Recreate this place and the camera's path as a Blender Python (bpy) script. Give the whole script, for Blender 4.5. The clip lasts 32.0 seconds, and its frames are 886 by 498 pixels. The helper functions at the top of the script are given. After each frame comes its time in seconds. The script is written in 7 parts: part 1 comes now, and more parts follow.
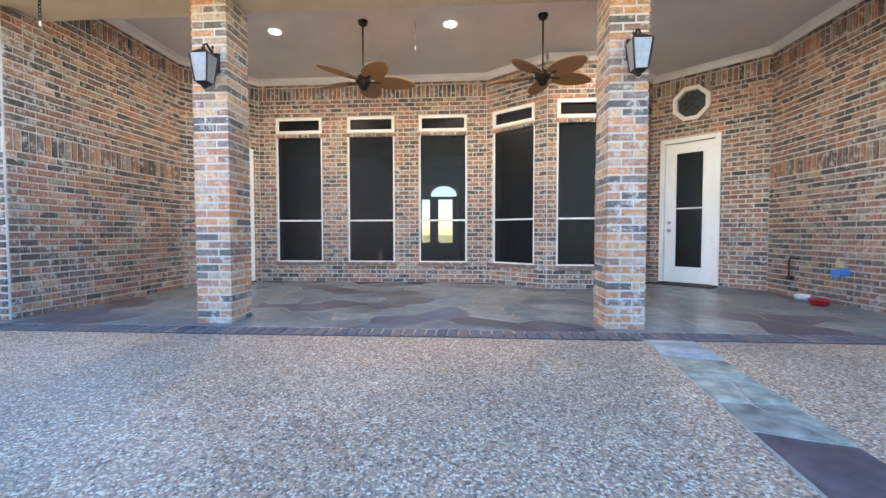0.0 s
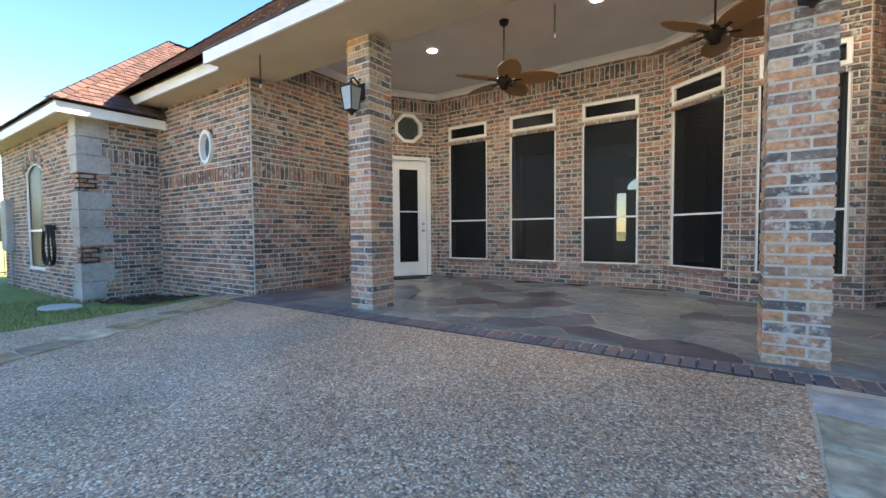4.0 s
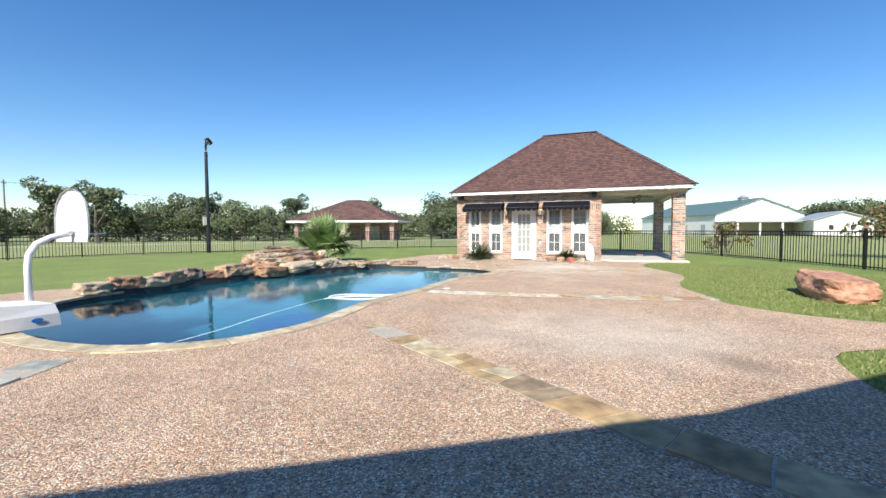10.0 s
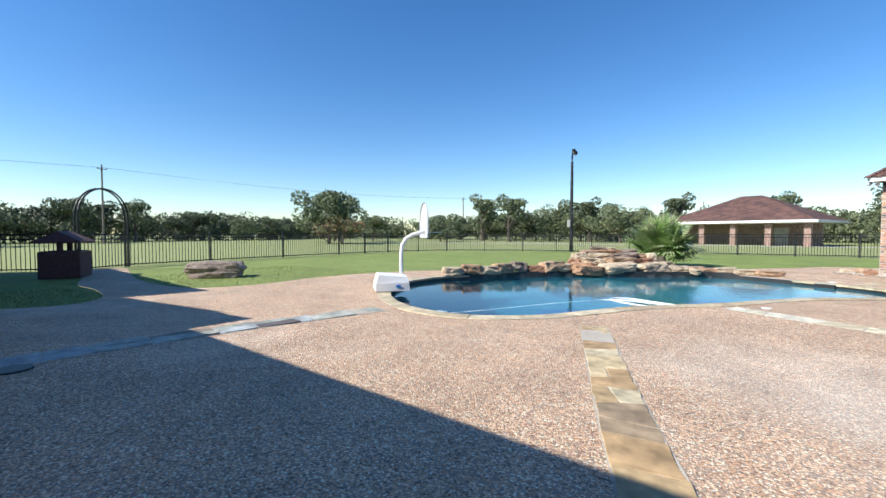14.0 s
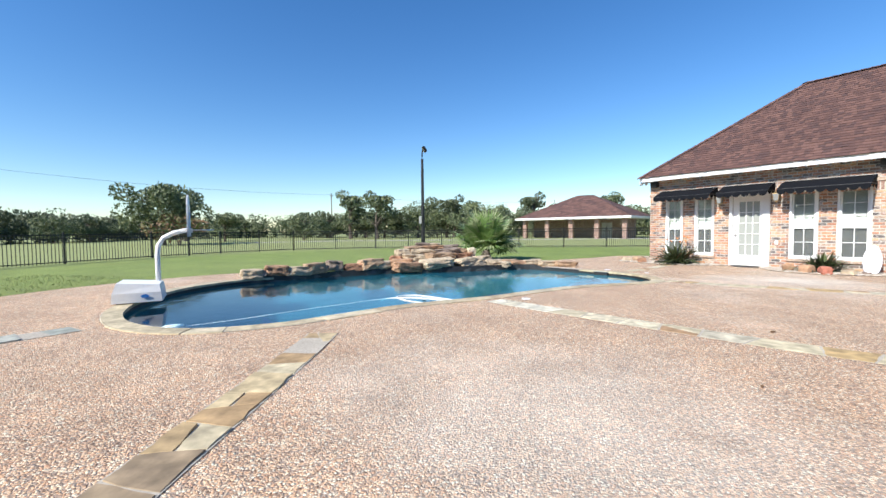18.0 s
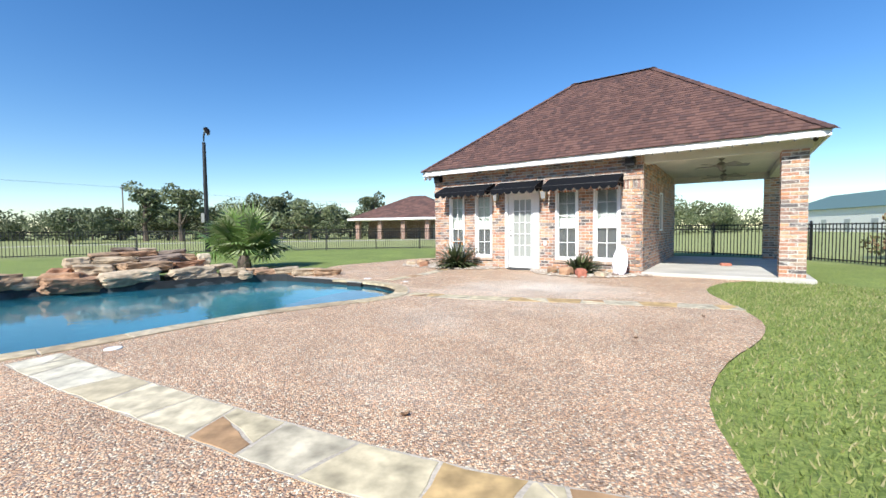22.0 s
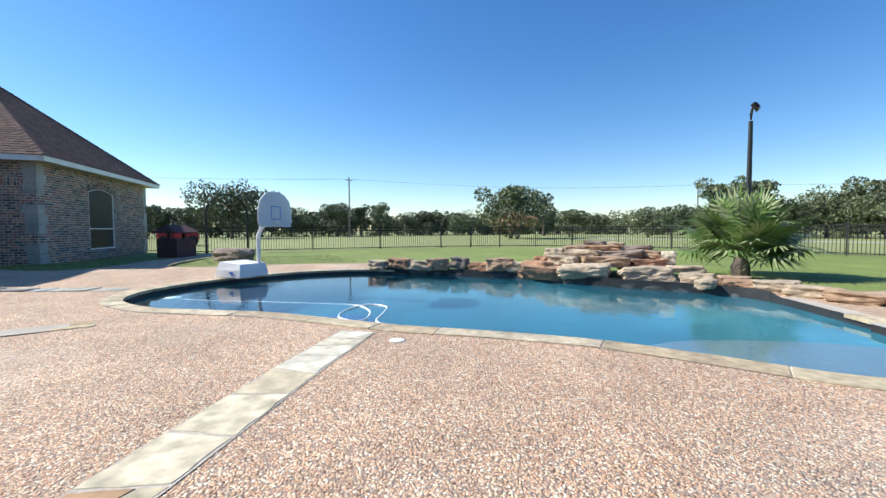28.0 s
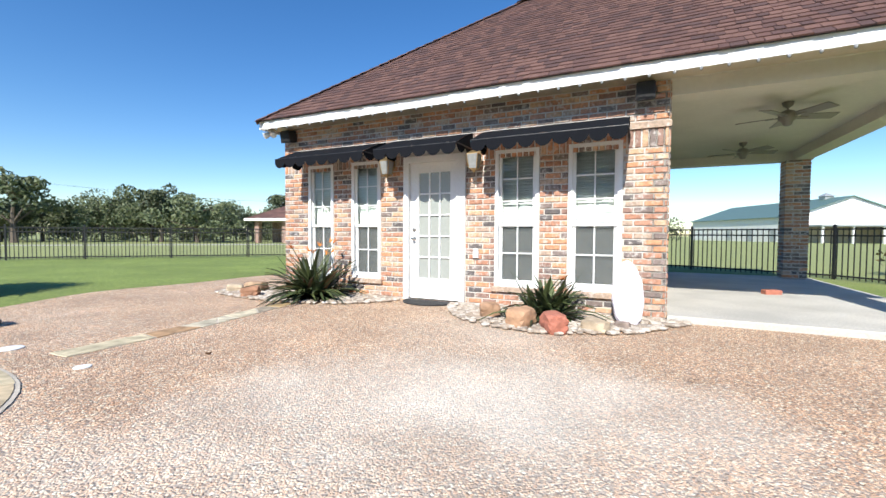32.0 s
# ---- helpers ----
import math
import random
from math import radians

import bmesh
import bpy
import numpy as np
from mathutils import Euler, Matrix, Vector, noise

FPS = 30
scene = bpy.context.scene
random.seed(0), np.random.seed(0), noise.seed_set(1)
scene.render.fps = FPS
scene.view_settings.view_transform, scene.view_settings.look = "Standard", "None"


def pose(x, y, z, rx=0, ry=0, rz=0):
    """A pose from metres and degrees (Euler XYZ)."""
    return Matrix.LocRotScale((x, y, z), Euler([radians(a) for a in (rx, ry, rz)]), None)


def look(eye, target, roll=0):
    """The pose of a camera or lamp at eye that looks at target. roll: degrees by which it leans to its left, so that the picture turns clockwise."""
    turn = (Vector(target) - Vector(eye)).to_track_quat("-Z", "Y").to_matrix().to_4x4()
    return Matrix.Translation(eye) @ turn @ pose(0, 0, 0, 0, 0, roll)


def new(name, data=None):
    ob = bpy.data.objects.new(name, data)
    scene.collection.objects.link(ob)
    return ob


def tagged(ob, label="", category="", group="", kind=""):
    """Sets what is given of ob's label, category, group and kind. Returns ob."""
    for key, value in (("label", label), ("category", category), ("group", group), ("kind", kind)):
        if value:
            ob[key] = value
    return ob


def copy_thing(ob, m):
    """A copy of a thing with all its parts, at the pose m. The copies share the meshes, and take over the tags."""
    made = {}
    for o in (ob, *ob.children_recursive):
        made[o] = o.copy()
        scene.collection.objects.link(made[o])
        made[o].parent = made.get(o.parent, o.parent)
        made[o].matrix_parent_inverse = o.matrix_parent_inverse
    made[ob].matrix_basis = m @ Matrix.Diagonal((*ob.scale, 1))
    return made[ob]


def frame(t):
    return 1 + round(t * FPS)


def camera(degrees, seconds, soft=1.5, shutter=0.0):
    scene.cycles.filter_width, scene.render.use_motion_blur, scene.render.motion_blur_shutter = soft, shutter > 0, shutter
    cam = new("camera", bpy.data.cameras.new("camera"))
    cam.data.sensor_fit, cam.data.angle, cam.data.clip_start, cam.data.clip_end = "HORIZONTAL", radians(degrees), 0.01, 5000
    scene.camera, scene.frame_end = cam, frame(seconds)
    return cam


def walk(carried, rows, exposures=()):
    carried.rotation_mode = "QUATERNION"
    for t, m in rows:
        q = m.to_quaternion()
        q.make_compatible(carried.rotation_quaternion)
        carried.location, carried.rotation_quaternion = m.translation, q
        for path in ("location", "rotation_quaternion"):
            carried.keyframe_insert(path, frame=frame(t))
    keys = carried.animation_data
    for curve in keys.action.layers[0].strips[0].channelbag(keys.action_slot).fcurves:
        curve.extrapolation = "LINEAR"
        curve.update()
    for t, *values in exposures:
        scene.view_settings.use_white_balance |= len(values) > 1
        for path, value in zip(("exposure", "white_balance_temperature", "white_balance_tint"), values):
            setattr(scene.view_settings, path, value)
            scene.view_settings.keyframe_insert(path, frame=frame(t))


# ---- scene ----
cam = camera(93.74, 32.0)
# seconds, eye, yaw to the left of +y, pitch, roll
PATH = [
    (0, (-0.282, -0.396, 1.097), 3.86, -2.07, -0.04),
    (0.5, (-0.107, -0.427, 1.088), 3.99, -2.12, -0.19),
    (1, (0.098, -0.455, 1.091), 4.03, -2.07, -0.25),
    (1.5, (0.196, -0.541, 1.093), 4.04, -1.94, -0.23),
    (2, (0.302, -0.607, 1.125), 3.92, -2.07, -0.24),
    (2.5, (0.451, -0.580, 1.122), 4.00, -2.11, -0.31),
    (4.5, (0.743, 0.267, 1.122), 47.31, -2.36, -0.62),
    (5, (0.679, 0.565, 1.144), 59.01, -2.31, -0.77),
    (5.5, (0.531, 0.863, 1.158), 70.54, -2.37, -0.62),
    (6, (0.393, 1.112, 1.205), 80.87, -2.55, -0.57),
    (6.5, (0.210, 1.226, 1.240), 95.37, -2.41, 0.12),
    (7, (0.002, 1.275, 1.281), 105.66, -2.81, -0.12),
    (7.5, (-0.217, 1.364, 1.297), 116.67, -2.76, -0.02),
    (8, (-0.511, 1.325, 1.266), 129.72, -2.73, -0.06),
    (8.5, (-0.798, 1.330, 1.261), 137.11, -2.72, -0.08),
    (9, (-1.130, 1.383, 1.260), 144.93, -2.66, 0.12),
    (9.5, (-1.471, 1.367, 1.237), 151.90, -2.64, -0.03),
    (10, (-1.784, 1.440, 1.261), 158.36, -2.63, -0.26),
    (10.5, (-2.124, 1.478, 1.243), 165.44, -2.52, -0.18),
    (11, (-2.487, 1.493, 1.233), 170.36, -2.56, -0.27),
    (11.5, (-2.822, 1.461, 1.217), 176.35, -2.47, -0.09),
    (12, (-3.091, 1.368, 1.202), 182.71, -2.54, -0.10),
    (12.5, (-3.316, 1.338, 1.217), 190.98, -2.47, -0.07),
    (13, (-3.495, 1.441, 1.209), 197.60, -2.33, -0.24),
    (13.5, (-3.620, 1.566, 1.227), 202.23, -2.30, -0.05),
    (14, (-3.767, 1.591, 1.217), 208.86, -2.22, 0.06),
    (14.5, (-3.881, 1.676, 1.240), 213.16, -2.26, 0.19),
    (16.5, (-4.569, 1.046, 1.261), 209.14, -2.69, -0.46),
    (17, (-4.765, 0.768, 1.229), 204.09, -2.79, -0.34),
    (17.5, (-5.012, 0.556, 1.199), 200.20, -2.74, -0.11),
    (18, (-5.293, 0.303, 1.182), 192.61, -2.66, -0.67),
    (18.5, (-5.537, -0.011, 1.156), 188.27, -2.77, -0.17),
    (19, (-5.761, -0.360, 1.143), 186.33, -2.77, -0.16),
    (19.5, (-6.052, -0.728, 1.105), 183.69, -2.75, -0.31),
    (20, (-6.350, -1.135, 1.084), 182.27, -2.72, -0.39),
    (20.5, (-6.719, -1.570, 1.090), 177.84, -2.73, -0.45),
    (21, (-7.064, -1.932, 1.111), 175.33, -2.77, -0.44),
    (21.5, (-7.440, -2.202, 1.131), 172.95, -2.85, -0.45),
    (22, (-7.775, -2.477, 1.116), 172.68, -2.75, -0.58),
    (22.5, (-8.055, -2.723, 1.092), 172.70, -2.67, -0.60),
    (23, (-8.290, -2.960, 1.081), 178.17, -2.66, -0.23),
    (23.5, (-8.455, -3.228, 1.061), 189.57, -2.60, -0.20),
    (24, (-8.578, -3.476, 1.043), 202.19, -2.58, -0.25),
    (24.5, (-8.607, -3.766, 1.013), 211.11, -2.43, -0.75),
    (25, (-8.646, -4.035, 1.017), 220.22, -2.44, -1.03),
    (25.5, (-8.671, -4.281, 1.074), 229.96, -2.66, -0.40),
    (26, (-8.660, -4.526, 1.076), 237.92, -2.66, -0.21),
    (26.5, (-8.699, -4.757, 1.105), 247.12, -2.75, -0.11),
    (28.5, (-8.809, -5.668, 1.028), 238.41, -2.61, -0.37),
    (29, (-8.912, -5.851, 1.044), 225.77, -2.95, -0.16),
    (29.5, (-9.115, -6.007, 1.068), 215.19, -2.90, 0.01),
    (30, (-9.361, -6.362, 1.027), 206.05, -2.52, 0.31),
    (30.5, (-9.661, -6.612, 1.032), 193.72, -2.48, -0.25),
    (31, (-9.897, -6.911, 1.044), 183.29, -2.50, 0.02),
    (31.5, (-9.964, -7.242, 1.061), 173.68, -2.71, -0.08),
    (32, (-9.745, -7.658, 0.990), 163.06, -2.06, 0.30),
]


def aimed(eye, yaw, pitch, roll):
    a, b = radians(yaw), radians(pitch)
    return look(eye, (eye[0] - 2 * math.sin(a) * math.cos(b), eye[1] + 2 * math.cos(a) * math.cos(b), eye[2] + 2 * math.sin(b)), roll)


walk(cam, [(t, aimed(eye, yaw, pitch, roll)) for t, eye, yaw, pitch, roll in PATH],
     [(0, 3.15, 7900, 17), (2.5, 3.15, 7900, 17), (4.5, 1.85, 8300, 13), (5.5, 0.85, 8000, 12), (7, 0.62, 7500, 11), (9, 0.56, 6900, 10), (11, 0.6, 6350, 9), (20, 0.6, 6350, 9), (32, 0.58, 6350, 9)])

# ---- light ----
SUN_EL, SUN_AZ = 40.0, 38.5      # degrees; azimuth clockwise from +y
world = bpy.data.worlds.new("world")
scene.world = world
world.use_nodes = True
wn = world.node_tree.nodes
sky = wn.new("ShaderNodeTexSky")
sky.sky_type, sky.sun_disc = "NISHITA", False
sky.sun_elevation, sky.sun_rotation = radians(SUN_EL), radians(SUN_AZ)
sky.air_density, sky.dust_density, sky.ozone_density = 1.0, 0.12, 3.0
wn["Background"].inputs[1].default_value = 0.116
rich = wn.new("ShaderNodeHueSaturation")
rich.inputs["Hue"].default_value, rich.inputs["Saturation"].default_value = 0.505, 1.27
world.node_tree.links.new(sky.outputs[0], rich.inputs["Color"])
world.node_tree.links.new(rich.outputs[0], wn["Background"].inputs[0])
sun = new("sun", bpy.data.lights.new("sun", "SUN"))
sun.data.energy, sun.data.angle, sun.data.color = 5.0, radians(0.53), (1.0, 0.95, 0.87)
sun_dir = Vector((math.cos(radians(SUN_EL)) * math.sin(radians(SUN_AZ)), math.cos(radians(SUN_EL)) * math.cos(radians(SUN_AZ)), math.sin(radians(SUN_EL))))
sun.matrix_basis = look(sun_dir * 60, (0, 0, 0))


# ---- materials ----
def material(name, colour=(0.8, 0.8, 0.8), rough=0.6, metal=0.0, vary=0.0, grain=0.0, scale=40.0, stain=0.0, stain_scale=1.5, bump=0.0, spec=0.5,
             random=None, ramp=None, emit=0.0, coat=0.0, coords="Object"):
    """A surface with colour noise at two scales, relief, and a ramp of colours taken piece by piece."""
    mat = bpy.data.materials.new(name)
    mat.use_nodes = True
    nt = mat.node_tree
    nodes, link = nt.nodes, nt.links.new
    bsdf = nodes["Principled BSDF"]
    bsdf.inputs["Roughness"].default_value = rough
    bsdf.inputs["Metallic"].default_value = metal
    bsdf.inputs["Specular IOR Level"].default_value = spec
    bsdf.inputs["Coat Weight"].default_value = coat
    tex = nodes.new("ShaderNodeTexCoord") if coords == "Object" else nodes.new("ShaderNodeNewGeometry")
    where = tex.outputs["Object"] if coords == "Object" else tex.outputs["Position"]
    if ramp:
        pick = nodes.new("ShaderNodeValToRGB")
        pick.color_ramp.interpolation = "CONSTANT"
        els = pick.color_ramp.elements
        while len(els) < len(ramp):
            els.new(0.5)
        at = 0.0
        for el, (share, c) in zip(els, ramp):
            el.position, el.color = at, (*c, 1)
            at += share
        if random == "object":
            info = nodes.new("ShaderNodeObjectInfo")
            link(info.outputs["Random"], pick.inputs[0])
        else:
            info = nodes.new("ShaderNodeNewGeometry")
            link(info.outputs["Random Per Island"], pick.inputs[0])
        now = pick.outputs[0]
    else:
        rgb = nodes.new("ShaderNodeRGB")
        rgb.outputs[0].default_value = (*colour, 1)
        now = rgb.outputs[0]

    def noise_tex(sc, detail=6.0):
        t = nodes.new("ShaderNodeTexNoise")
        t.inputs["Scale"].default_value, t.inputs["Detail"].default_value = sc, detail
        link(where, t.inputs["Vector"])
        return t

    def shade(now, fac, amount):
        """Brighter and darker by amount where the noise says so."""
        span = nodes.new("ShaderNodeMapRange")
        span.inputs["From Min"].default_value, span.inputs["From Max"].default_value = 0.3, 0.7
        span.inputs["To Min"].default_value, span.inputs["To Max"].default_value = 1 - amount, 1 + amount
        link(fac, span.inputs["Value"])
        hsv = nodes.new("ShaderNodeHueSaturation")
        link(span.outputs[0], hsv.inputs["Value"])
        link(now, hsv.inputs["Color"])
        return hsv.outputs[0]

    fine = noise_tex(scale)
    if grain:
        now = shade(now, fine.outputs[0], grain)
    if stain:
        now = shade(now, noise_tex(stain_scale, 4.0).outputs[0], stain)
    if vary:
        info = nodes.new("ShaderNodeObjectInfo")
        now = shade(now, info.outputs["Random"], vary)
    link(now, bsdf.inputs["Base Color"])
    if bump:
        b = nodes.new("ShaderNodeBump")
        b.inputs["Strength"].default_value, b.inputs["Distance"].default_value = bump, 0.01
        link(fine.outputs[0], b.inputs["Height"])
        link(b.outputs[0], bsdf.inputs["Normal"])
    if emit:
        bsdf.inputs["Emission Color"].default_value = (*colour, 1)
        bsdf.inputs["Emission Strength"].default_value = emit
    return mat


# house bricks, greyer and darker for the shade they stand in
BRICKS = [(0.16, (0.27, 0.142, 0.105)), (0.12, (0.37, 0.185, 0.12)), (0.16, (0.185, 0.122, 0.10)), (0.13, (0.082, 0.073, 0.070)), (0.11, (0.30, 0.235, 0.19)),
          (0.14, (0.135, 0.112, 0.100)), (0.07, (0.40, 0.255, 0.17)), (0.11, (0.31, 0.165, 0.12))]


# lit copy of the same bricks: sunlight put into lighter, oranger colours
LIT_BRICKS = [(0.15, (0.40, 0.20, 0.125)), (0.17, (0.52, 0.26, 0.14)), (0.11, (0.28, 0.17, 0.13)), (0.09, (0.125, 0.11, 0.105)), (0.13, (0.43, 0.32, 0.24)),
               (0.11, (0.21, 0.165, 0.145)), (0.12, (0.54, 0.35, 0.22)), (0.12, (0.44, 0.235, 0.155))]


def brick_material(name, random, palette=BRICKS):
    """Tumbled brick: a colour for each piece, dark firing, and smears of old white lime."""
    mat = material(name, ramp=palette, random=random, rough=0.85, grain=0.3, scale=28, stain=0.14, stain_scale=2.0, bump=0.6, coords="Position")
    nt = mat.node_tree
    nodes, link = nt.nodes, nt.links.new
    bsdf = nodes["Principled BSDF"]
    now = bsdf.inputs["Base Color"].links[0].from_socket
    geo = nodes.new("ShaderNodeNewGeometry")
    t = nodes.new("ShaderNodeTexNoise")
    t.inputs["Scale"].default_value, t.inputs["Detail"].default_value, t.inputs["Roughness"].default_value = 13.0, 8.0, 0.7
    link(geo.outputs["Position"], t.inputs["Vector"])
    span = nodes.new("ShaderNodeMapRange")
    span.inputs["From Min"].default_value, span.inputs["From Max"].default_value, span.inputs["To Max"].default_value = 0.53, 0.63, 0.8
    link(t.outputs[0], span.inputs["Value"])
    mix = nodes.new("ShaderNodeMix")
    mix.data_type = "RGBA"
    link(span.outputs[0], mix.inputs["Factor"])
    link(now, mix.inputs[6])
    mix.inputs[7].default_value = (0.60, 0.56, 0.51, 1)
    link(mix.outputs[2], bsdf.inputs["Base Color"])
    return mat


def pebble_material(name):
    """Washed aggregate: rounded pebbles of mixed pinks, tans and creams set in sandy cement, with broad worn and bleached patches."""
    mat = bpy.data.materials.new(name)
    mat.use_nodes = True
    nt = mat.node_tree
    nodes, link = nt.nodes, nt.links.new
    bsdf = nodes["Principled BSDF"]
    bsdf.inputs["Roughness"].default_value = 0.8
    geo = nodes.new("ShaderNodeNewGeometry")
    stir = nodes.new("ShaderNodeTexNoise")
    stir.inputs["Scale"].default_value, stir.inputs["Detail"].default_value = 40.0, 2.0
    link(geo.outputs["Position"], stir.inputs["Vector"])
    lean = nodes.new("ShaderNodeVectorMath")
    lean.operation = "MULTIPLY_ADD"
    link(stir.outputs["Color"], lean.inputs[0])
    lean.inputs[1].default_value = (0.022, 0.022, 0.022)
    link(geo.outputs["Position"], lean.inputs[2])
    vor = nodes.new("ShaderNodeTexVoronoi")
    vor.inputs["Scale"].default_value = 76.0
    link(lean.outputs[0], vor.inputs["Vector"])
    sep = nodes.new("ShaderNodeSeparateColor")
    link(vor.outputs["Color"], sep.inputs[0])
    pick = nodes.new("ShaderNodeValToRGB")
    pick.color_ramp.interpolation = "CONSTANT"
    els = pick.color_ramp.elements
    for k, (at, c) in enumerate([(0.0, (0.237, 0.138, 0.081)), (0.12, (0.535, 0.320, 0.187)), (0.32, (0.734, 0.477, 0.290)), (0.5, (0.807, 0.588, 0.389)), (0.68, (0.860, 0.780, 0.588)), (0.80, (0.659, 0.373, 0.216)), (0.92, (0.435, 0.332, 0.250))]):
        el = els[k] if k < 2 else els.new(at)
        el.position, el.color = at, (*c, 1)
    link(sep.outputs[0], pick.inputs[0])
    edge = nodes.new("ShaderNodeMapRange")
    edge.inputs["From Min"].default_value, edge.inputs["From Max"].default_value = 0.50, 0.70
    link(vor.outputs["Distance"], edge.inputs["Value"])
    mix = nodes.new("ShaderNodeMix")
    mix.data_type = "RGBA"
    link(edge.outputs[0], mix.inputs["Factor"])
    link(pick.outputs[0], mix.inputs[6])
    mix.inputs[7].default_value = (0.34, 0.25, 0.19, 1)
    bleach = nodes.new("ShaderNodeTexNoise")
    bleach.inputs["Scale"].default_value, bleach.inputs["Detail"].default_value, bleach.inputs["Roughness"].default_value = 0.32, 6.0, 0.6
    link(geo.outputs["Position"], bleach.inputs["Vector"])
    much = nodes.new("ShaderNodeMapRange")
    much.inputs["From Min"].default_value, much.inputs["From Max"].default_value, much.inputs["To Max"].default_value = 0.54, 0.70, 0.32
    link(bleach.outputs[0], much.inputs["Value"])
    total = much.outputs[0]

    def patch(centre, near, far, most):
        """Where an old wash or spill has left its mark, ragged at the rim."""
        dist = nodes.new("ShaderNodeVectorMath")
        dist.operation = "DISTANCE"
        link(geo.outputs["Position"], dist.inputs[0])
        dist.inputs[1].default_value = centre
        ragged = nodes.new("ShaderNodeMath")
        ragged.operation = "MULTIPLY_ADD"
        link(bleach.outputs[0], ragged.inputs[0])
        ragged.inputs[1].default_value = -2.6 * far
        link(dist.outputs["Value"], ragged.inputs[2])
        fall = nodes.new("ShaderNodeMapRange")
        fall.inputs["From Min"].default_value, fall.inputs["From Max"].default_value = near - 1.3 * far, far - 1.3 * far
        fall.inputs["To Min"].default_value, fall.inputs["To Max"].default_value = most, 0.0
        link(ragged.outputs[0], fall.inputs["Value"])
        return fall.outputs[0]

    for centre, near, far, most in (((-10.6, -9.9, 0.0), 0.6, 1.9, 0.95), ((-5.1, -2.3, 0.0), 0.7, 2.2, 0.5), ((-11.4, -11.3, 0.0), 0.4, 1.6, 0.5)):
        join = nodes.new("ShaderNodeMath")
        join.operation = "MAXIMUM"
        link(total, join.inputs[0])
        link(patch(centre, near, far, most), join.inputs[1])
        total = join.outputs[0]
    pale = nodes.new("ShaderNodeMix")
    pale.data_type = "RGBA"
    pale.blend_type = "SCREEN"
    link(total, pale.inputs["Factor"])
    link(mix.outputs[2], pale.inputs[6])
    pale.inputs[7].default_value = (0.46, 0.44, 0.38, 1)
    wear = nodes.new("ShaderNodeTexNoise")
    wear.inputs["Scale"].default_value, wear.inputs["Detail"].default_value, wear.inputs["Roughness"].default_value = 1.1, 8.0, 0.65
    link(geo.outputs["Position"], wear.inputs["Vector"])
    span = nodes.new("ShaderNodeMapRange")
    span.inputs["From Min"].default_value, span.inputs["From Max"].default_value = 0.3, 0.7
    span.inputs["To Min"].default_value, span.inputs["To Max"].default_value = 0.76, 1.10
    link(wear.outputs[0], span.inputs["Value"])
    hsv = nodes.new("ShaderNodeHueSaturation")
    link(span.outputs[0], hsv.inputs["Value"])
    link(pale.outputs[2], hsv.inputs["Color"])
    spill = nodes.new("ShaderNodeMix")
    spill.data_type = "RGBA"
    link(patch((-5.6, -0.95, 0.05), 0.12, 0.5, 0.6), spill.inputs["Factor"])
    link(hsv.outputs[0], spill.inputs[6])
    spill.inputs[7].default_value = (0.20, 0.13, 0.085, 1)
    link(spill.outputs[2], bsdf.inputs["Base Color"])
    b = nodes.new("ShaderNodeBump")
    b.invert = True
    b.inputs["Strength"].default_value, b.inputs["Distance"].default_value = 0.9, 0.010
    link(vor.outputs["Distance"], b.inputs["Height"])
    link(b.outputs[0], bsdf.inputs["Normal"])
    return mat


def water_material():
    mat = bpy.data.materials.new("pool_water")
    mat.use_nodes = True
    nt = mat.node_tree
    nodes, link = nt.nodes, nt.links.new
    bsdf = nodes["Principled BSDF"]
    bsdf.inputs["Base Color"].default_value = (0.62, 0.94, 1.0, 1)
    bsdf.inputs["Roughness"].default_value, bsdf.inputs["IOR"].default_value = 0.01, 1.33
    bsdf.inputs["Transmission Weight"].default_value = 1.0
    geo = nodes.new("ShaderNodeNewGeometry")
    t = nodes.new("ShaderNodeTexNoise")
    t.inputs["Scale"].default_value, t.inputs["Detail"].default_value = 6.5, 2.0
    link(geo.outputs["Position"], t.inputs["Vector"])
    b = nodes.new("ShaderNodeBump")
    b.inputs["Strength"].default_value, b.inputs["Distance"].default_value = 0.14, 0.02
    link(t.outputs[0], b.inputs["Height"])
    link(b.outputs[0], bsdf.inputs["Normal"])
    return mat


M_BRICK = brick_material("brick_piece", "object")
M_BRICKS = brick_material("brick_joined", "island")
M_LIT_BRICK = brick_material("lit_brick_piece", "object", LIT_BRICKS)
M_LIT_BRICKS = brick_material("lit_brick_joined", "island", LIT_BRICKS)
M_MORTAR = material("mortar", (0.56, 0.53, 0.48), 0.95, grain=0.15, scale=120, stain=0.1, bump=0.3, coords="Position")
M_DECK = pebble_material("washed_aggregate")
SLATE = [(0.2, (0.146, 0.181, 0.192)), (0.2, (0.196, 0.222, 0.223)), (0.15, (0.106, 0.117, 0.143)), (0.15, (0.235, 0.252, 0.236)), (0.15, (0.168, 0.216, 0.236)), (0.15, (0.090, 0.084, 0.097))]
M_SLATE = material("slate_flag", ramp=SLATE, random="object", rough=0.32, grain=0.3, scale=14, stain=0.35, stain_scale=3.0, bump=0.35, coords="Position")
BUFF = [(0.26, (0.52, 0.45, 0.30)), (0.16, (0.46, 0.32, 0.15)), (0.2, (0.47, 0.42, 0.31)), (0.18, (0.58, 0.51, 0.36)), (0.1, (0.37, 0.23, 0.12)), (0.1, (0.30, 0.25, 0.18))]
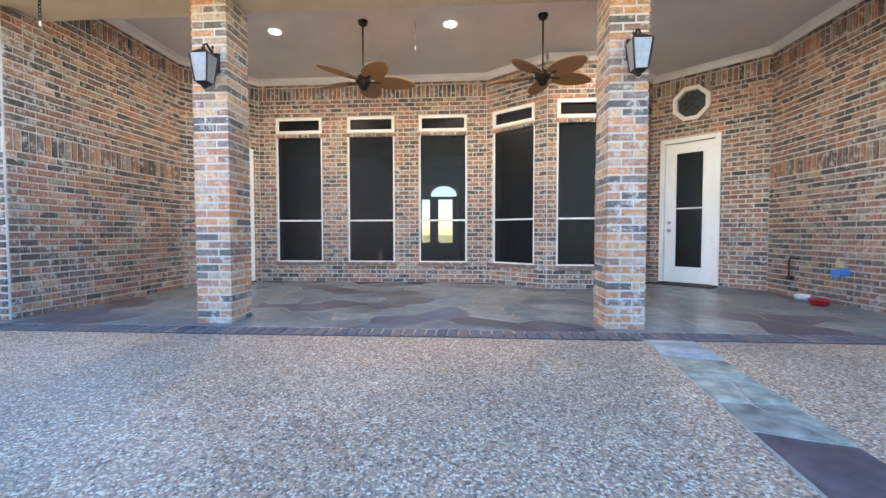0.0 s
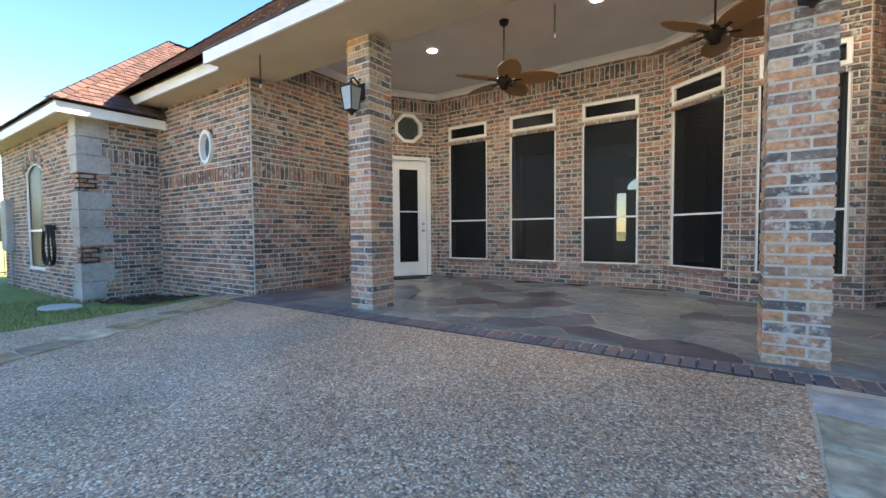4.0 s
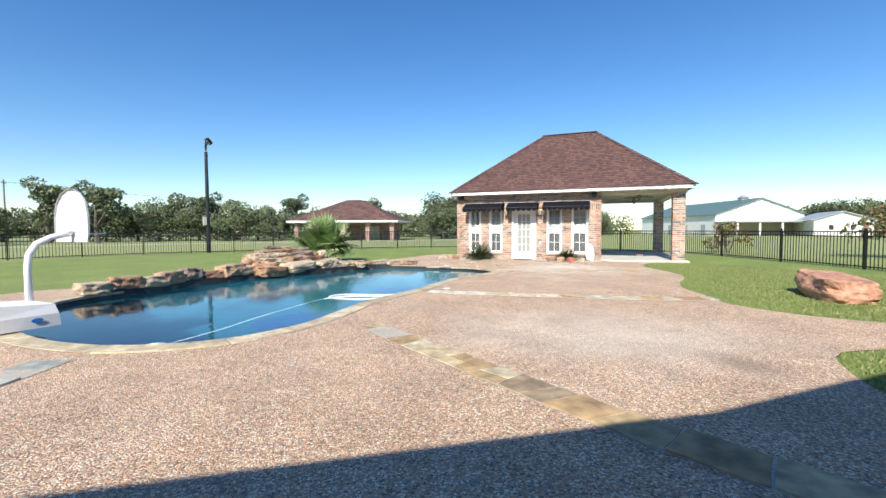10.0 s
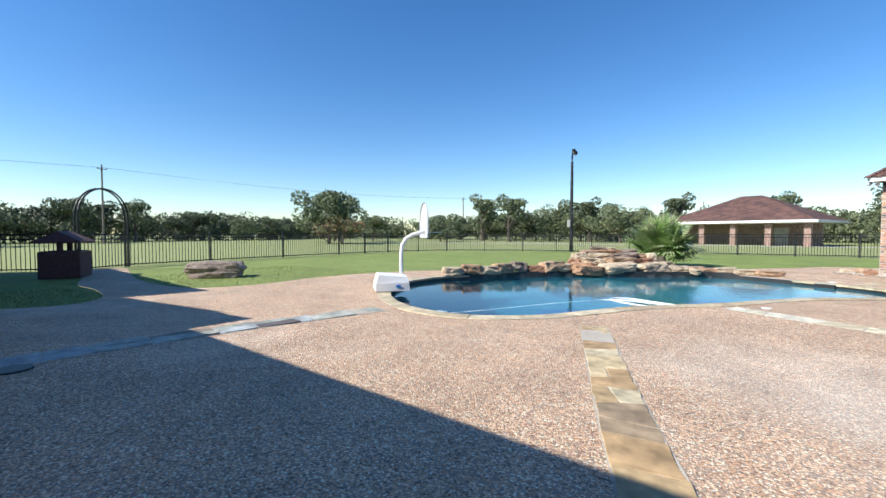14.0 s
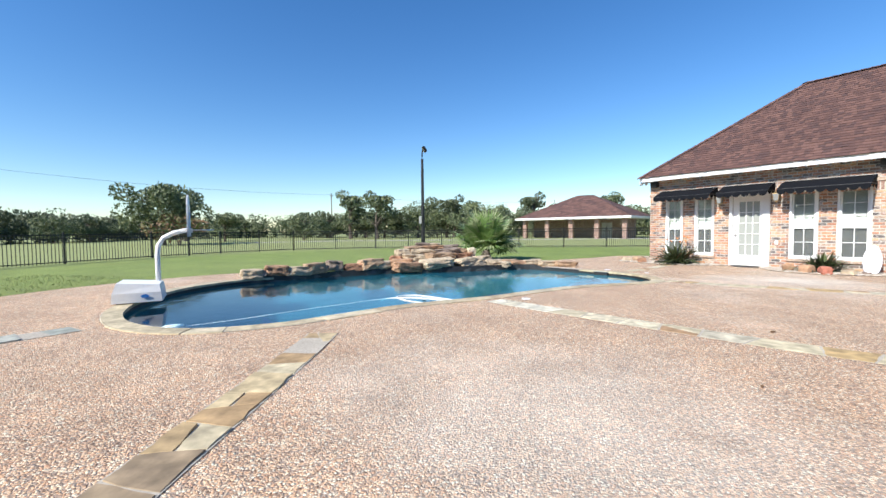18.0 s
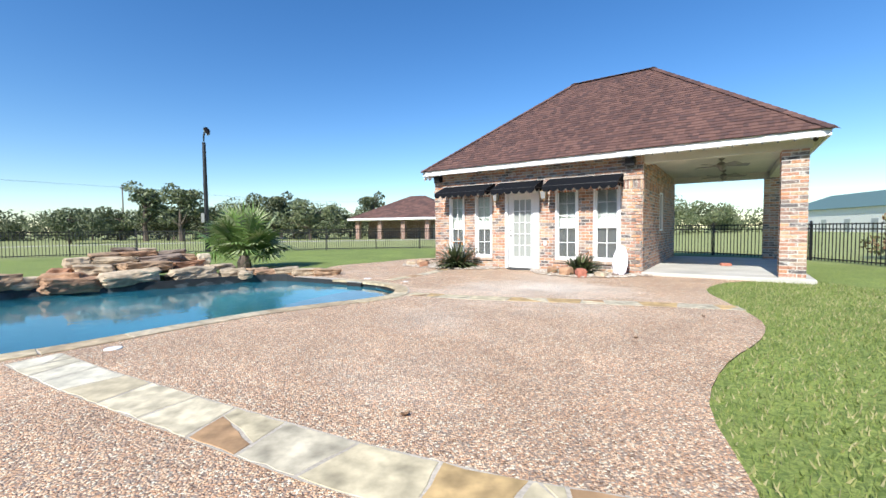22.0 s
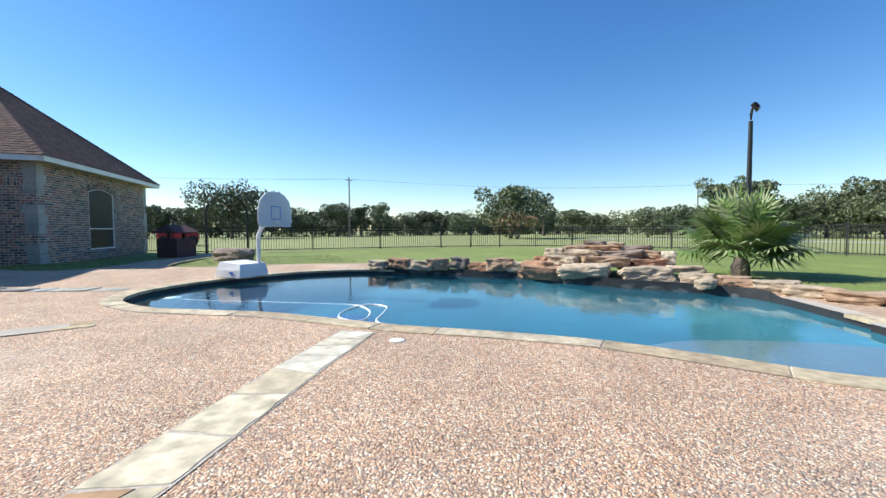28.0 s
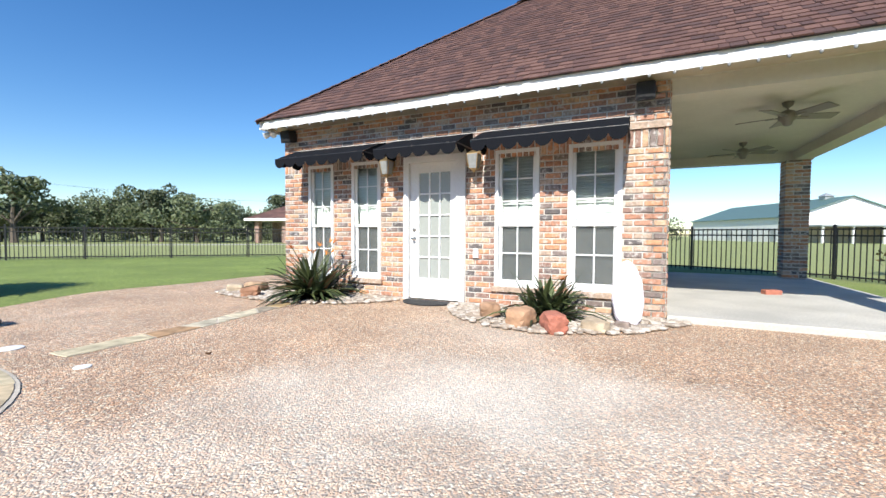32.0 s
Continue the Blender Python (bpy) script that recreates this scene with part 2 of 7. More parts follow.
M_BUFF = material("buff_sandstone", ramp=BUFF, random="object", rough=0.8, grain=0.28, scale=9, stain=0.34, stain_scale=5.0, bump=0.5, coords="Position")
GREYFLAG = [(0.34, (0.34, 0.365, 0.355)), (0.26, (0.28, 0.295, 0.25)), (0.24, (0.36, 0.36, 0.305)), (0.07, (0.13, 0.11, 0.105)), (0.09, (0.23, 0.18, 0.13))]
CREAM = [(0.4, (0.55, 0.50, 0.37)), (0.3, (0.60, 0.56, 0.44)), (0.2, (0.50, 0.43, 0.29)), (0.1, (0.44, 0.36, 0.23))]
M_CREAM = material("cream_flag", ramp=CREAM, random="object", rough=0.8, grain=0.22, scale=9, stain=0.25, stain_scale=5.0, bump=0.5, coords="Position")
M_MAROON = material("maroon_flag", (0.10, 0.075, 0.078), 0.6, grain=0.25, scale=11, stain=0.3, stain_scale=4.0, bump=0.4, coords="Position")
M_OLIVE = material("olive_flag", ramp=[(0.5, (0.30, 0.31, 0.24)), (0.3, (0.36, 0.35, 0.27)), (0.2, (0.25, 0.24, 0.20))], random="object", rough=0.7, grain=0.3, scale=11, stain=0.45, stain_scale=7.0, bump=0.5, coords="Position")
M_BLUEFLAG = material("blue_grey_flag", ramp=[(0.5, (0.37, 0.40, 0.40)), (0.5, (0.32, 0.36, 0.37))], random="object", rough=0.6, grain=0.25, scale=11, stain=0.3, stain_scale=4.0, bump=0.4, coords="Position")
M_GREYFLAG = material("grey_green_flag", ramp=GREYFLAG, random="object", rough=0.7, grain=0.25, scale=11, stain=0.3, stain_scale=4.0, bump=0.4, coords="Position")
GOLD = [(0.26, (0.40, 0.285, 0.15)), (0.24, (0.46, 0.365, 0.215)), (0.2, (0.35, 0.235, 0.12)), (0.18, (0.50, 0.425, 0.28)), (0.12, (0.29, 0.215, 0.135))]
M_GOLD = material("golden_sandstone", ramp=GOLD, random="object", rough=0.8, grain=0.28, scale=9, stain=0.34, stain_scale=5.0, bump=0.5, coords="Position")
COPING = [(0.35, (0.47, 0.395, 0.26)), (0.3, (0.45, 0.385, 0.27)), (0.2, (0.51, 0.44, 0.305)), (0.15, (0.42, 0.335, 0.215))]
M_COPING = material("coping_stone", ramp=COPING, random="object", rough=0.8, grain=0.2, scale=12, stain=0.3, stain_scale=3.0, bump=0.4, coords="Position")
M_GROUT = material("pale_grout", (0.46, 0.41, 0.34), 0.95, grain=0.2, scale=50, stain=0.15, bump=0.3, coords="Position")
M_GROUTD = material("dark_grout", (0.055, 0.055, 0.055), 0.95, grain=0.2, scale=50, stain=0.15, bump=0.3, coords="Position")
PAVER = [(0.3, (0.12, 0.12, 0.14)), (0.25, (0.16, 0.14, 0.145)), (0.25, (0.20, 0.15, 0.14)), (0.2, (0.10, 0.10, 0.12))]
M_PAVER = material("dark_paver", ramp=PAVER, random="object", rough=0.75, grain=0.2, scale=50, bump=0.4, coords="Position")
ROCK = [(0.22, (0.36, 0.245, 0.155)), (0.16, (0.32, 0.17, 0.10)), (0.22, (0.45, 0.36, 0.25)), (0.2, (0.22, 0.17, 0.135)), (0.2, (0.37, 0.225, 0.135))]
# dark from wetness and from the overhang's shade, both put in the colour
M_WETSHADEROCK = material("wet_shaded_grey_rock", (0.055, 0.06, 0.062), 0.5, grain=0.3, scale=8, stain=0.3, stain_scale=2.0, bump=0.8, coords="Position")
M_ROCK = material("sandstone_rock", ramp=ROCK, random="object", rough=0.9, grain=0.28, scale=9, stain=0.32, stain_scale=2.2, bump=0.9, coords="Position")
M_REDROCK = material("red_sandstone", (0.44, 0.23, 0.145), 0.9, grain=0.3, scale=10, stain=0.25, stain_scale=2.5, bump=0.9, coords="Position")
M_BROWNROCK = material("brown_rock", (0.25, 0.195, 0.16), 0.9, grain=0.35, scale=10, stain=0.25, stain_scale=2.5, bump=0.9, coords="Position")
PEBBLES = [(0.3, (0.47, 0.41, 0.34)), (0.3, (0.36, 0.295, 0.23)), (0.2, (0.54, 0.49, 0.43)), (0.2, (0.28, 0.235, 0.19))]
M_PEBBLE = material("river_pebbles", ramp=PEBBLES, random="island", rough=0.8, grain=0.15, scale=30, bump=0.2, coords="Position")
SHINGLES = [(0.3, (0.116, 0.060, 0.049)), (0.25, (0.094, 0.049, 0.042)), (0.25, (0.140, 0.074, 0.059)), (0.2, (0.078, 0.043, 0.039))]
M_SHINGLE = material("asphalt_shingle", ramp=SHINGLES, random="island", rough=0.92, grain=0.2, scale=150, stain=0.08, stain_scale=0.8, bump=0.5, coords="Position")
M_UNDER = material("roof_felt", (0.13, 0.065, 0.055), 0.95, grain=0.15, scale=60, coords="Position")
M_WHITE = material("white_paint", (0.80, 0.80, 0.78), 0.45, grain=0.03, scale=30, stain=0.05, stain_scale=2.0, bump=0.05, coords="Position")
M_SOFFIT = material("tan_soffit", (0.52, 0.45, 0.33), 0.6, grain=0.04, scale=30, stain=0.08, coords="Position")
M_CEILING = material("grey_white_ceiling", (0.62, 0.61, 0.58), 0.7, grain=0.03, scale=20, stain=0.05, bump=0.05, coords="Position")
M_PCEILING = material("cream_ceiling", (0.60, 0.57, 0.48), 0.7, grain=0.03, scale=20, stain=0.06, coords="Position")
M_SCREEN = material("dark_solar_screen", (0.014, 0.016, 0.018), 0.3, grain=0.2, scale=300, spec=0.2)
M_SCREEN.node_tree.nodes["Principled BSDF"].inputs["Alpha"].default_value = 0.62
M_GLASS = material("window_glass", (0.06, 0.085, 0.09), 0.02, spec=0.9)
# near-black colour stands in for the dimness of rooms behind windows
M_ROOMSHADE = material("room_shade_black", (0.03, 0.03, 0.03), 0.9)
M_BLIND = material("white_blind", (0.60, 0.64, 0.60), 0.6, grain=0.05, scale=30)
M_IRON = material("black_iron", (0.012, 0.012, 0.013), 0.5, grain=0.2, scale=60, bump=0.1, coords="Position")
M_BRONZE = material("dark_bronze", (0.025, 0.018, 0.015), 0.45, metal=0.6, grain=0.15, scale=60)
M_PALMWOOD = material("woven_fan_blade", (0.30, 0.145, 0.06), 0.55, grain=0.25, scale=90, bump=0.3)
M_LAMPGLASS = material("seeded_lamp_glass", (0.27, 0.28, 0.28), 0.15, spec=0.7, grain=0.1, scale=25)
M_STEEL = material("brushed_steel", (0.55, 0.54, 0.52), 0.3, metal=1.0, grain=0.05, scale=80)
M_PLASTIC = material("white_plastic", (0.80, 0.80, 0.80), 0.4, grain=0.03, scale=20, stain=0.05, coords="Position")
M_GREYPL = material("grey_board", (0.62, 0.64, 0.66), 0.4, grain=0.04, scale=20, stain=0.06, coords="Position")
M_CONCRETE = material("concrete", (0.50, 0.48, 0.43), 0.85, grain=0.12, scale=40, stain=0.15, stain_scale=1.2, bump=0.2, coords="Position")
M_CANVAS = material("black_canvas", (0.009, 0.010, 0.013), 0.95, spec=0.12, grain=0.2, scale=120, bump=0.2)
M_BOARD = material("white_pink_foam", (0.80, 0.74, 0.78), 0.35, grain=0.05, scale=12, stain=0.1, stain_scale=3.0)
M_MAT = material("black_rubber", (0.02, 0.02, 0.02), 0.8, grain=0.3, scale=60, bump=0.4)
M_LIME = material("pale_limestone", (0.36, 0.36, 0.34), 0.85, grain=0.15, scale=20, stain=0.2, stain_scale=2.0, bump=0.3, coords="Position")
M_GREENROOF = material("green_metal_roof", (0.13, 0.20, 0.165), 0.45, metal=0.2, grain=0.05, scale=3, coords="Position")
M_GREYROOF = material("grey_metal_roof", (0.40, 0.42, 0.42), 0.4, metal=0.3, grain=0.05, scale=3, coords="Position")
M_SIDING = material("white_metal_siding", (0.74, 0.74, 0.70), 0.5, grain=0.04, scale=3, coords="Position")
M_TANWALL = material("tan_wall", (0.50, 0.44, 0.34), 0.8, grain=0.08, scale=6, coords="Position")
M_RED = material("red_plastic", (0.45, 0.015, 0.02), 0.35, grain=0.05, scale=30)
M_BLUE = material("blue_foam", (0.04, 0.22, 0.62), 0.5, grain=0.1, scale=30)
M_YELLOW = material("cream_plastic", (0.55, 0.48, 0.30), 0.5, grain=0.05, scale=30)
M_SOIL = material("bark_mulch", (0.075, 0.05, 0.035), 0.95, grain=0.4, scale=50, stain=0.2, bump=1.0, coords="Position")
M_BARK = material("bark", (0.12, 0.095, 0.075), 0.95, grain=0.35, scale=14, bump=0.8)
M_LEAF = material("tree_leaves", ramp=[(0.25, (0.087, 0.110, 0.051)), (0.25, (0.120, 0.147, 0.067)), (0.25, (0.067, 0.090, 0.044)), (0.25, (0.156, 0.173, 0.084))], random="island", rough=0.6, vary=0.25)
M_LEAFR = material("autumn_leaves", ramp=[(0.3, (0.154, 0.128, 0.051)), (0.3, (0.205, 0.115, 0.058)), (0.4, (0.109, 0.134, 0.045))], random="island", rough=0.6)
M_PALM = material("palm_leaf", ramp=[(0.4, (0.14, 0.23, 0.06)), (0.35, (0.20, 0.29, 0.095)), (0.25, (0.32, 0.37, 0.19))], random="island", rough=0.45)
M_PLANT = material("strap_leaf", ramp=[(0.36, (0.06, 0.082, 0.034)), (0.3, (0.095, 0.12, 0.045)), (0.22, (0.042, 0.056, 0.03)), (0.12, (0.17, 0.095, 0.055))], random="island", rough=0.4)
M_DRYLEAF = material("dry_leaf", (0.20, 0.12, 0.07), 0.8, grain=0.3, scale=60)
M_FLOWER = material("orange_petal", (0.62, 0.20, 0.03), 0.5, grain=0.1, scale=40)
M_BLADE = material("grass_blades", ramp=[(0.24, (0.105, 0.155, 0.036)), (0.30, (0.16, 0.21, 0.05)), (0.24, (0.23, 0.255, 0.08)), (0.22, (0.34, 0.315, 0.155))], random="island", rough=0.6)


def lawn_material():
    """Mown grass: green and straw mixed at three scales."""
    mat = material("lawn", (0.21, 0.265, 0.06), 0.9, grain=0.35, scale=70, stain=0.25, stain_scale=0.7, bump=1.0, coords="Position")
    nt = mat.node_tree
    nodes, link = nt.nodes, nt.links.new
    bsdf = nodes["Principled BSDF"]
    now = bsdf.inputs["Base Color"].links[0].from_socket
    geo = nodes.new("ShaderNodeNewGeometry")
    for sc, lo, hi, most, col in ((30.0, 0.45, 0.58, 0.9, (0.085, 0.135, 0.022)), (20.0, 0.54, 0.68, 0.7, (0.30, 0.345, 0.08)), (2.2, 0.56, 0.76, 0.5, (0.29, 0.29, 0.10)), (9.0, 0.52, 0.70, 0.5, (0.22, 0.28, 0.05)), (0.05, 0.45, 0.65, 0.4, (0.22, 0.25, 0.08))):
        t = nodes.new("ShaderNodeTexNoise")
        t.inputs["Scale"].default_value, t.inputs["Detail"].default_value, t.inputs["Roughness"].default_value = sc, 6.0, 0.65
        link(geo.outputs["Position"], t.inputs["Vector"])
        span = nodes.new("ShaderNodeMapRange")
        span.inputs["From Min"].default_value, span.inputs["From Max"].default_value, span.inputs["To Max"].default_value = lo, hi, most
        link(t.outputs[0], span.inputs["Value"])
        mix = nodes.new("ShaderNodeMix")
        mix.data_type = "RGBA"
        link(span.outputs[0], mix.inputs["Factor"])
        link(now, mix.inputs[6])
        mix.inputs[7].default_value = (*col, 1)
        now = mix.outputs[2]
    # rough pasture beyond the fence
    away = nodes.new("ShaderNodeVectorMath")
    away.operation = "DISTANCE"
    link(geo.outputs["Position"], away.inputs[0])
    away.inputs[1].default_value = (-4.0, -10.5, 0.0)
    dry = nodes.new("ShaderNodeMapRange")
    dry.inputs["From Min"].default_value, dry.inputs["From Max"].default_value, dry.inputs["To Max"].default_value = 15.5, 20.0, 0.75
    link(away.outputs["Value"], dry.inputs["Value"])
    mix = nodes.new("ShaderNodeMix")
    mix.data_type = "RGBA"
    link(dry.outputs[0], mix.inputs["Factor"])
    link(now, mix.inputs[6])
    mix.inputs[7].default_value = (0.29, 0.305, 0.125, 1)
    link(mix.outputs[2], bsdf.inputs["Base Color"])
    return mat


M_LAWN = lawn_material()
M_ROAD = material("pale_gravel_road", (0.42, 0.40, 0.37), 0.95, grain=0.15, scale=20, stain=0.15, coords="Position")
M_POOLWALL = material("blue_pool_plaster", (0.010, 0.098, 0.148), 0.7, grain=0.12, scale=25, stain=0.2, stain_scale=0.7, coords="Position")
M_TILE = material("dark_waterline_tile", (0.022, 0.025, 0.027), 0.55, grain=0.3, scale=8, coords="Position")
M_WATER = water_material()
M_GLOW = material("lit_lamp", (1.0, 0.97, 0.93), 0.4, emit=150.0)
M_HOSE = material("white_hose", (0.78, 0.80, 0.80), 0.35)
M_WOODRED = material("old_red_wood", (0.10, 0.045, 0.045), 0.85, grain=0.3, scale=14, bump=0.4)
M_WIRE = material("dark_wire", (0.03, 0.03, 0.03), 0.7)
M_POLE = material("weathered_pole", (0.20, 0.17, 0.14), 0.95, grain=0.2, scale=6)


# ---- building helpers ----
class Mesh:
    """Collects faces for one mesh."""

    def __init__(self):
        self.v, self.f = [], []

    def add(self, verts, faces, m=None):
        k = len(self.v)
        self.v += [tuple(m @ Vector(p)) if m else tuple(p) for p in verts]
        self.f += [tuple(k + i for i in f) for f in faces]
        return self

    def box(self, x0, x1, y0, y1, z0, z1, m=None, bottom=True):
        v = [(x0, y0, z0), (x1, y0, z0), (x1, y1, z0), (x0, y1, z0), (x0, y0, z1), (x1, y0, z1), (x1, y1, z1), (x0, y1, z1)]
        f = [(4, 5, 6, 7), (0, 1, 5, 4), (1, 2, 6, 5), (2, 3, 7, 6), (3, 0, 4, 7)] + ([(0, 3, 2, 1)] if bottom else [])
        return self.add(v, f, m)

    def bevel_box(self, x0, x1, y0, y1, z0, z1, b, m=None):
        """A box with its upper edges chamfered."""
        v = [(x0, y0, z0), (x1, y0, z0), (x1, y1, z0), (x0, y1, z0), (x0, y0, z1 - b), (x1, y0, z1 - b), (x1, y1, z1 - b), (x0, y1, z1 - b),
             (x0 + b, y0 + b, z1), (x1 - b, y0 + b, z1), (x1 - b, y1 - b, z1), (x0 + b, y1 - b, z1)]
        f = [(0, 3, 2, 1), (8, 9, 10, 11)]
        for i in range(4):
            j = (i + 1) % 4
            f += [(i, j, j + 4, i + 4), (i + 4, j + 4, j + 8, i + 8)]
        return self.add(v, f, m)

    def tube(self, path, radii, seg=8, cap=True):
        """A round bar along a line of points."""
        pts = [Vector(p) for p in path]
        if not isinstance(radii, (list, tuple)):
            radii = [radii] * len(pts)
        rings, side = [], None
        for i, p in enumerate(pts):
            d = (pts[min(i + 1, len(pts) - 1)] - pts[max(i - 1, 0)]).normalized()
            if side is None:
                side = d.orthogonal().normalized()
            side = (side - d * side.dot(d)).normalized()
            up = d.cross(side)
            rings.append([p + (side * math.cos(2 * math.pi * k / seg) + up * math.sin(2 * math.pi * k / seg)) * radii[i] for k in range(seg)])
        v = [q for r in rings for q in r]
        f = [(i * seg + k, i * seg + (k + 1) % seg, (i + 1) * seg + (k + 1) % seg, (i + 1) * seg + k) for i in range(len(pts) - 1) for k in range(seg)]
        if cap:
            f += [tuple(range(seg))[::-1], tuple((len(pts) - 1) * seg + k for k in range(seg))]
        return self.add(v, f)

    def lathe(self, profile, seg=16, m=None, cap=True):
        """Turned about z from rows of (radius, height)."""
        v = [(r * math.cos(2 * math.pi * k / seg), r * math.sin(2 * math.pi * k / seg), h) for r, h in profile for k in range(seg)]
        f = [(i * seg + k, i * seg + (k + 1) % seg, (i + 1) * seg + (k + 1) % seg, (i + 1) * seg + k) for i in range(len(profile) - 1) for k in range(seg)]
        if cap:
            f += [tuple(range(seg))[::-1], tuple((len(profile) - 1) * seg + k for k in range(seg))]
        return self.add(v, f, m)

    def prism(self, poly, z0, z1, bevel=0.0, m=None):
        """A flat polygon given thickness, its upper edge drawn in by bevel."""
        n = len(poly)
        cx, cy = sum(p[0] for p in poly) / n, sum(p[1] for p in poly) / n
        lo = [(x, y, z0) for x, y in poly]
        if bevel:
            mid = [(x, y, z1 - bevel) for x, y in poly]
            top = []
            for x, y in poly:
                d = math.hypot(x - cx, y - cy) or 1
                top.append((x - (x - cx) / d * bevel, y - (y - cy) / d * bevel, z1))
            v = lo + mid + top
            rings = 3
        else:
            v = lo + [(x, y, z1) for x, y in poly]
            rings = 2
        f = [tuple(range((rings - 1) * n, rings * n))]
        for r in range(rings - 1):
            f += [(r * n + i, r * n + (i + 1) % n, (r + 1) * n + (i + 1) % n, (r + 1) * n + i) for i in range(n)]
        return self.add(v, f, m)

    def data(self, name, mat, smooth=False):
        me = bpy.data.meshes.new(name)
        me.from_pydata(self.v, [], self.f)
        me.materials.append(mat)
        if smooth:
            me.polygons.foreach_set("use_smooth", [True] * len(me.polygons))
        me.update()
        return me


def part(name, mesh, mat, parent=None, label="", smooth=False, at=None, kind=""):
    """One mesh object under a thing or a part, in its parent's own space."""
    ob = new(name, mesh if isinstance(mesh, bpy.types.Mesh) else mesh.data(name, mat, smooth))
    if parent:
        ob.parent = parent
    if at is not None:
        ob.matrix_basis = at
    return tagged(ob, label=label, kind=kind)


def thing(name, m, label, category, group=""):
    ob = new(name)
    ob.empty_display_size = 0.2
    ob.matrix_basis = m
    return tagged(ob, label, category, group)


def structure(name, mesh, mat, label, category, smooth=False):
    return tagged(part(name, mesh, mat, None, "", smooth), label, category, "", "structure")


def inside(p, poly):
    x, y = p[0], p[1]
    hit = False
    for (x0, y0), (x1, y1) in zip(poly, poly[1:] + poly[:1]):
        if (y0 > y) != (y1 > y) and x < (x1 - x0) * (y - y0) / (y1 - y0) + x0:
            hit = not hit
    return hit


def smooth_loop(pts, per=5, closed=True):
    """A Catmull-Rom curve through plan points."""
    out, n = [], len(pts)
    for i in range(n if closed else n - 1):
        p = [Vector(pts[(i + k) % n] if closed else pts[max(0, min(n - 1, i + k))]) for k in (-1, 0, 1, 2)]
        for s in range(per):
            t = s / per
            q = 0.5 * ((2 * p[1]) + (p[2] - p[0]) * t + (2 * p[0] - 5 * p[1] + 4 * p[2] - p[3]) * t * t + (3 * p[1] - p[0] - 3 * p[2] + p[3]) * t ** 3)
            out.append((q.x, q.y))
    return out if closed else out + [tuple(pts[-1])]


def clip_poly(poly, a, b, c):
    """The part of a convex polygon where a x + b y <= c."""
    out = []
    for (x0, y0), (x1, y1) in zip(poly, poly[1:] + poly[:1]):
        d0, d1 = a * x0 + b * y0 - c, a * x1 + b * y1 - c
        if d0 <= 0:
            out.append((x0, y0))
        if (d0 < 0 < d1) or (d1 < 0 < d0):
            t = d0 / (d0 - d1)
            out.append((x0 + (x1 - x0) * t, y0 + (y1 - y0) * t))
    return out


def stones(poly, seeds, gap):
    """Irregular flags that fill a convex polygon, one for each seed, drawn in by half the joint."""
    out = []
    for i, (x, y) in enumerate(seeds):
        cell = list(poly)
        for j, (p, q) in enumerate(seeds):
            if i != j and abs(p - x) < 3 and abs(q - y) < 3:
                a, b = p - x, q - y
                d = math.hypot(a, b)
                cell = clip_poly(cell, a / d, b / d, (a * (p + x) + b * (q + y)) / 2 / d - gap / 2)
                if len(cell) < 3:
                    break
        if len(cell) >= 3:
            out.append(cell)
    return out


COURSE, BRICK_L, JOINT = 0.077, 0.212, 0.017
BRICK_DATA = {}
BRICK_NOW = [M_BRICK, M_BRICKS]     # brick of the building under way: single pieces, joined rest


def brick_data(length, height=COURSE - JOINT):
    """One brick, its face towards -y, standing 9 mm out of the mortar; slightly chamfered."""
    key = (round(length, 3), round(height, 3), BRICK_NOW[0].name)
    if key not in BRICK_DATA:
        m, c, l, h = Mesh(), 0.006, length / 2, height / 2
        m.add([(-l, 0.0, -h), (l, 0.0, -h), (l, 0.0, h), (-l, 0.0, h), (-l + c, -0.012, -h + c), (l - c, -0.012, -h + c), (l - c, -0.012, h - c), (-l + c, -0.012, h - c)],
              [(4, 5, 6, 7), (0, 1, 5, 4), (1, 2, 6, 5), (2, 3, 7, 6), (3, 0, 4, 7)])
        BRICK_DATA[key] = m.data("brick", BRICK_NOW[0])
    return BRICK_DATA[key]


def lay_bricks(length, z0, z1, holes, bands=(), rng=None):
    """Bricks of a wall as rows of (middle along, middle up, length, height). holes: (u0, u1, z0, z1). bands: heights at which a course of soldiers begins."""
    rows, z, k = [], z0, 0
    while z < z1 - 0.03:
        band = next((b for b in bands if abs(b - z) < COURSE / 2), None)
        if band is not None:
            step, hgt, off = 0.079, 0.079 * 3, 0.0
        else:
            step, hgt, off = BRICK_L, COURSE, (k % 2) * BRICK_L / 2
        hgt = min(hgt, z1 - z)
        zm = z + hgt / 2
        cuts = sorted((a, b) for a, b, c, d in holes if c < zm < d)
        free, u = [], 0.0
        for a, b in cuts:
            if a > u:
                free.append((u, a))
            u = max(u, b)
        if u < length:
            free.append((u, length))
        for a, b in free:
            n0 = math.floor((a - off) / step)
            s = off + n0 * step
            while s < b:
                p, q = max(a, s), min(b, s + step)
                if q - p > 0.035:
                    rows.append(((p + q) / 2, zm, q - p - JOINT, hgt - JOINT))
                s += step
        z += hgt
        k += 1
    return rows


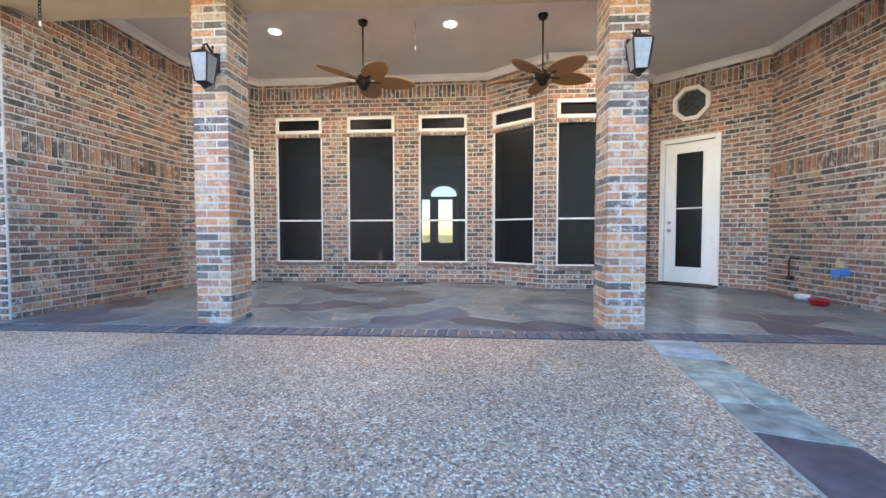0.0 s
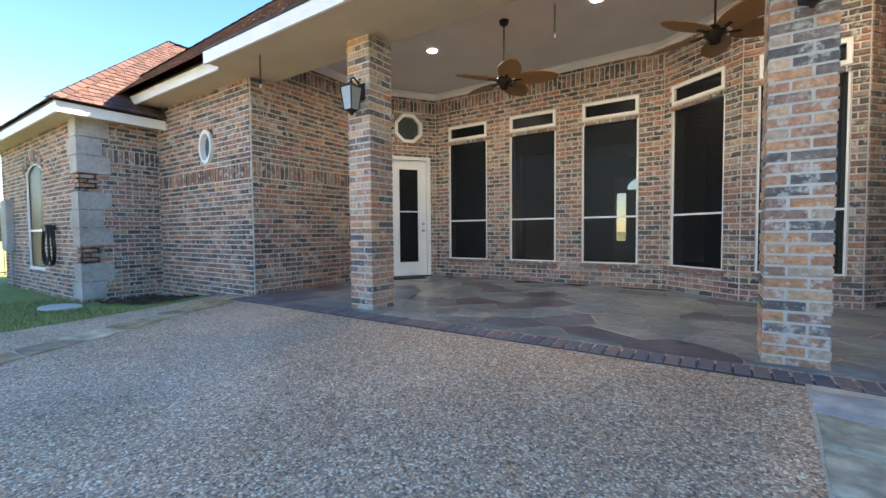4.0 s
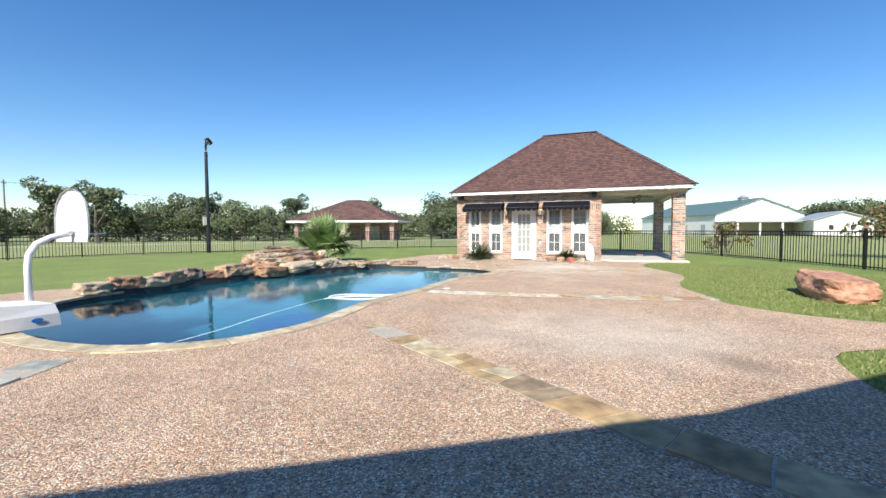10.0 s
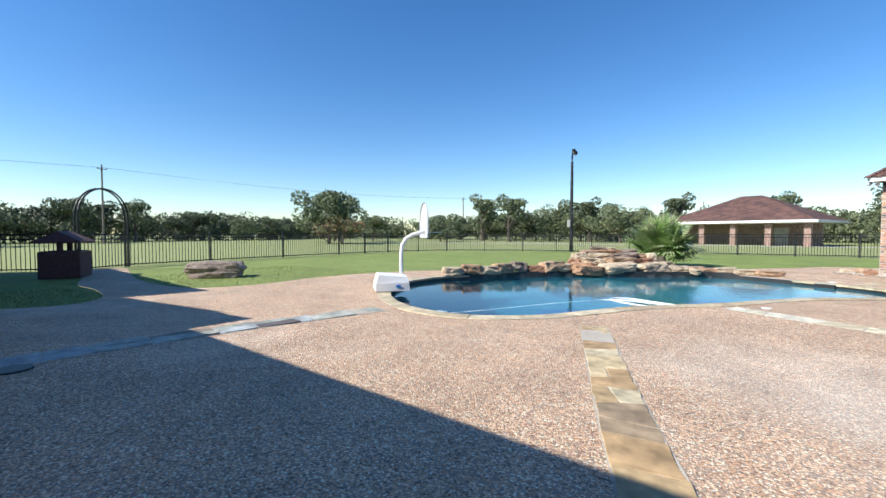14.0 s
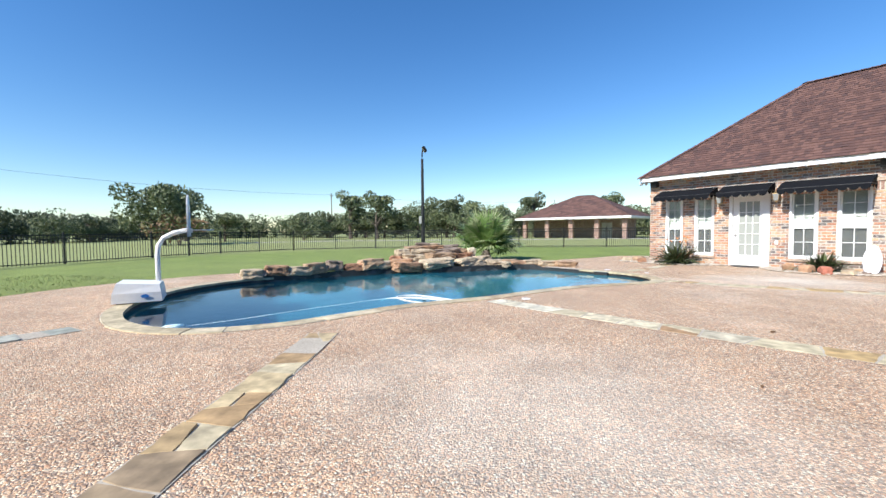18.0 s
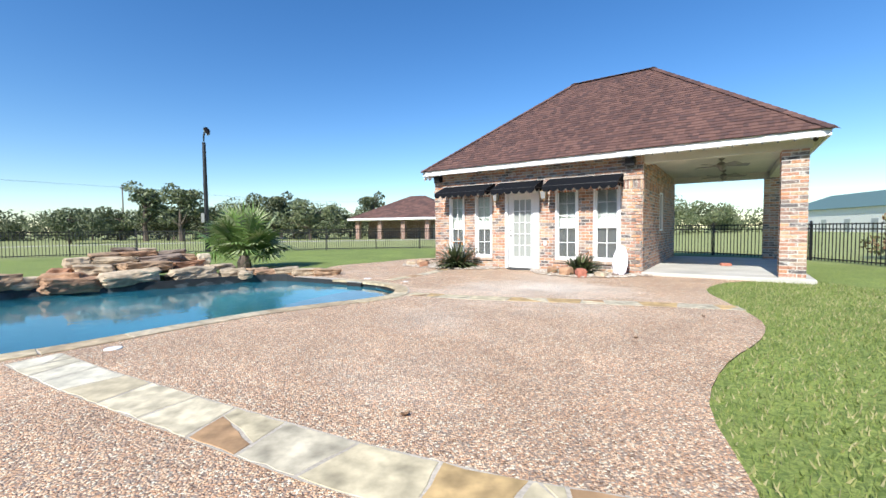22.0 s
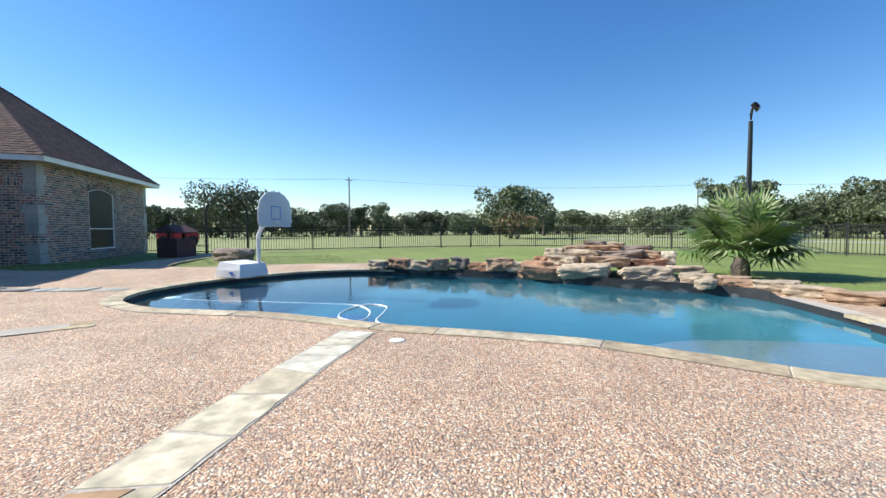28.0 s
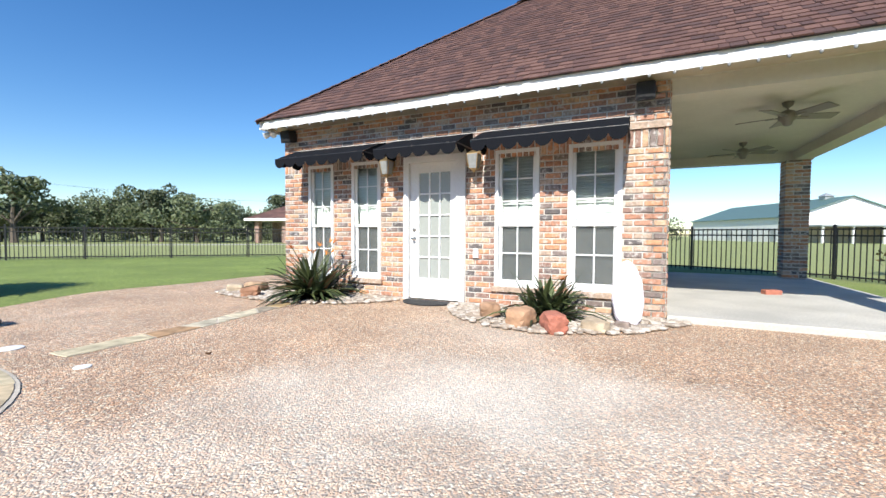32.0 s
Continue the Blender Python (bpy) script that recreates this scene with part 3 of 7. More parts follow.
def brick_wall(name, p0, p1, z0, z1, thick, holes=(), bands=(), pieces=None, parent=None, label="", rand=None, top_clip=None):
    """A wall from p0 to p1 whose brick face looks to the right of that way; thickness goes to the left. Openings go through it.
    pieces: (u0, u1, z0, z1), where whole bricks are objects of their own."""
    p0, p1 = Vector((*p0, 0)), Vector((*p1, 0))
    u = (p1 - p0).normalized()
    length = (p1 - p0).length
    back = Vector((-u.y, u.x, 0))
    m = Matrix(((u.x, back.x, 0, p0.x), (u.y, back.y, 0, p0.y), (0, 0, 1, 0), (0, 0, 0, 1)))
    wall = Mesh()
    us = sorted({0.0, length, *[min(max(h[k], 0), length) for h in holes for k in (0, 1)]})
    zs = sorted({z0, z1, *[min(max(h[k], z0), z1) for h in holes for k in (2, 3)]})

    def open_at(a, b, c, d):
        return any(h[0] <= (a + b) / 2 <= h[1] and h[2] <= (c + d) / 2 <= h[3] for h in holes)

    at = {}

    def corner(a, y, c):
        if (a, y, c) not in at:
            at[a, y, c] = len(wall.v)
            wall.v.append((a, y, c))
        return at[a, y, c]

    def filled(i, j):
        return 0 <= i < len(us) - 1 and 0 <= j < len(zs) - 1 and not open_at(us[i], us[i + 1], zs[j], zs[j + 1])

    for i in range(len(us) - 1):
        for j in range(len(zs) - 1):
            if filled(i, j):
                q = [(us[i], zs[j]), (us[i + 1], zs[j]), (us[i + 1], zs[j + 1]), (us[i], zs[j + 1])]
                f, g = [corner(a, 0.0, c) for a, c in q], [corner(a, thick, c) for a, c in q]
                wall.f += [tuple(f), tuple(g[::-1])]
                for k, (p, r) in enumerate(((i, j - 1), (i + 1, j), (i, j + 1), (i - 1, j))):
                    if not filled(p, r):
                        wall.f.append((f[(k + 1) % 4], f[k], g[k], g[(k + 1) % 4]))
    ob = part(name, wall, M_MORTAR, parent)
    ob.matrix_basis = m
    rest, count = Mesh(), 0
    turn = random.Random(sum(map(ord, name)) % 1000 if rand is None else rand)
    for um, zm, l, h in lay_bricks(length, z0, z1, holes, bands):
        dy = -turn.uniform(0.0, 0.004)
        if top_clip and zm + h / 2 > top_clip(um):
            continue
        whole = abs(l - (BRICK_L - JOINT)) < 0.002 and abs(h - (COURSE - JOINT)) < 0.002
        if pieces and whole and count < 300 and pieces[0] <= um <= pieces[1] and pieces[2] <= zm <= pieces[3]:
            count += 1
            piece = part("brick", brick_data(l, h), None, ob)
            piece.location = (um, dy, zm)
        else:
            c, l2, h2 = 0.005, l / 2, h / 2
            rest.add([(um - l2, 0, zm - h2), (um + l2, 0, zm - h2), (um + l2, 0, zm + h2), (um - l2, 0, zm + h2),
                      (um - l2 + c, dy - 0.012, zm - h2 + c), (um + l2 - c, dy - 0.012, zm - h2 + c), (um + l2 - c, dy - 0.012, zm + h2 - c), (um - l2 + c, dy - 0.012, zm + h2 - c)],
                     [(4, 5, 6, 7), (0, 1, 5, 4), (1, 2, 6, 5), (2, 3, 7, 6), (3, 0, 4, 7)])
    if rest.v:
        part("brickwork", rest, BRICK_NOW[1], ob, kind="stuff")
    return ob


def brick_column(parent, x, y, wx, wy, z0, z1, seed=0):
    """A brick pier laid four to the course, its joints broken from course to course; x, y is its middle."""
    core = Mesh().box(-wx / 2 + 0.006, wx / 2 - 0.006, -wy / 2 + 0.006, wy / 2 - 0.006, z0, z1)
    shaft = part("pier_core", core, M_MORTAR, parent, "pale lime mortar", at=pose(x, y, 0))
    datas = {}
    turn = random.Random(seed)
    z, k = z0, 0
    while z < z1 - 0.02:
        sx = wx * (0.66 if k % 2 else 0.34)
        sy = wy * (0.34 if k % 2 else 0.66)
        h = min(COURSE, z1 - z)
        for i, (a, b) in enumerate(((-wx / 2, -wx / 2 + sx), (-wx / 2 + sx, wx / 2))):
            for j, (c, d) in enumerate(((-wy / 2, -wy / 2 + sy), (-wy / 2 + sy, wy / 2))):
                key = (k % 2, i, j, round(h, 3))
                if key not in datas:
                    g = JOINT / 2
                    m = Mesh().bevel_box(a + (g if i else 0), b - (0 if i else g), c + (g if j else 0), d - (0 if j else g), 0, h - JOINT, 0.006)
                    datas[key] = m.data("brick", BRICK_NOW[0])
                piece = part("brick", datas[key], None, shaft)
                piece.location = (turn.uniform(-0.003, 0.003), turn.uniform(-0.003, 0.003), z)
        z += COURSE
        k += 1
    return shaft


def rock_data(sx, sy, sz, seed, mat, rough=0.42, square=0.8, sub=3):
    """A weathered block of stone: layered, chipped and uneven; its foot lies flat."""
    bm = bmesh.new()
    bmesh.ops.create_icosphere(bm, subdivisions=sub, radius=1.0)
    off = Vector((seed * 3.7, seed * 1.9, seed * 5.3))
    for v in bm.verts:
        p = v.co.copy()
        m = max(abs(p.x), abs(p.y), abs(p.z))
        p = p.lerp(p / m, square) * (1.0 - 0.2 * square)
        d = noise.noise(p * 1.3 + off) * rough + noise.noise(p * 3.1 + off) * rough * 0.45 + noise.noise(p * 7.0 + off) * rough * 0.2 + noise.noise(p * 15.0 + off) * rough * 0.09
        wave = math.sin(p.z * 7 + seed + 2.5 * noise.noise(p * 1.1 + off))
        ledge = 0.022 * math.copysign(abs(wave) ** 0.35, wave)
        p *= 1 + d * 0.6
        p.x *= 1 + ledge
        p.y *= 1 + ledge
        v.co = Vector((p.x * sx / 2, p.y * sy / 2, max(p.z, -0.8) * sz / 2 + sz * 0.4))
    me = bpy.data.meshes.new("rock")
    bm.to_mesh(me)
    bm.free()
    me.materials.append(mat)
    return me


def deck_z(x, y):
    """The yard falls from the porch to the pool."""
    side = min(1.0, max(0.0, (x + 7.6) / 2.2)) * min(1.0, max(0.0, (9.0 - x) / 2.5))
    return 0.2 * min(1.0, max(0.0, (y + 3.2) / 6.4)) * side


def hip_roof(name, x0, x1, y0, y1, z, rise, ridge, parent, m=None, tab=0.15, course=0.13, ridge_axis="x", shingled=(0, 1, 2, 3)):
    """A hipped roof over a rectangle, its ridge between two plan points along x or y, laid with separate shingle tabs in courses. Returns its underlay part."""
    (ra, rb) = ridge
    zr = z + rise
    if ridge_axis == "x":
        ym = (y0 + y1) / 2 if len(ra) == 1 else ra[1]
        A, B = Vector((ra[0], ym, zr)), Vector((rb[0], ym, zr))
        c = [Vector((x0, y0, z)), Vector((x1, y0, z)), Vector((x1, y1, z)), Vector((x0, y1, z))]
        planes = [(c[0], c[1], B, A), (c[1], c[2], B, B), (c[2], c[3], A, B), (c[3], c[0], A, A)]
    else:
        xm = (x0 + x1) / 2 if len(ra) == 1 else ra[0]
        A, B = Vector((xm, ra[1] if len(ra) > 1 else ra[0], zr)), Vector((xm, rb[1] if len(rb) > 1 else rb[0], zr))
        c = [Vector((x0, y0, z)), Vector((x1, y0, z)), Vector((x1, y1, z)), Vector((x0, y1, z))]
        planes = [(c[0], c[1], A, A), (c[1], c[2], B, A), (c[2], c[3], B, B), (c[3], c[0], A, B)]
    under = Mesh()
    for a, b, d, e in planes:
        under.add([a, b, d] if d == e else [a, b, d, e], [(0, 1, 2)] if d == e else [(0, 1, 2, 3)])
    deck = part(name, under, M_UNDER, parent, at=m)
    tabs = Mesh()
    turn = random.Random(len(name) * 7 + int(x1 * 10))
    for k, (a, b, d, e) in enumerate(planes):
        if k not in shingled:
            continue
        along = (b - a).normalized()
        nrm = (b - a).cross(e - a).normalized()
        up = nrm.cross(along)
        width, tall = (b - a).length, (e - a).dot(up)
        le, ri = (e - a).dot(along), (d - a).dot(along)
        rows = int(tall / course)
        for r in range(rows + 1):
            v0, v1 = r * course, min((r + 1.25) * course, tall)
            f = min(v0 / tall, 1.0)
            s0, s1 = le * f, width + (ri - width) * f
            s = s0 - turn.uniform(0, tab)
            while s < s1:
                w = tab * turn.uniform(0.55, 1.2)
                p, q = max(s, s0), min(s + w - 0.006, s1)
                if q - p > 0.03:
                    lift = 0.010 + turn.uniform(0, 0.006)
                    vv0 = v0 - turn.uniform(0, 0.02)
                    g = min(v1 / tall, 1.0)
                    p1, q1 = max(p, le * g), min(q, width + (ri - width) * g)
                    if q1 - p1 < 0.005:
                        p1 = q1 = (p1 + q1) / 2
                    P = [a + along * p + up * vv0 + nrm * 0.002, a + along * q + up * vv0 + nrm * 0.002, a + along * q + up * vv0 + nrm * (lift + 0.006),
                         a + along * p + up * vv0 + nrm * (lift + 0.006), a + along * q1 + up * v1 + nrm * 0.004, a + along * p1 + up * v1 + nrm * 0.004]
                    tabs.add(P, [(0, 1, 2, 3), (3, 2, 4, 5), (0, 3, 5), (1, 4, 2)])
                s += w
    part("shingles", tabs, M_SHINGLE, deck, kind="stuff")
    caps = Mesh()
    edges = [(A, B)] + [(planes[0][0], A), (planes[0][1], B if ridge_axis == "x" else A), (planes[2][0], B), (planes[2][1], A if ridge_axis == "x" else B)]
    for p, q in edges:
        n = max(1, int((q - p).length / 0.2))
        d = (q - p) / n
        side = d.cross(Vector((0, 0, 1))).normalized() * 0.13
        for i in range(n):
            s = p + d * i
            lift = Vector((0, 0, 0.035))
            drop = Vector((0, 0, -0.055))
            caps.add([s + side + drop + lift, s + lift, s - side + drop + lift, s + d * 1.15 + side + drop + lift * 0.6, s + d * 1.15 + lift * 0.6, s + d * 1.15 - side + drop + lift * 0.6],
                     [(0, 1, 4, 3), (1, 2, 5, 4), (0, 2, 1)])
    part("ridge_cap", caps, M_SHINGLE, deck, kind="stuff")
    return deck


# ---- ground, deck and pool ----
POOL = smooth_loop([(-1.2, -3.9), (-0.25, -3.98), (0.6, -4.5), (1.3, -5.3), (1.75, -6.2), (2.0, -7.3), (1.75, -8.5), (1.0, -9.35), (0.35, -10.1), (-0.5, -10.8), (-1.2, -11.35),
                    (-2.1, -11.6), (-3.05, -12.05), (-3.85, -12.5), (-4.6, -12.85), (-5.3, -12.85), (-6.2, -12.25), (-7.1, -11.55), (-7.7, -10.9), (-7.9, -10.25), (-7.8, -9.6),
                    (-7.4, -9.2), (-6.75, -8.85), (-6.0, -8.4), (-5.35, -7.8), (-4.6, -7.0), (-3.9, -6.4), (-3.22, -5.82), (-2.66, -5.1), (-2.07, -4.38)], 4)
DECK = smooth_loop([(-5.9, 3.5), (-5.45, 2.6), (-5.35, 1.6), (-5.4, 0.7), (-5.7, 0.0), (-6.3, -0.55), (-7.0, -0.9), (-8.0, -0.75), (-9.3, -0.45), (-11.0, 0.1), (-12.8, -0.3), (-14.4, -0.5),
                    (-14.6, -1.2), (-12.6, -1.0), (-10.9, -0.75), (-9.6, -1.2), (-8.9, -2.1), (-8.8, -3.2), (-9.3, -4.0), (-9.75, -4.8), (-10.5, -5.5), (-11.4, -6.1), (-12.1, -6.8),
                    (-12.7, -8.0), (-13.3, -9.1), (-14.4, -9.9), (-15.8, -10.2), (-15.5, -12.5), (-12.5, -17.2), (-9.2, -18.4), (-7.4, -16.9), (-6.2, -15.9), (-5.8, -14.6), (-5.3, -13.5),
                    (-3.9, -13.0), (-2.6, -12.3), (-1.4, -11.9), (-0.5, -11.3), (0.4, -10.6), (1.3, -9.95), (2.2, -10.1), (3.2, -9.9), (4.2, -8.3), (4.7, -6.6), (4.75, -4.9), (5.4, -3.75),
                    (7.0, -3.7), (9.0, -4.2), (10.8, -4.9), (12.9, -5.6), (13.1, -4.4), (10.9, -3.8), (8.4, -2.75), (6.9, -2.5), (5.3, -2.0), (4.7, -1.3), (5.0, -0.5), (5.9, 0.1), (7.6, 0.2)], 3, False) + \
    [(7.69, 1.64), (4.37, 1.64), (4.37, 6.0), (-5.04, 6.0), (-5.04, 3.56)]


def sheets():
    """Ground and deck from one triangulation, the pool left open."""
    from mathutils.geometry import delaunay_2d_cdt
    pts, edges = [], []

    def ring(loop):
        k = len(pts)
        pts.extend(Vector(p) for p in loop)
        edges.extend((k + i, k + (i + 1) % len(loop)) for i in range(len(loop)))

    ring(POOL)
    ring(DECK)
    ring([(-16.5, -19.5), (15.0, -19.5), (15.0, 8.0), (-16.5, 8.0)])
    ring([(-600.0, -600.0), (600.0, -600.0), (600.0, 600.0), (-600.0, 600.0)])
    turn = random.Random(5)
    for i in range(-16, 15):
        for j in range(-19, 8):
            pts.append(Vector((i + 0.5 + turn.uniform(-0.2, 0.2), j + 0.5 + turn.uniform(-0.2, 0.2))))
    v, _, f, *_ = delaunay_2d_cdt(pts, edges, [], 0, 1e-5)
    deck, ground = Mesh(), Mesh()
    deck.v = [(p.x, p.y, deck_z(p.x, p.y)) for p in v]
    ground.v = [(p.x, p.y, deck_z(p.x, p.y) - (0.012 if abs(p.x) < 30 and abs(p.y) < 30 else 0.25)) for p in v]
    for t in f:
        c = (v[t[0]] + v[t[1]] + v[t[2]]) / 3
        if inside(c, POOL):
            continue
        t = tuple(t) if (v[t[1]] - v[t[0]]).cross(v[t[2]] - v[t[0]]) > 0 else tuple(t)[::-1]
        (deck.f if inside(c, DECK) else ground.f).append(t)
    structure("ground", ground, M_LAWN, "mown green lawn and open pasture", "lawn")
    structure("pool_deck", deck, M_DECK, "washed pebble aggregate concrete deck, pinkish tan", "deck")


M_INLAY = material("navy_pool_plaster", (0.012, 0.06, 0.16), 0.7, grain=0.1, scale=25, coords="Position")
sheets()
shell, tile, water = Mesh(), Mesh(), Mesh()
n = len(POOL)
cx, cy = sum(p[0] for p in POOL) / n, sum(p[1] for p in POOL) / n


def drawn_in(p, k):
    return (cx + (p[0] - cx) * k, cy + (p[1] - cy) * k)


levels = [(1.0, -0.16), (0.995, -1.05), (0.86, -1.55), (0.62, -1.88), (0.0, -1.9)]
shell.v = [(*drawn_in(p, k), z) for k, z in levels for p in POOL]
shell.f = [(r * n + i, r * n + (i + 1) % n, (r + 1) * n + (i + 1) % n, (r + 1) * n + i) for r in range(4) for i in range(n)]
structure("pool_shell", shell, M_POOLWALL, "blue plaster walls and floor of the swimming pool", "pool", True)
tile.v = [(*p, 0.07 if i in range(25, 61) else 0.0) for i, p in enumerate(POOL)] + [(*drawn_in(p, 0.999), -0.17) for p in POOL]
tile.f = [(i, n + i, n + (i + 1) % n, (i + 1) % n) for i in range(n)]
structure("waterline_tile", tile, M_TILE, "dark tile band along the pool's waterline", "tile")
water.v = [(*p, -0.09) for p in POOL]
water.f = [tuple(range(n)) if sum(a[0] * b[1] - b[0] * a[1] for a, b in zip(POOL, POOL[1:] + POOL[:1])) > 0 else tuple(range(n))[::-1]]
pw = structure("pool_water", water, M_WATER, "still clear blue swimming pool water", "water")
pw.visible_shadow = False
for x, y, r0 in ((0.2, -5.9, 1.0), (-2.2, -6.9, 0.9), (-4.8, -9.4, 0.7)):
    pd = part("pool_inlay", Mesh().prism([(math.cos(2 * math.pi * k / 28) * r0, math.sin(2 * math.pi * k / 28) * r0 * 0.8) for k in range(28)], 0.0, 0.01), M_INLAY)
    pd.matrix_basis = pose(x, y, -1.86)
    tagged(pd, "dark blue round inlay on the pool floor", "pool inlay", "", "structure")
# shallow tanning ledge at the pool-house end and darker round steps
ledge = Mesh()
ledge.prism([p for p in smooth_loop([(-7.8, -10.2), (-7.6, -9.55), (-6.9, -9.0), (-6.2, -8.7), (-6.0, -9.5), (-6.6, -10.6), (-7.3, -11.1)], 4)], -1.2, -0.25, 0.03)
structure("tanning_ledge", ledge, material("pale_pool_plaster", (0.11, 0.15, 0.19), 0.7, grain=0.1, scale=20, coords="Position"), "shallow pale ledge under the pool water", "pool step")


def outward(loop, i):
    a, b = Vector(loop[i - 1]), Vector(loop[(i + 1) % len(loop)])
    d = (b - a).normalized()
    return Vector((d.y, -d.x))


area = sum(a[0] * b[1] - b[0] * a[1] for a, b in zip(POOL, POOL[1:] + POOL[:1]))
SIGN = 1 if area > 0 else -1


ROCK_IDS = range(25, 61)         # far side, where rocks stand at the water in place of coping


coping = thing("pool_coping", Matrix(), "tan limestone coping slabs round the pool's edge", "coping")
base = Mesh()
base.v = [(p[0] - outward(POOL, i).x * 0.02 * SIGN, p[1] - outward(POOL, i).y * 0.02 * SIGN, 0.007) for i, p in enumerate(POOL)] + \
         [(p[0] + outward(POOL, i).x * 0.225 * SIGN, p[1] + outward(POOL, i).y * 0.225 * SIGN, 0.007) for i, p in enumerate(POOL)]
base.f = [(n + i, n + (i + 1) % n, (i + 1) % n, i) if SIGN < 0 else (i, n + i, n + (i + 1) % n, (i + 1) % n) for i in range(n) if i not in ROCK_IDS]
part("bedding", base, M_GROUT, coping, "pale mortar bed")
turn = random.Random(11)
run, i = [], 0
dense = smooth_loop(POOL, 6)
nd = len(dense)
while i < nd:
    step = turn.randint(16, 44)
    ids = [k % nd for k in range(i, min(i + step, nd) + 1)]
    wid = 0.21 + turn.uniform(-0.02, 0.03)
    inner = [Vector(dense[k]) - outward(dense, k) * 0.04 * SIGN for k in ids]
    outer = [Vector(dense[k]) + outward(dense, k) * wid * SIGN for k in ids]
    g = (inner[-1] - inner[-2]).normalized()
    inner[-1], outer[-1] = inner[-1] - g * 0.006, outer[-1] - g * turn.uniform(0.006, 0.03)
    poly = [tuple(p) for p in inner] + [tuple(p) for p in reversed(outer)]
    if SIGN < 0:
        poly = poly[::-1]
    if ids[0] // 6 not in ROCK_IDS:
        part("coping_stone", Mesh().prism(poly, -0.035, 0.014 + turn.uniform(-0.003, 0.003), 0.005), M_COPING, coping)
    i += step


def stone_strip(name, line, width, label, long=0.5, seed=1, flag=((2.0, M_BUFF),)):
    """A band of flags let into the deck along a line; flag: how far along each kind of stone goes."""
    turn = random.Random(seed)
    strip = thing(name, Matrix(), label, "stone strip")
    bed = Mesh()
    pts = [Vector(p) for p in line]
    side = []
    for i, p in enumerate(pts):
        d = (pts[min(i + 1, len(pts) - 1)] - pts[max(i - 1, 0)]).normalized()
        side.append(Vector((-d.y, d.x)) * width / 2)
    bed.v = [(*(p + s * 1.02), deck_z(*p) + 0.004) for p, s in zip(pts, side)] + [(*(p - s * 1.02), deck_z(*p) + 0.004) for p, s in zip(pts, side)]
    k = len(pts)
    bed.f = [(k + i + 1, k + i, i, i + 1)[::-1] for i in range(k - 1)]
    part("bedding", bed, M_GROUT, strip, "pale mortar bed")
    length = [0.0]
    for a, b in zip(pts, pts[1:]):
        length.append(length[-1] + (b - a).length)

    def at(s, off):
        s = min(max(s, 0), length[-1] - 1e-4)
        i = max(j for j in range(len(pts) - 1) if length[j] <= s)
        t = (s - length[i]) / (length[i + 1] - length[i])
        return pts[i].lerp(pts[i + 1], t) + side[i].lerp(side[i + 1], t) * off

    h = width / 2
    cells, s0, lean0 = [], 0.0, 0.0
    while s0 < length[-1] - 0.12:
        s1 = min(s0 + long * turn.uniform(0.5, 1.35), length[-1])
        lean1 = turn.uniform(-0.28, 0.28)
        slab = clip_poly(clip_poly([(-0.3, -h), (length[-1] + 0.3, -h), (length[-1] + 0.3, h), (-0.3, h)], 1.0, -lean1, s1 - 0.011), -1.0, lean0, -s0 - 0.011)
        mid, kind = (s0 + s1) / 2, turn.random()
        if kind < 0.2:
            k = turn.uniform(-0.5, 0.5)
            c = mid * k + turn.uniform(-0.2, 0.2) * h
            cells += [clip_poly(slab, k, 1.0, c - 0.009), clip_poly(slab, -k, -1.0, -c - 0.009)]
        elif kind < 0.42:
            e = turn.choice((-1, 1))
            c = mid + h * turn.uniform(0.45, 0.8)
            cells += [clip_poly(slab, 1.0, e * 0.9, c - 0.011), clip_poly(slab, -1.0, -e * 0.9, -c - 0.011)]
        else:
            cells.append(slab)
        s0, lean0 = s1, lean1
    for cell in cells:
        if len(cell) < 3 or max(p[0] for p in cell) - min(p[0] for p in cell) < 0.05:
            continue
        fine = []
        for (x0, y0), (x1, y1) in zip(cell, cell[1:] + cell[:1]):
            nn = max(1, int(math.hypot(x1 - x0, y1 - y0) / 0.09))
            for q in range(nn):
                f = q / nn
                k2 = 0.6 if q == 0 else 1.0
                fine.append((x0 + (x1 - x0) * f + turn.uniform(-0.009, 0.009) * k2, y0 + (y1 - y0) * f + turn.uniform(-0.011, 0.011) * k2))
        poly = [tuple(at(a, b / h * 0.95)) for a, b in fine]
        if len(poly) < 4:
            continue
        if sum(a[0] * b[1] - b[0] * a[1] for a, b in zip(poly, poly[1:] + poly[:1])) < 0:
            poly = poly[::-1]
        z = max(deck_z(*p) for p in poly)
        mid = sum(p[0] for p in cell) / len(cell) / length[-1]
        kind = next(m for upto, m in flag if mid < upto)
        part("flagstone", Mesh().prism(poly, z - 0.02, z + 0.006 + turn.uniform(0, 0.003), 0.003), kind, strip)
    return strip


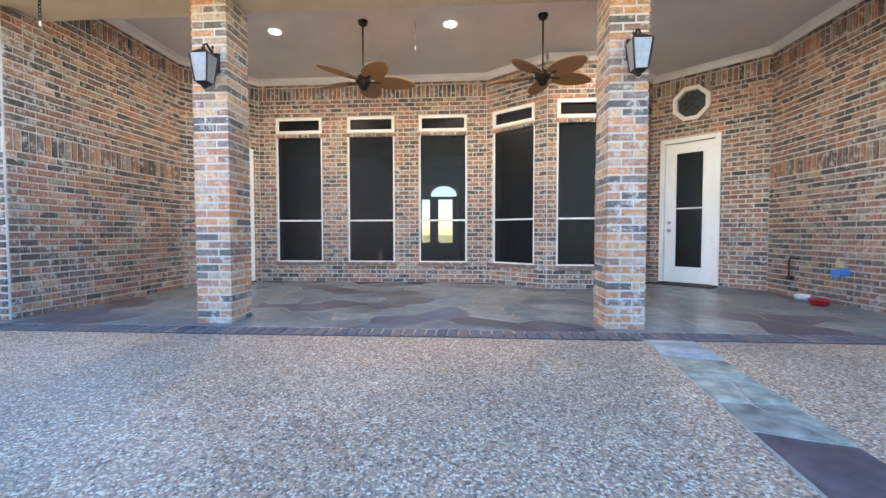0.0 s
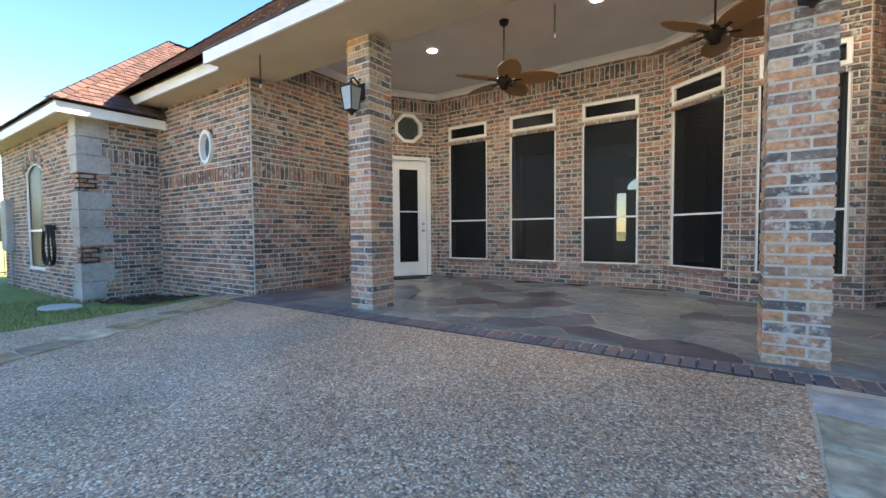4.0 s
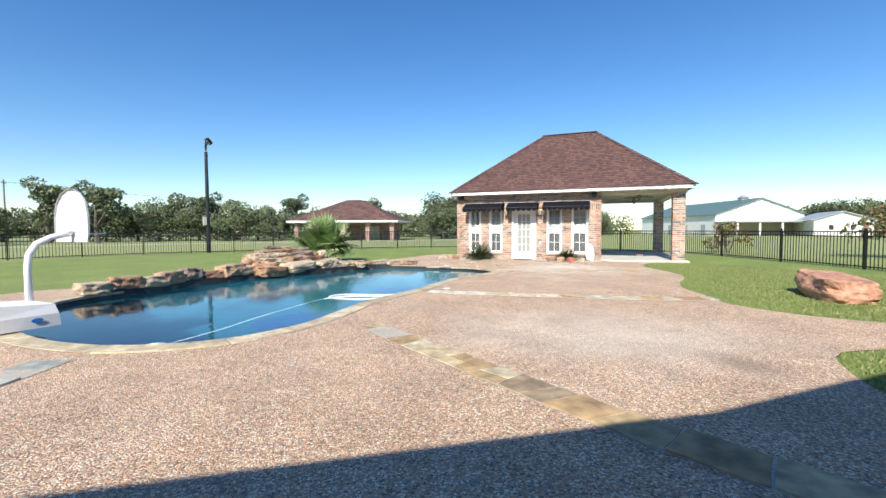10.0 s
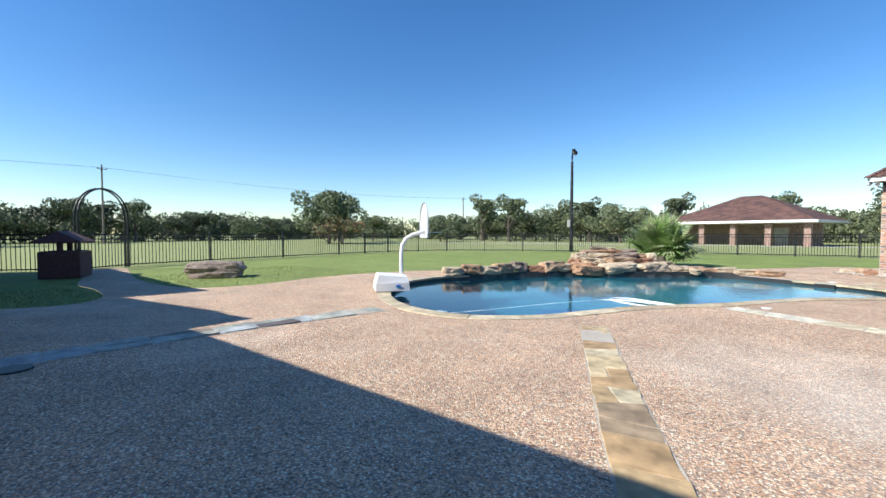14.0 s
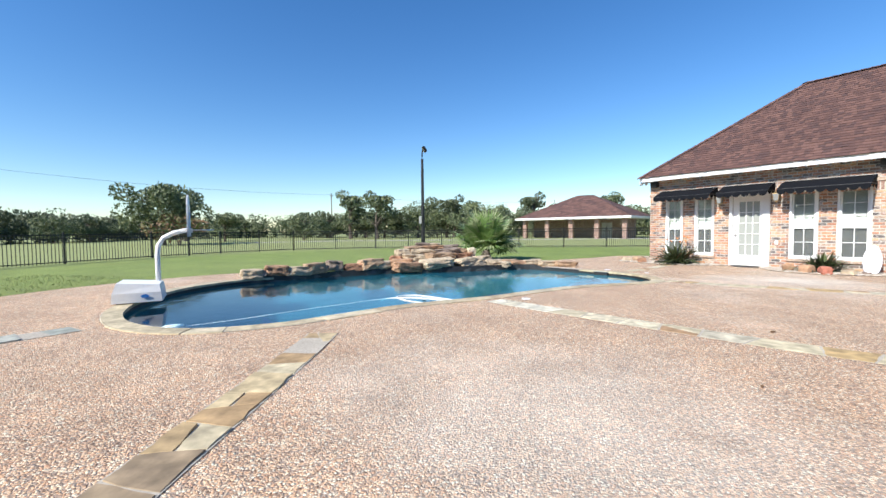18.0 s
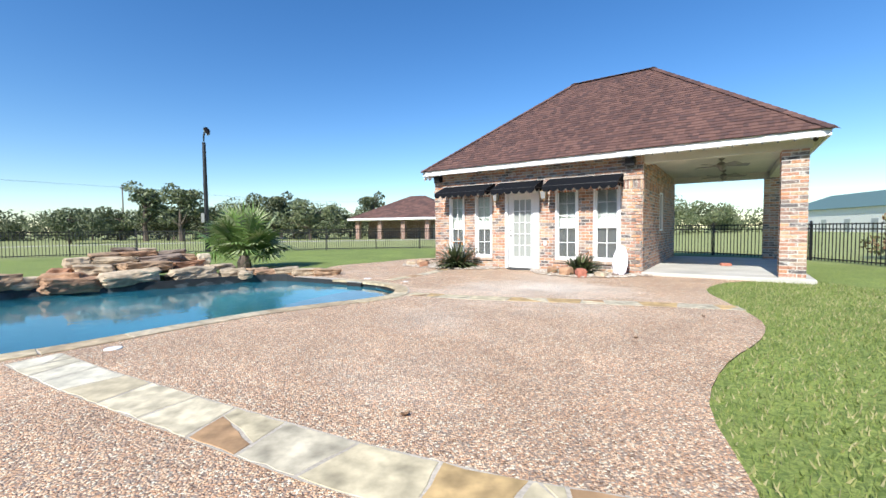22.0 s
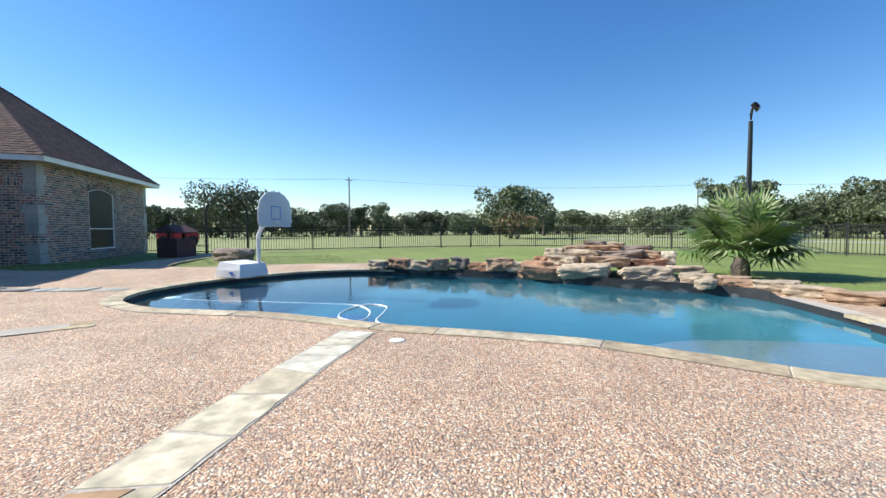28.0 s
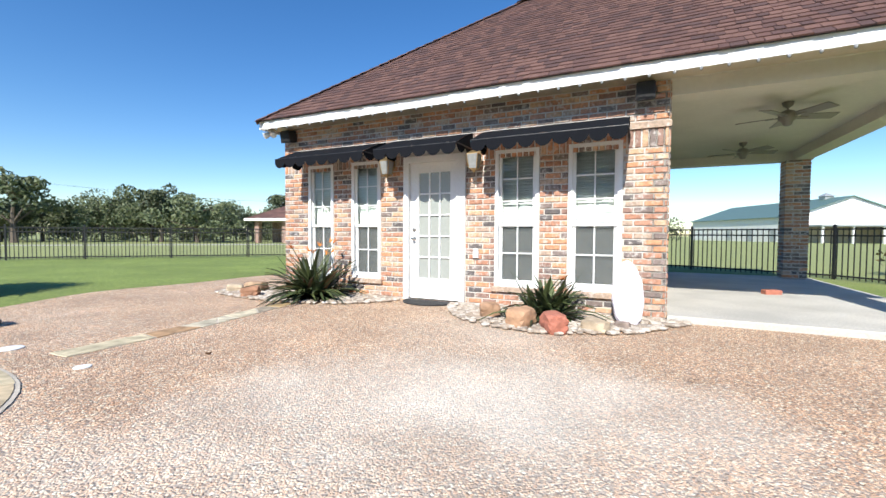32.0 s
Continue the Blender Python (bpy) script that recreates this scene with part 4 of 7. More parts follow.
STRIP = "band of buff and rust sandstone flags let into the deck"
stone_strip("stone_strip", [(-2.9, -4.02), (-3.2, -2.69), (-3.42, -1.69), (-3.6, -0.9), (-3.78, -0.2), (-4.05, 0.6), (-4.35, 1.5), (-4.7, 2.3), (-5.0, 3.1)], 0.34, STRIP, 0.33, 2, ((2.0, M_GOLD),))
stone_strip("stone_strip", [(-4.62, -6.55), (-5.38, -5.96), (-6.12, -5.44), (-6.82, -4.95), (-7.47, -4.5), (-8.2, -4.06), (-9.1, -3.66)], 0.38, STRIP, 0.42, 3, ((0.3, M_CREAM), (2.0, M_BUFF)))
stone_strip("stone_strip", [(-8.1, -9.62), (-8.65, -9.28), (-9.15, -9.0), (-9.7, -8.77), (-10.4, -8.48), (-11.5, -8.0), (-12.5, -7.5)], 0.34, STRIP, 0.5, 4)
stone_strip("stone_strip", [(0.3, -3.7), (0.6, -2.7), (0.85, -1.7), (1.0, -0.8), (1.1, 0.0), (1.17, 0.9), (1.26, 1.8), (1.37, 3.18)], 0.4,
            "band of grey-blue and greenish slate flags let into the deck", 0.5, 5, ((0.7, M_GREYFLAG), (0.775, M_MAROON), (0.91, M_OLIVE), (2.0, M_BLUEFLAG)))
stone_strip("stone_strip", [(-7.75, -11.7), (-8.4, -12.45), (-9.0, -13.35), (-9.5, -14.1)], 0.26, "pale flags crossing the deck towards the pool house", 0.6, 6)

# ---- porch floor ----
PORCH_Z = 0.2
porch = structure("porch_floor", Mesh().prism([(-5.05, 3.18), (4.38, 3.18), (4.38, 6.45), (3.08, 7.68), (2.1, 6.5), (0.95, 6.5), (0.0, 7.25), (-4.28, 7.27), (-5.05, 6.16)], -0.1, PORCH_Z - 0.004), M_GROUTD,
                  "porch floor of irregular blue-grey slate flags", "floor")
turn = random.Random(21)
seeds = [(-5.0 + 0.55 * (i + 0.5 * (j % 2)) + turn.uniform(-0.26, 0.26), 3.55 + 0.38 * j + turn.uniform(-0.19, 0.19)) for i in range(18) for j in range(11)]
for cell in stones([(-5.05, 3.46), (4.38, 3.46), (4.38, 7.6), (-5.05, 7.6)], seeds, 0.012):
    c = (sum(p[0] for p in cell) / len(cell), sum(p[1] for p in cell) / len(cell))
    if c[1] < 7.3:
        part("flagstone", Mesh().prism(cell, PORCH_Z - 0.02, PORCH_Z + turn.uniform(0.0, 0.004), 0.002), M_SLATE, porch)
edge_data = Mesh().bevel_box(-0.045, 0.045, -0.115, 0.115, 0.0, 0.035, 0.008).data("edge_brick", M_PAVER)
x = -4.99
while x < 4.36:
    piece = part("edge_brick", edge_data, None, porch)
    piece.matrix_basis = pose(x, 3.325 + turn.uniform(-0.006, 0.006), PORCH_Z - 0.03 + turn.uniform(-0.003, 0.003), 0, 0, turn.uniform(-2, 2))
    x += 0.101

def wall_pose(p0, p1):
    u = (Vector(p1) - Vector(p0)).normalized()
    return Matrix(((u.x, -u.y, 0, p0[0]), (u.y, u.x, 0, p0[1]), (0, 0, 1, 0), (0, 0, 0, 1)))


# ---- house walls ----
W_TOP, CEIL = 3.42, 3.98
SOLDIER = (1.93, 3.57)
NEAR = (0.0, 9.0, 0.25, 1.9)      # stretch of a wall whose bricks are pieces of their own
WZ0, WZ1, TZ0, TZ1 = 0.57, 2.93, 2.98, 3.27
back_holes = [(x0 + 4.28, x0 + 4.28 + 0.88, WZ0, WZ1) for x0 in (-3.95, -2.58, -1.24)] + [(x0 + 4.28, x0 + 4.28 + 0.88, TZ0, TZ1) for x0 in (-3.95, -2.58, -1.24)]


def setting_wall(name, p0, p1, z0, z1, thick=0.25, holes=(), bands=(), pieces=None, label="tumbled red, brown and charcoal brick wall with pale mortar"):
    return tagged(brick_wall(name, p0, p1, z0, z1, thick, holes, bands, pieces), label, "wall", "", "structure")


setting_wall("wall_porch_west", (-5.05, 3.576), (-5.05, 6.16), 0.12, CEIL, bands=SOLDIER, pieces=NEAR)
DOOR_H = (2.48, 2.59)     # west and east porch doors
lw = math.hypot(0.77, 1.11)
setting_wall("wall_door_west", (-5.05, 6.16), (-4.28, 7.27), 0.2, CEIL, bands=(3.57,), holes=[(0.29, 1.21, 0.2, 0.2 + DOOR_H[0]), (0.45, 1.05, 2.95, 3.55)], pieces=NEAR)
setting_wall("wall_porch_back", (-4.28, 7.27), (0.0, 7.25), 0.2, CEIL, bands=(3.57,), holes=back_holes, pieces=NEAR)
bay = [(0.0, 7.25), (0.95, 6.5), (2.1, 6.5), (3.08, 7.68)]
bl = [math.dist(a, b) for a, b in zip(bay, bay[1:])]
for k, nm in enumerate(("wall_bay_west", "wall_bay_middle", "wall_bay_east")):
    a, b = (0.14, 0.98) if k != 1 else (0.16, 1.0)
    if k == 2:
        a, b = 0.45, 1.3
    setting_wall(nm, bay[k], bay[k + 1], 0.2, CEIL, holes=[(a, b, WZ0, WZ1), (a, b, TZ0, TZ1)], pieces=NEAR)
setting_wall("wall_door_east", (3.08, 7.68), (4.38, 6.45), 0.2, CEIL, bands=(3.57,), holes=[(0.18, 1.12, 0.2, 0.2 + DOOR_H[1]), (0.37, 0.95, 3.09, 3.67)], pieces=NEAR)
setting_wall("wall_porch_east", (4.38, 6.45), (4.38, 1.656), 0.1, CEIL, bands=SOLDIER, pieces=(0.3, 3.2, 0.2, 1.5))
setting_wall("wall_west_front", (-8.0, 3.57), (-5.056, 3.57), -0.05, W_TOP, holes=[(1.5, 1.9, 2.28, 2.82)], bands=SOLDIER, pieces=NEAR)
setting_wall("wall_west_wing_side", (-8.0, 2.38), (-8.0, 3.57), -0.1, 3.05, bands=(2.4,), pieces=NEAR)
setting_wall("wall_west_wing_front", (-13.0, 2.38), (-8.0, 2.38), -0.1, 3.05, holes=[(1.9, 3.0, 0.45, 2.55)])
setting_wall("wall_west_wing_end", (-13.0, 8.0), (-13.0, 2.38), -0.1, 3.05)
setting_wall("wall_east_front", (4.386, 1.65), (7.98, 1.65), 0.0, W_TOP, bands=SOLDIER)
E0, E1 = (7.7, -0.2), (15.1, -1.68)
E2 = (16.2, 5.9)
setting_wall("wall_east_wing_side", (7.98, 1.65), E0, -0.1, 3.1, bands=(2.4,))
setting_wall("wall_east_wing_front", E0, E1, -0.1, 3.1, holes=[(2.75, 4.55, 0.35, 2.62)])
setting_wall("wall_east_wing_end", E1, E2, -0.1, 3.1)
F0, F1 = -2.05, -0.70          # front entrance at the far side of the hall
north = Mesh()
for x0, x1, z0, z1 in ((-13.0, F0, -0.1, 3.4), (F1, 14.0, -0.1, 3.4), (F0, F1, 2.8, 3.4), (F0, F1, -0.1, 0.2)):
    north.box(x0, x1, 14.0, 14.25, z0, z1)
structure("wall_house_north", north, M_MORTAR, "plain rear wall that closes the house", "wall")
# added inner shell, its surfaces painted near-black for the rooms' gloom
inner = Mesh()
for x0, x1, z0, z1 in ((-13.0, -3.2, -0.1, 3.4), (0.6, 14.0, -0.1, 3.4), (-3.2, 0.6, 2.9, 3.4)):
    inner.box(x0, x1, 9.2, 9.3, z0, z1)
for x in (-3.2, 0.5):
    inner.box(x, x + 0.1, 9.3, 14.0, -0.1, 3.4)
structure("wall_house_inner", inner, M_ROOMSHADE, "plain walls within the house, coloured near-black for the dim rooms", "wall")
structure("floor_hall", Mesh().box(-5.0, 4.0, 7.75, 14.0, 0.1, 0.19), M_ROOMSHADE, "hall floor within the house, coloured near-black for the dim hall", "floor")
structure("ceiling_hall", Mesh().box(-13.0, 14.0, 7.75, 14.25, 3.4, 3.45), M_ROOMSHADE, "hall ceiling within the house, coloured near-black for the dim hall", "ceiling")
entry = tagged(new("door_3"), "white front entrance with glazed leaf, sidelight and arched fanlight", "door", "", "structure")
leaf = Mesh()
for x0, x1, z0, z1 in ((F0, F1, 0.2, 0.80), (F0, F0 + 0.06, 0.8, 2.8), (-1.72, -1.42, 0.8, 2.32), (-0.93, F1, 0.8, 2.32), (F0 + 0.06, F1, 2.30, 2.40), (-0.78, F1, 2.40, 2.8), (F0 + 0.06, -1.68, 2.40, 2.8)):
    leaf.box(x0, x1, 14.08, 14.14, z0, z1)
part("door_frame", leaf, M_WHITE, entry)
spandrel = Mesh()
for e in (-1, 1):
    curve = [(-1.23 + e * 0.45 * math.cos(a), 2.42 + 0.34 * math.sin(a)) for a in [math.pi / 2 * k / 8 for k in range(9)]]
    pts = [(x, z) for x, z in curve] + [(-1.23, 2.8), (-1.23 + e * 0.45, 2.8)]
    spandrel.add([(x, 14.07, z) for x, z in pts], [tuple(range(11))])
part("fanlight_arch", spandrel, M_WHITE, entry)

# ---- porch ceiling, beam, eaves ----
ceiling = Mesh().prism([(-5.05, 3.95), (4.38, 3.95), (4.38, 6.45), (3.08, 7.68), (2.1, 6.5), (0.95, 6.5), (0.0, 7.25), (-4.28, 7.27), (-5.05, 6.16)], CEIL, CEIL + 0.06)
ceiling.f.append(tuple(range(9))[::-1])
structure("ceiling", ceiling, M_CEILING, "smooth pale grey porch ceiling", "ceiling")
beam = Mesh().box(-5.05, 4.38, 3.57, 3.98, 3.45, CEIL)
structure("porch_beam", beam, M_SOFFIT, "painted boxed beam over the porch columns", "beam")
trim = Mesh()
walls_line = [(-5.05, 3.97), (-5.05, 6.16), (-4.28, 7.27), (0.0, 7.25), (0.95, 6.5), (2.1, 6.5), (3.08, 7.68), (4.38, 6.45), (4.38, 3.97)]
for a, b in zip(walls_line, walls_line[1:]):
    d = (Vector(b) - Vector(a)).normalized()
    r = Vector((d.y, -d.x))
    pa, pb = Vector(a), Vector(b)
    P = []
    for w, z in ((0.0, CEIL - 0.11), (0.025, CEIL - 0.11), (0.03, CEIL - 0.05), (0.09, CEIL - 0.004), (0.0, CEIL - 0.004)):
        P.append(((*(pa + r * (w + 0.012)), z), (*(pb + r * (w + 0.012)), z)))
    trim.add([q for p in P for q in p], [(2 * i, 2 * i + 1, 2 * i + 3, 2 * i + 2) for i in range(4)])
structure("crown_trim", trim, M_WHITE, "white crown moulding round the porch ceiling", "trim")


def eaves(name, line, depth, z, label):
    """Soffit, fascia and drip edge along a wall line that has the yard to its right."""
    so, fa, dr = Mesh(), Mesh(), Mesh()
    pts = [Vector(p) for p in line]
    off = []
    for i, p in enumerate(pts):
        ds = [(b - a).normalized() for a, b in ((pts[i - 1], p) if i else (p, pts[1]), (p, pts[i + 1]) if i + 1 < len(pts) else (pts[i - 1], p))]
        nr = [Vector((d.y, -d.x)) for d in ds]
        k = nr[0] + nr[1]
        off.append(k / max(0.35, k.dot(nr[0])))
    for i in range(len(pts) - 1):
        a, b, oa, ob = pts[i], pts[i + 1], off[i], off[i + 1]
        A, B, C, D = (*(a - oa * 0.05), z), (*(b - ob * 0.05), z), (*(b + ob * depth), z), (*(a + oa * depth), z)
        so.add([A, B, C, D], [(0, 3, 2, 1)])
        for m, w0, w1, z0, z1 in ((fa, depth, depth + 0.03, z - 0.03, z + 0.13), (dr, depth, depth + 0.045, z + 0.13, z + 0.15)):
            P = [(*(a + oa * w0), z0), (*(b + ob * w0), z0), (*(b + ob * w1), z0), (*(a + oa * w1), z0)]
            m.add(P + [(p[0], p[1], z1) for p in P], [(0, 1, 2, 3), (4, 7, 6, 5), (3, 2, 6, 7), (1, 0, 4, 5), (0, 3, 7, 4), (2, 1, 5, 6)])
    e = structure(name, so, M_SOFFIT, label, "eaves")
    part("fascia", fa, M_WHITE, e, "white painted fascia board")
    part("drip_edge", dr, M_IRON, e, "dark metal drip edge")
    return e


eaves("eaves_west_front", [(-7.98, 3.57), (-5.05, 3.57)], 0.42, 3.42, "tan soffit with white fascia west of the porch")
eaves("eaves_porch", [(-5.05, 3.57), (4.38, 3.57)], 0.62, 3.42, "tan soffit with white fascia over the porch front")
eaves("eaves_west_wing", [(-13.0, 8.0), (-13.0, 2.38), (-8.0, 2.38), (-8.0, 3.57)], 0.30, 3.04, "tan soffit with white fascia round the west wing")
eaves("eaves_east_front", [(4.38, 2.6), (4.38, 1.65), (7.7, 1.65)], 0.44, 3.42, "tan soffit with white fascia over the east front")
eaves("eaves_east_wing", [(7.98, 1.65), E0, E1, E2], 0.42, 3.1, "tan soffit with white fascia round the east wing")
# added wedge, out of view, that slants the eave shadow on the deck
wedge = Mesh().prism([(-2.2, 2.98), (4.0, 2.0), (4.0, 2.98)], 3.44, 3.58)
wedge.f.append((2, 1, 0))
structure("eaves_porch_east", wedge, M_SOFFIT, "unseen tan wedge added to the porch eaves to shape their shadow", "eaves")
main_roof = thing("house_roof", Matrix(), "hipped roof of red-brown asphalt shingles over the house", "roof")
tagged(main_roof, kind="structure")
hip_roof("roof_slope", -9.5, 8.4, 2.95, 14.6, 3.56, 5.6, ((-3.6,), (3.5,)), main_roof, shingled=(0,))
hip_roof("roof_slope", -13.4, -7.6, 2.0, 14.0, 3.2, 2.6, ((-10.5, 4.9), (-10.5, 9.0)), main_roof, ridge_axis="y", shingled=(0, 1))
hip_roof("roof_slope", 4.42, 10.5, 1.2, 14.0, 3.56, 3.2, ((7.2, 4.1), (7.2, 10.0)), main_roof, ridge_axis="y", shingled=(0, 3))
hip_roof("roof_slope", -0.46, 8.0, -0.46, 10.0, 3.24, 3.5, ((3.57, 3.7), (3.57, 8.0)), main_roof, wall_pose(E0, E1), ridge_axis="y", shingled=(0, 3))
# porch columns
# front faces stand brighter, so the columns take the lit brick colours
BRICK_NOW[:] = [M_LIT_BRICK, M_LIT_BRICKS]
for cxm in (-2.85, 1.165):
    col = thing("porch_column", Matrix(), "square brick porch column of red, brown and grey bricks", "column", "porch columns")
    brick_column(col, cxm, 3.775, 0.36, 0.39, 0.19, 3.46, int(cxm * 10) + 50)
BRICK_NOW[:] = [M_BRICK, M_BRICKS]


def quoins(x, y, sx, sy, z1, m=Matrix()):
    q = thing("corner_quoins", m, "pale cut limestone quoins up a brick house corner", "quoins", "house quoins")
    z, k = 0.05, 0
    while z < z1:
        h = 0.30
        l1, l2 = (0.42, 0.30) if k % 2 == 0 else (0.30, 0.42)
        b = Mesh().box(min(x, x + sx * l1) - (0.03 if sx > 0 else 0), max(x, x + sx * l1) + (0.03 if sx < 0 else 0), min(y - 0.03, y + sy * l2), max(y - 0.03, y + sy * l2), z, min(z + h - 0.012, z1))
        if k % 4 != 2:
            part("quoin", b, M_LIME, q)
        z += h
        k += 1


quoins(-8.0, 2.38, -1, 1, 3.04)
quoins(0.0, 0.0, 1, 1, 3.08, wall_pose(E0, E1))
quoins(math.dist(E0, E1), 0.0, -1, 1, 3.08, wall_pose(E0, E1))


# ---- house windows and doors ----
def bars(m, u0, u1, z0, z1, w, y0, y1):
    """The four bars of a frame."""
    m.box(u0, u0 + w, y0, y1, z0, z1)
    m.box(u1 - w, u1, y0, y1, z0, z1)
    m.box(u0 + w, u1 - w, y0, y1, z1 - w, z1)
    m.box(u0 + w, u1 - w, y0, y1, z0, z0 + w)


WINDOW_NO = [0]


def screen_window(m, u0, u1, z0=WZ0, z1=WZ1, rail=1.35, transom=True):
    WINDOW_NO[0] += 1
    w = tagged(new("window_%d" % WINDOW_NO[0]), "tall window behind a black solar screen in a thin white frame", "window", "", "structure")
    w.matrix_basis = m
    f = Mesh()
    bars(f, u0 + 0.004, u1 - 0.004, z0 + 0.004, z1 - 0.004, 0.022, 0.012, 0.06)
    part("window_frame", f, M_WHITE, w)
    part("rail", Mesh().box(u0 + 0.026, u1 - 0.026, 0.006, 0.05, rail - 0.014, rail + 0.014), M_WHITE, w)
    part("pane", Mesh().box(u0 + 0.026, u1 - 0.026, 0.03, 0.04, z0 + 0.026, rail - 0.014), M_SCREEN, w, "black woven solar screen")
    part("pane", Mesh().box(u0 + 0.026, u1 - 0.026, 0.03, 0.04, rail + 0.014, z1 - 0.026), M_SCREEN, w, "black woven solar screen")
    part("window_sill", Mesh().box(u0 - 0.03, u1 + 0.03, -0.035, 0.02, z0 - 0.06, z0 - 0.004), M_BRICKS, w)
    if transom:
        t = Mesh()
        bars(t, u0 + 0.004, u1 - 0.004, TZ0 + 0.004, TZ1 - 0.004, 0.045, -0.012, 0.06)
        part("transom_frame", t, M_WHITE, w)
        part("transom_pane", Mesh().box(u0 + 0.05, u1 - 0.05, 0.03, 0.04, TZ0 + 0.05, TZ1 - 0.05), M_SCREEN, w)


mb = wall_pose((-4.28, 7.27), (0.0, 7.25))
for h in back_holes[:3]:
    screen_window(mb, h[0], h[1])
for k in range(3):
    a, b = (0.14, 0.98) if k != 1 else (0.16, 1.0)
    if k == 2:
        a, b = 0.45, 1.3
    screen_window(wall_pose(bay[k], bay[k + 1]), a, b)


def arched_window(m, u0, u1, z0, z1, label):
    WINDOW_NO[0] += 1
    w = tagged(new("window_%d" % WINDOW_NO[0]), label, "window", "", "structure")
    w.matrix_basis = m
    um, rise = (u0 + u1) / 2, 0.16
    arch = [(u0 + (u1 - u0) * i / 12, z1 - rise * ((i - 6) / 6) ** 2) for i in range(13)]
    fr = Mesh()
    fr.tube([(u0 + 0.03, 0.02, z0)] + [(min(max(a, u0 + 0.03), u1 - 0.03), 0.02, b - 0.03) for a, b in arch] + [(u1 - 0.03, 0.02, z0)], 0.018, 6)
    fr.box(u0, u1, 0.0, 0.05, z0, z0 + 0.05)
    part("window_frame", fr, M_WHITE, w)
    part("rail", Mesh().box(u0 + 0.03, u1 - 0.03, 0.0, 0.04, z0 + 0.75, z0 + 0.79), M_WHITE, w)
    pane = Mesh()
    pane.add([(u0, 0.035, z0)] + [(a, 0.035, b) for a, b in arch] + [(u1, 0.035, z0)], [tuple(range(15))])
    part("pane", pane, M_SCREEN, w, "black woven solar screen")
    head = Mesh()
    for i in range(14):
        a = u0 - 0.06 + (u1 - u0 + 0.12) * i / 13
        b = z1 + 0.02 - rise * ((a - um) / ((u1 - u0) / 2)) ** 2
        head.box(-0.035, 0.035, -0.02, 0.1, 0, 0.2, pose(a, 0, b, 0, (a - um) * 22, 0))
    part("arch_brick", head, M_BRICKS, w, kind="stuff")


arched_window(wall_pose((-13.0, 2.38), (-8.0, 2.38)), 1.9, 3.0, 0.45, 2.55, "arched house window with a black solar screen")
arched_window(wall_pose(E0, E1), 2.75, 4.55, 0.35, 2.62, "arched house window with a green-black solar screen and white frame")


def ring_window(m, u, z, r, tall, sides, label, turn0=0.0):
    WINDOW_NO[0] += 1
    w = tagged(new("window_%d" % WINDOW_NO[0]), label, "window", "", "structure")
    w.matrix_basis = m
    fr, gl = Mesh(), Mesh()
    P = []
    for i in range(sides):
        a = 2 * math.pi * i / sides + turn0
        P.append([(u + math.sin(a) * r * k, y, z + math.cos(a) * r * tall * k) for k, y in ((1.12, 0.02), (1.12, -0.035), (0.88, -0.035), (0.86, 0.05))])
    for i in range(sides):
        a, b = P[i], P[(i + 1) % sides]
        fr.add(a + b, [(k, k + 1, k + 5, k + 4) for k in range(3)])
    part("window_frame", fr, M_WHITE, w)
    gl.add([p[3] for p in P], [tuple(range(sides))])
    part("pane", gl, M_GLASS, w, "dark leaded pane")
    if sides == 8:
        for ex, ez in ((1, 1), (1, -1), (-1, 1), (-1, -1)):
            tri = [(u + ex * a, z + ez * b) for a, b in ((0.305, 0.305), (0.305, 0.10), (0.10, 0.305))]
            fill = Mesh().add([(x, -0.006, zz) for x, zz in tri] + [(x, 0.04, zz) for x, zz in tri], [(0, 1, 2), (5, 4, 3), (0, 3, 4, 1), (1, 4, 5, 2), (2, 5, 3, 0)])
            part("brick_infill", fill, M_BRICKS, w, "cut brick at the window's corner")
        lead = Mesh()
        for k in range(8):
            a = 2 * math.pi * k / 8
            lead.tube([(u, 0.04, z), (u + math.sin(a) * r * 0.8, 0.04, z + math.cos(a) * r * 0.8)], 0.006, 4)
        lead.tube([(u + math.sin(2 * math.pi * k / 12) * r * 0.4, 0.04, z + math.cos(2 * math.pi * k / 12) * r * 0.4) for k in range(13)], 0.006, 4)
        part("lead_came", lead, M_BRONZE, w, "dark came")


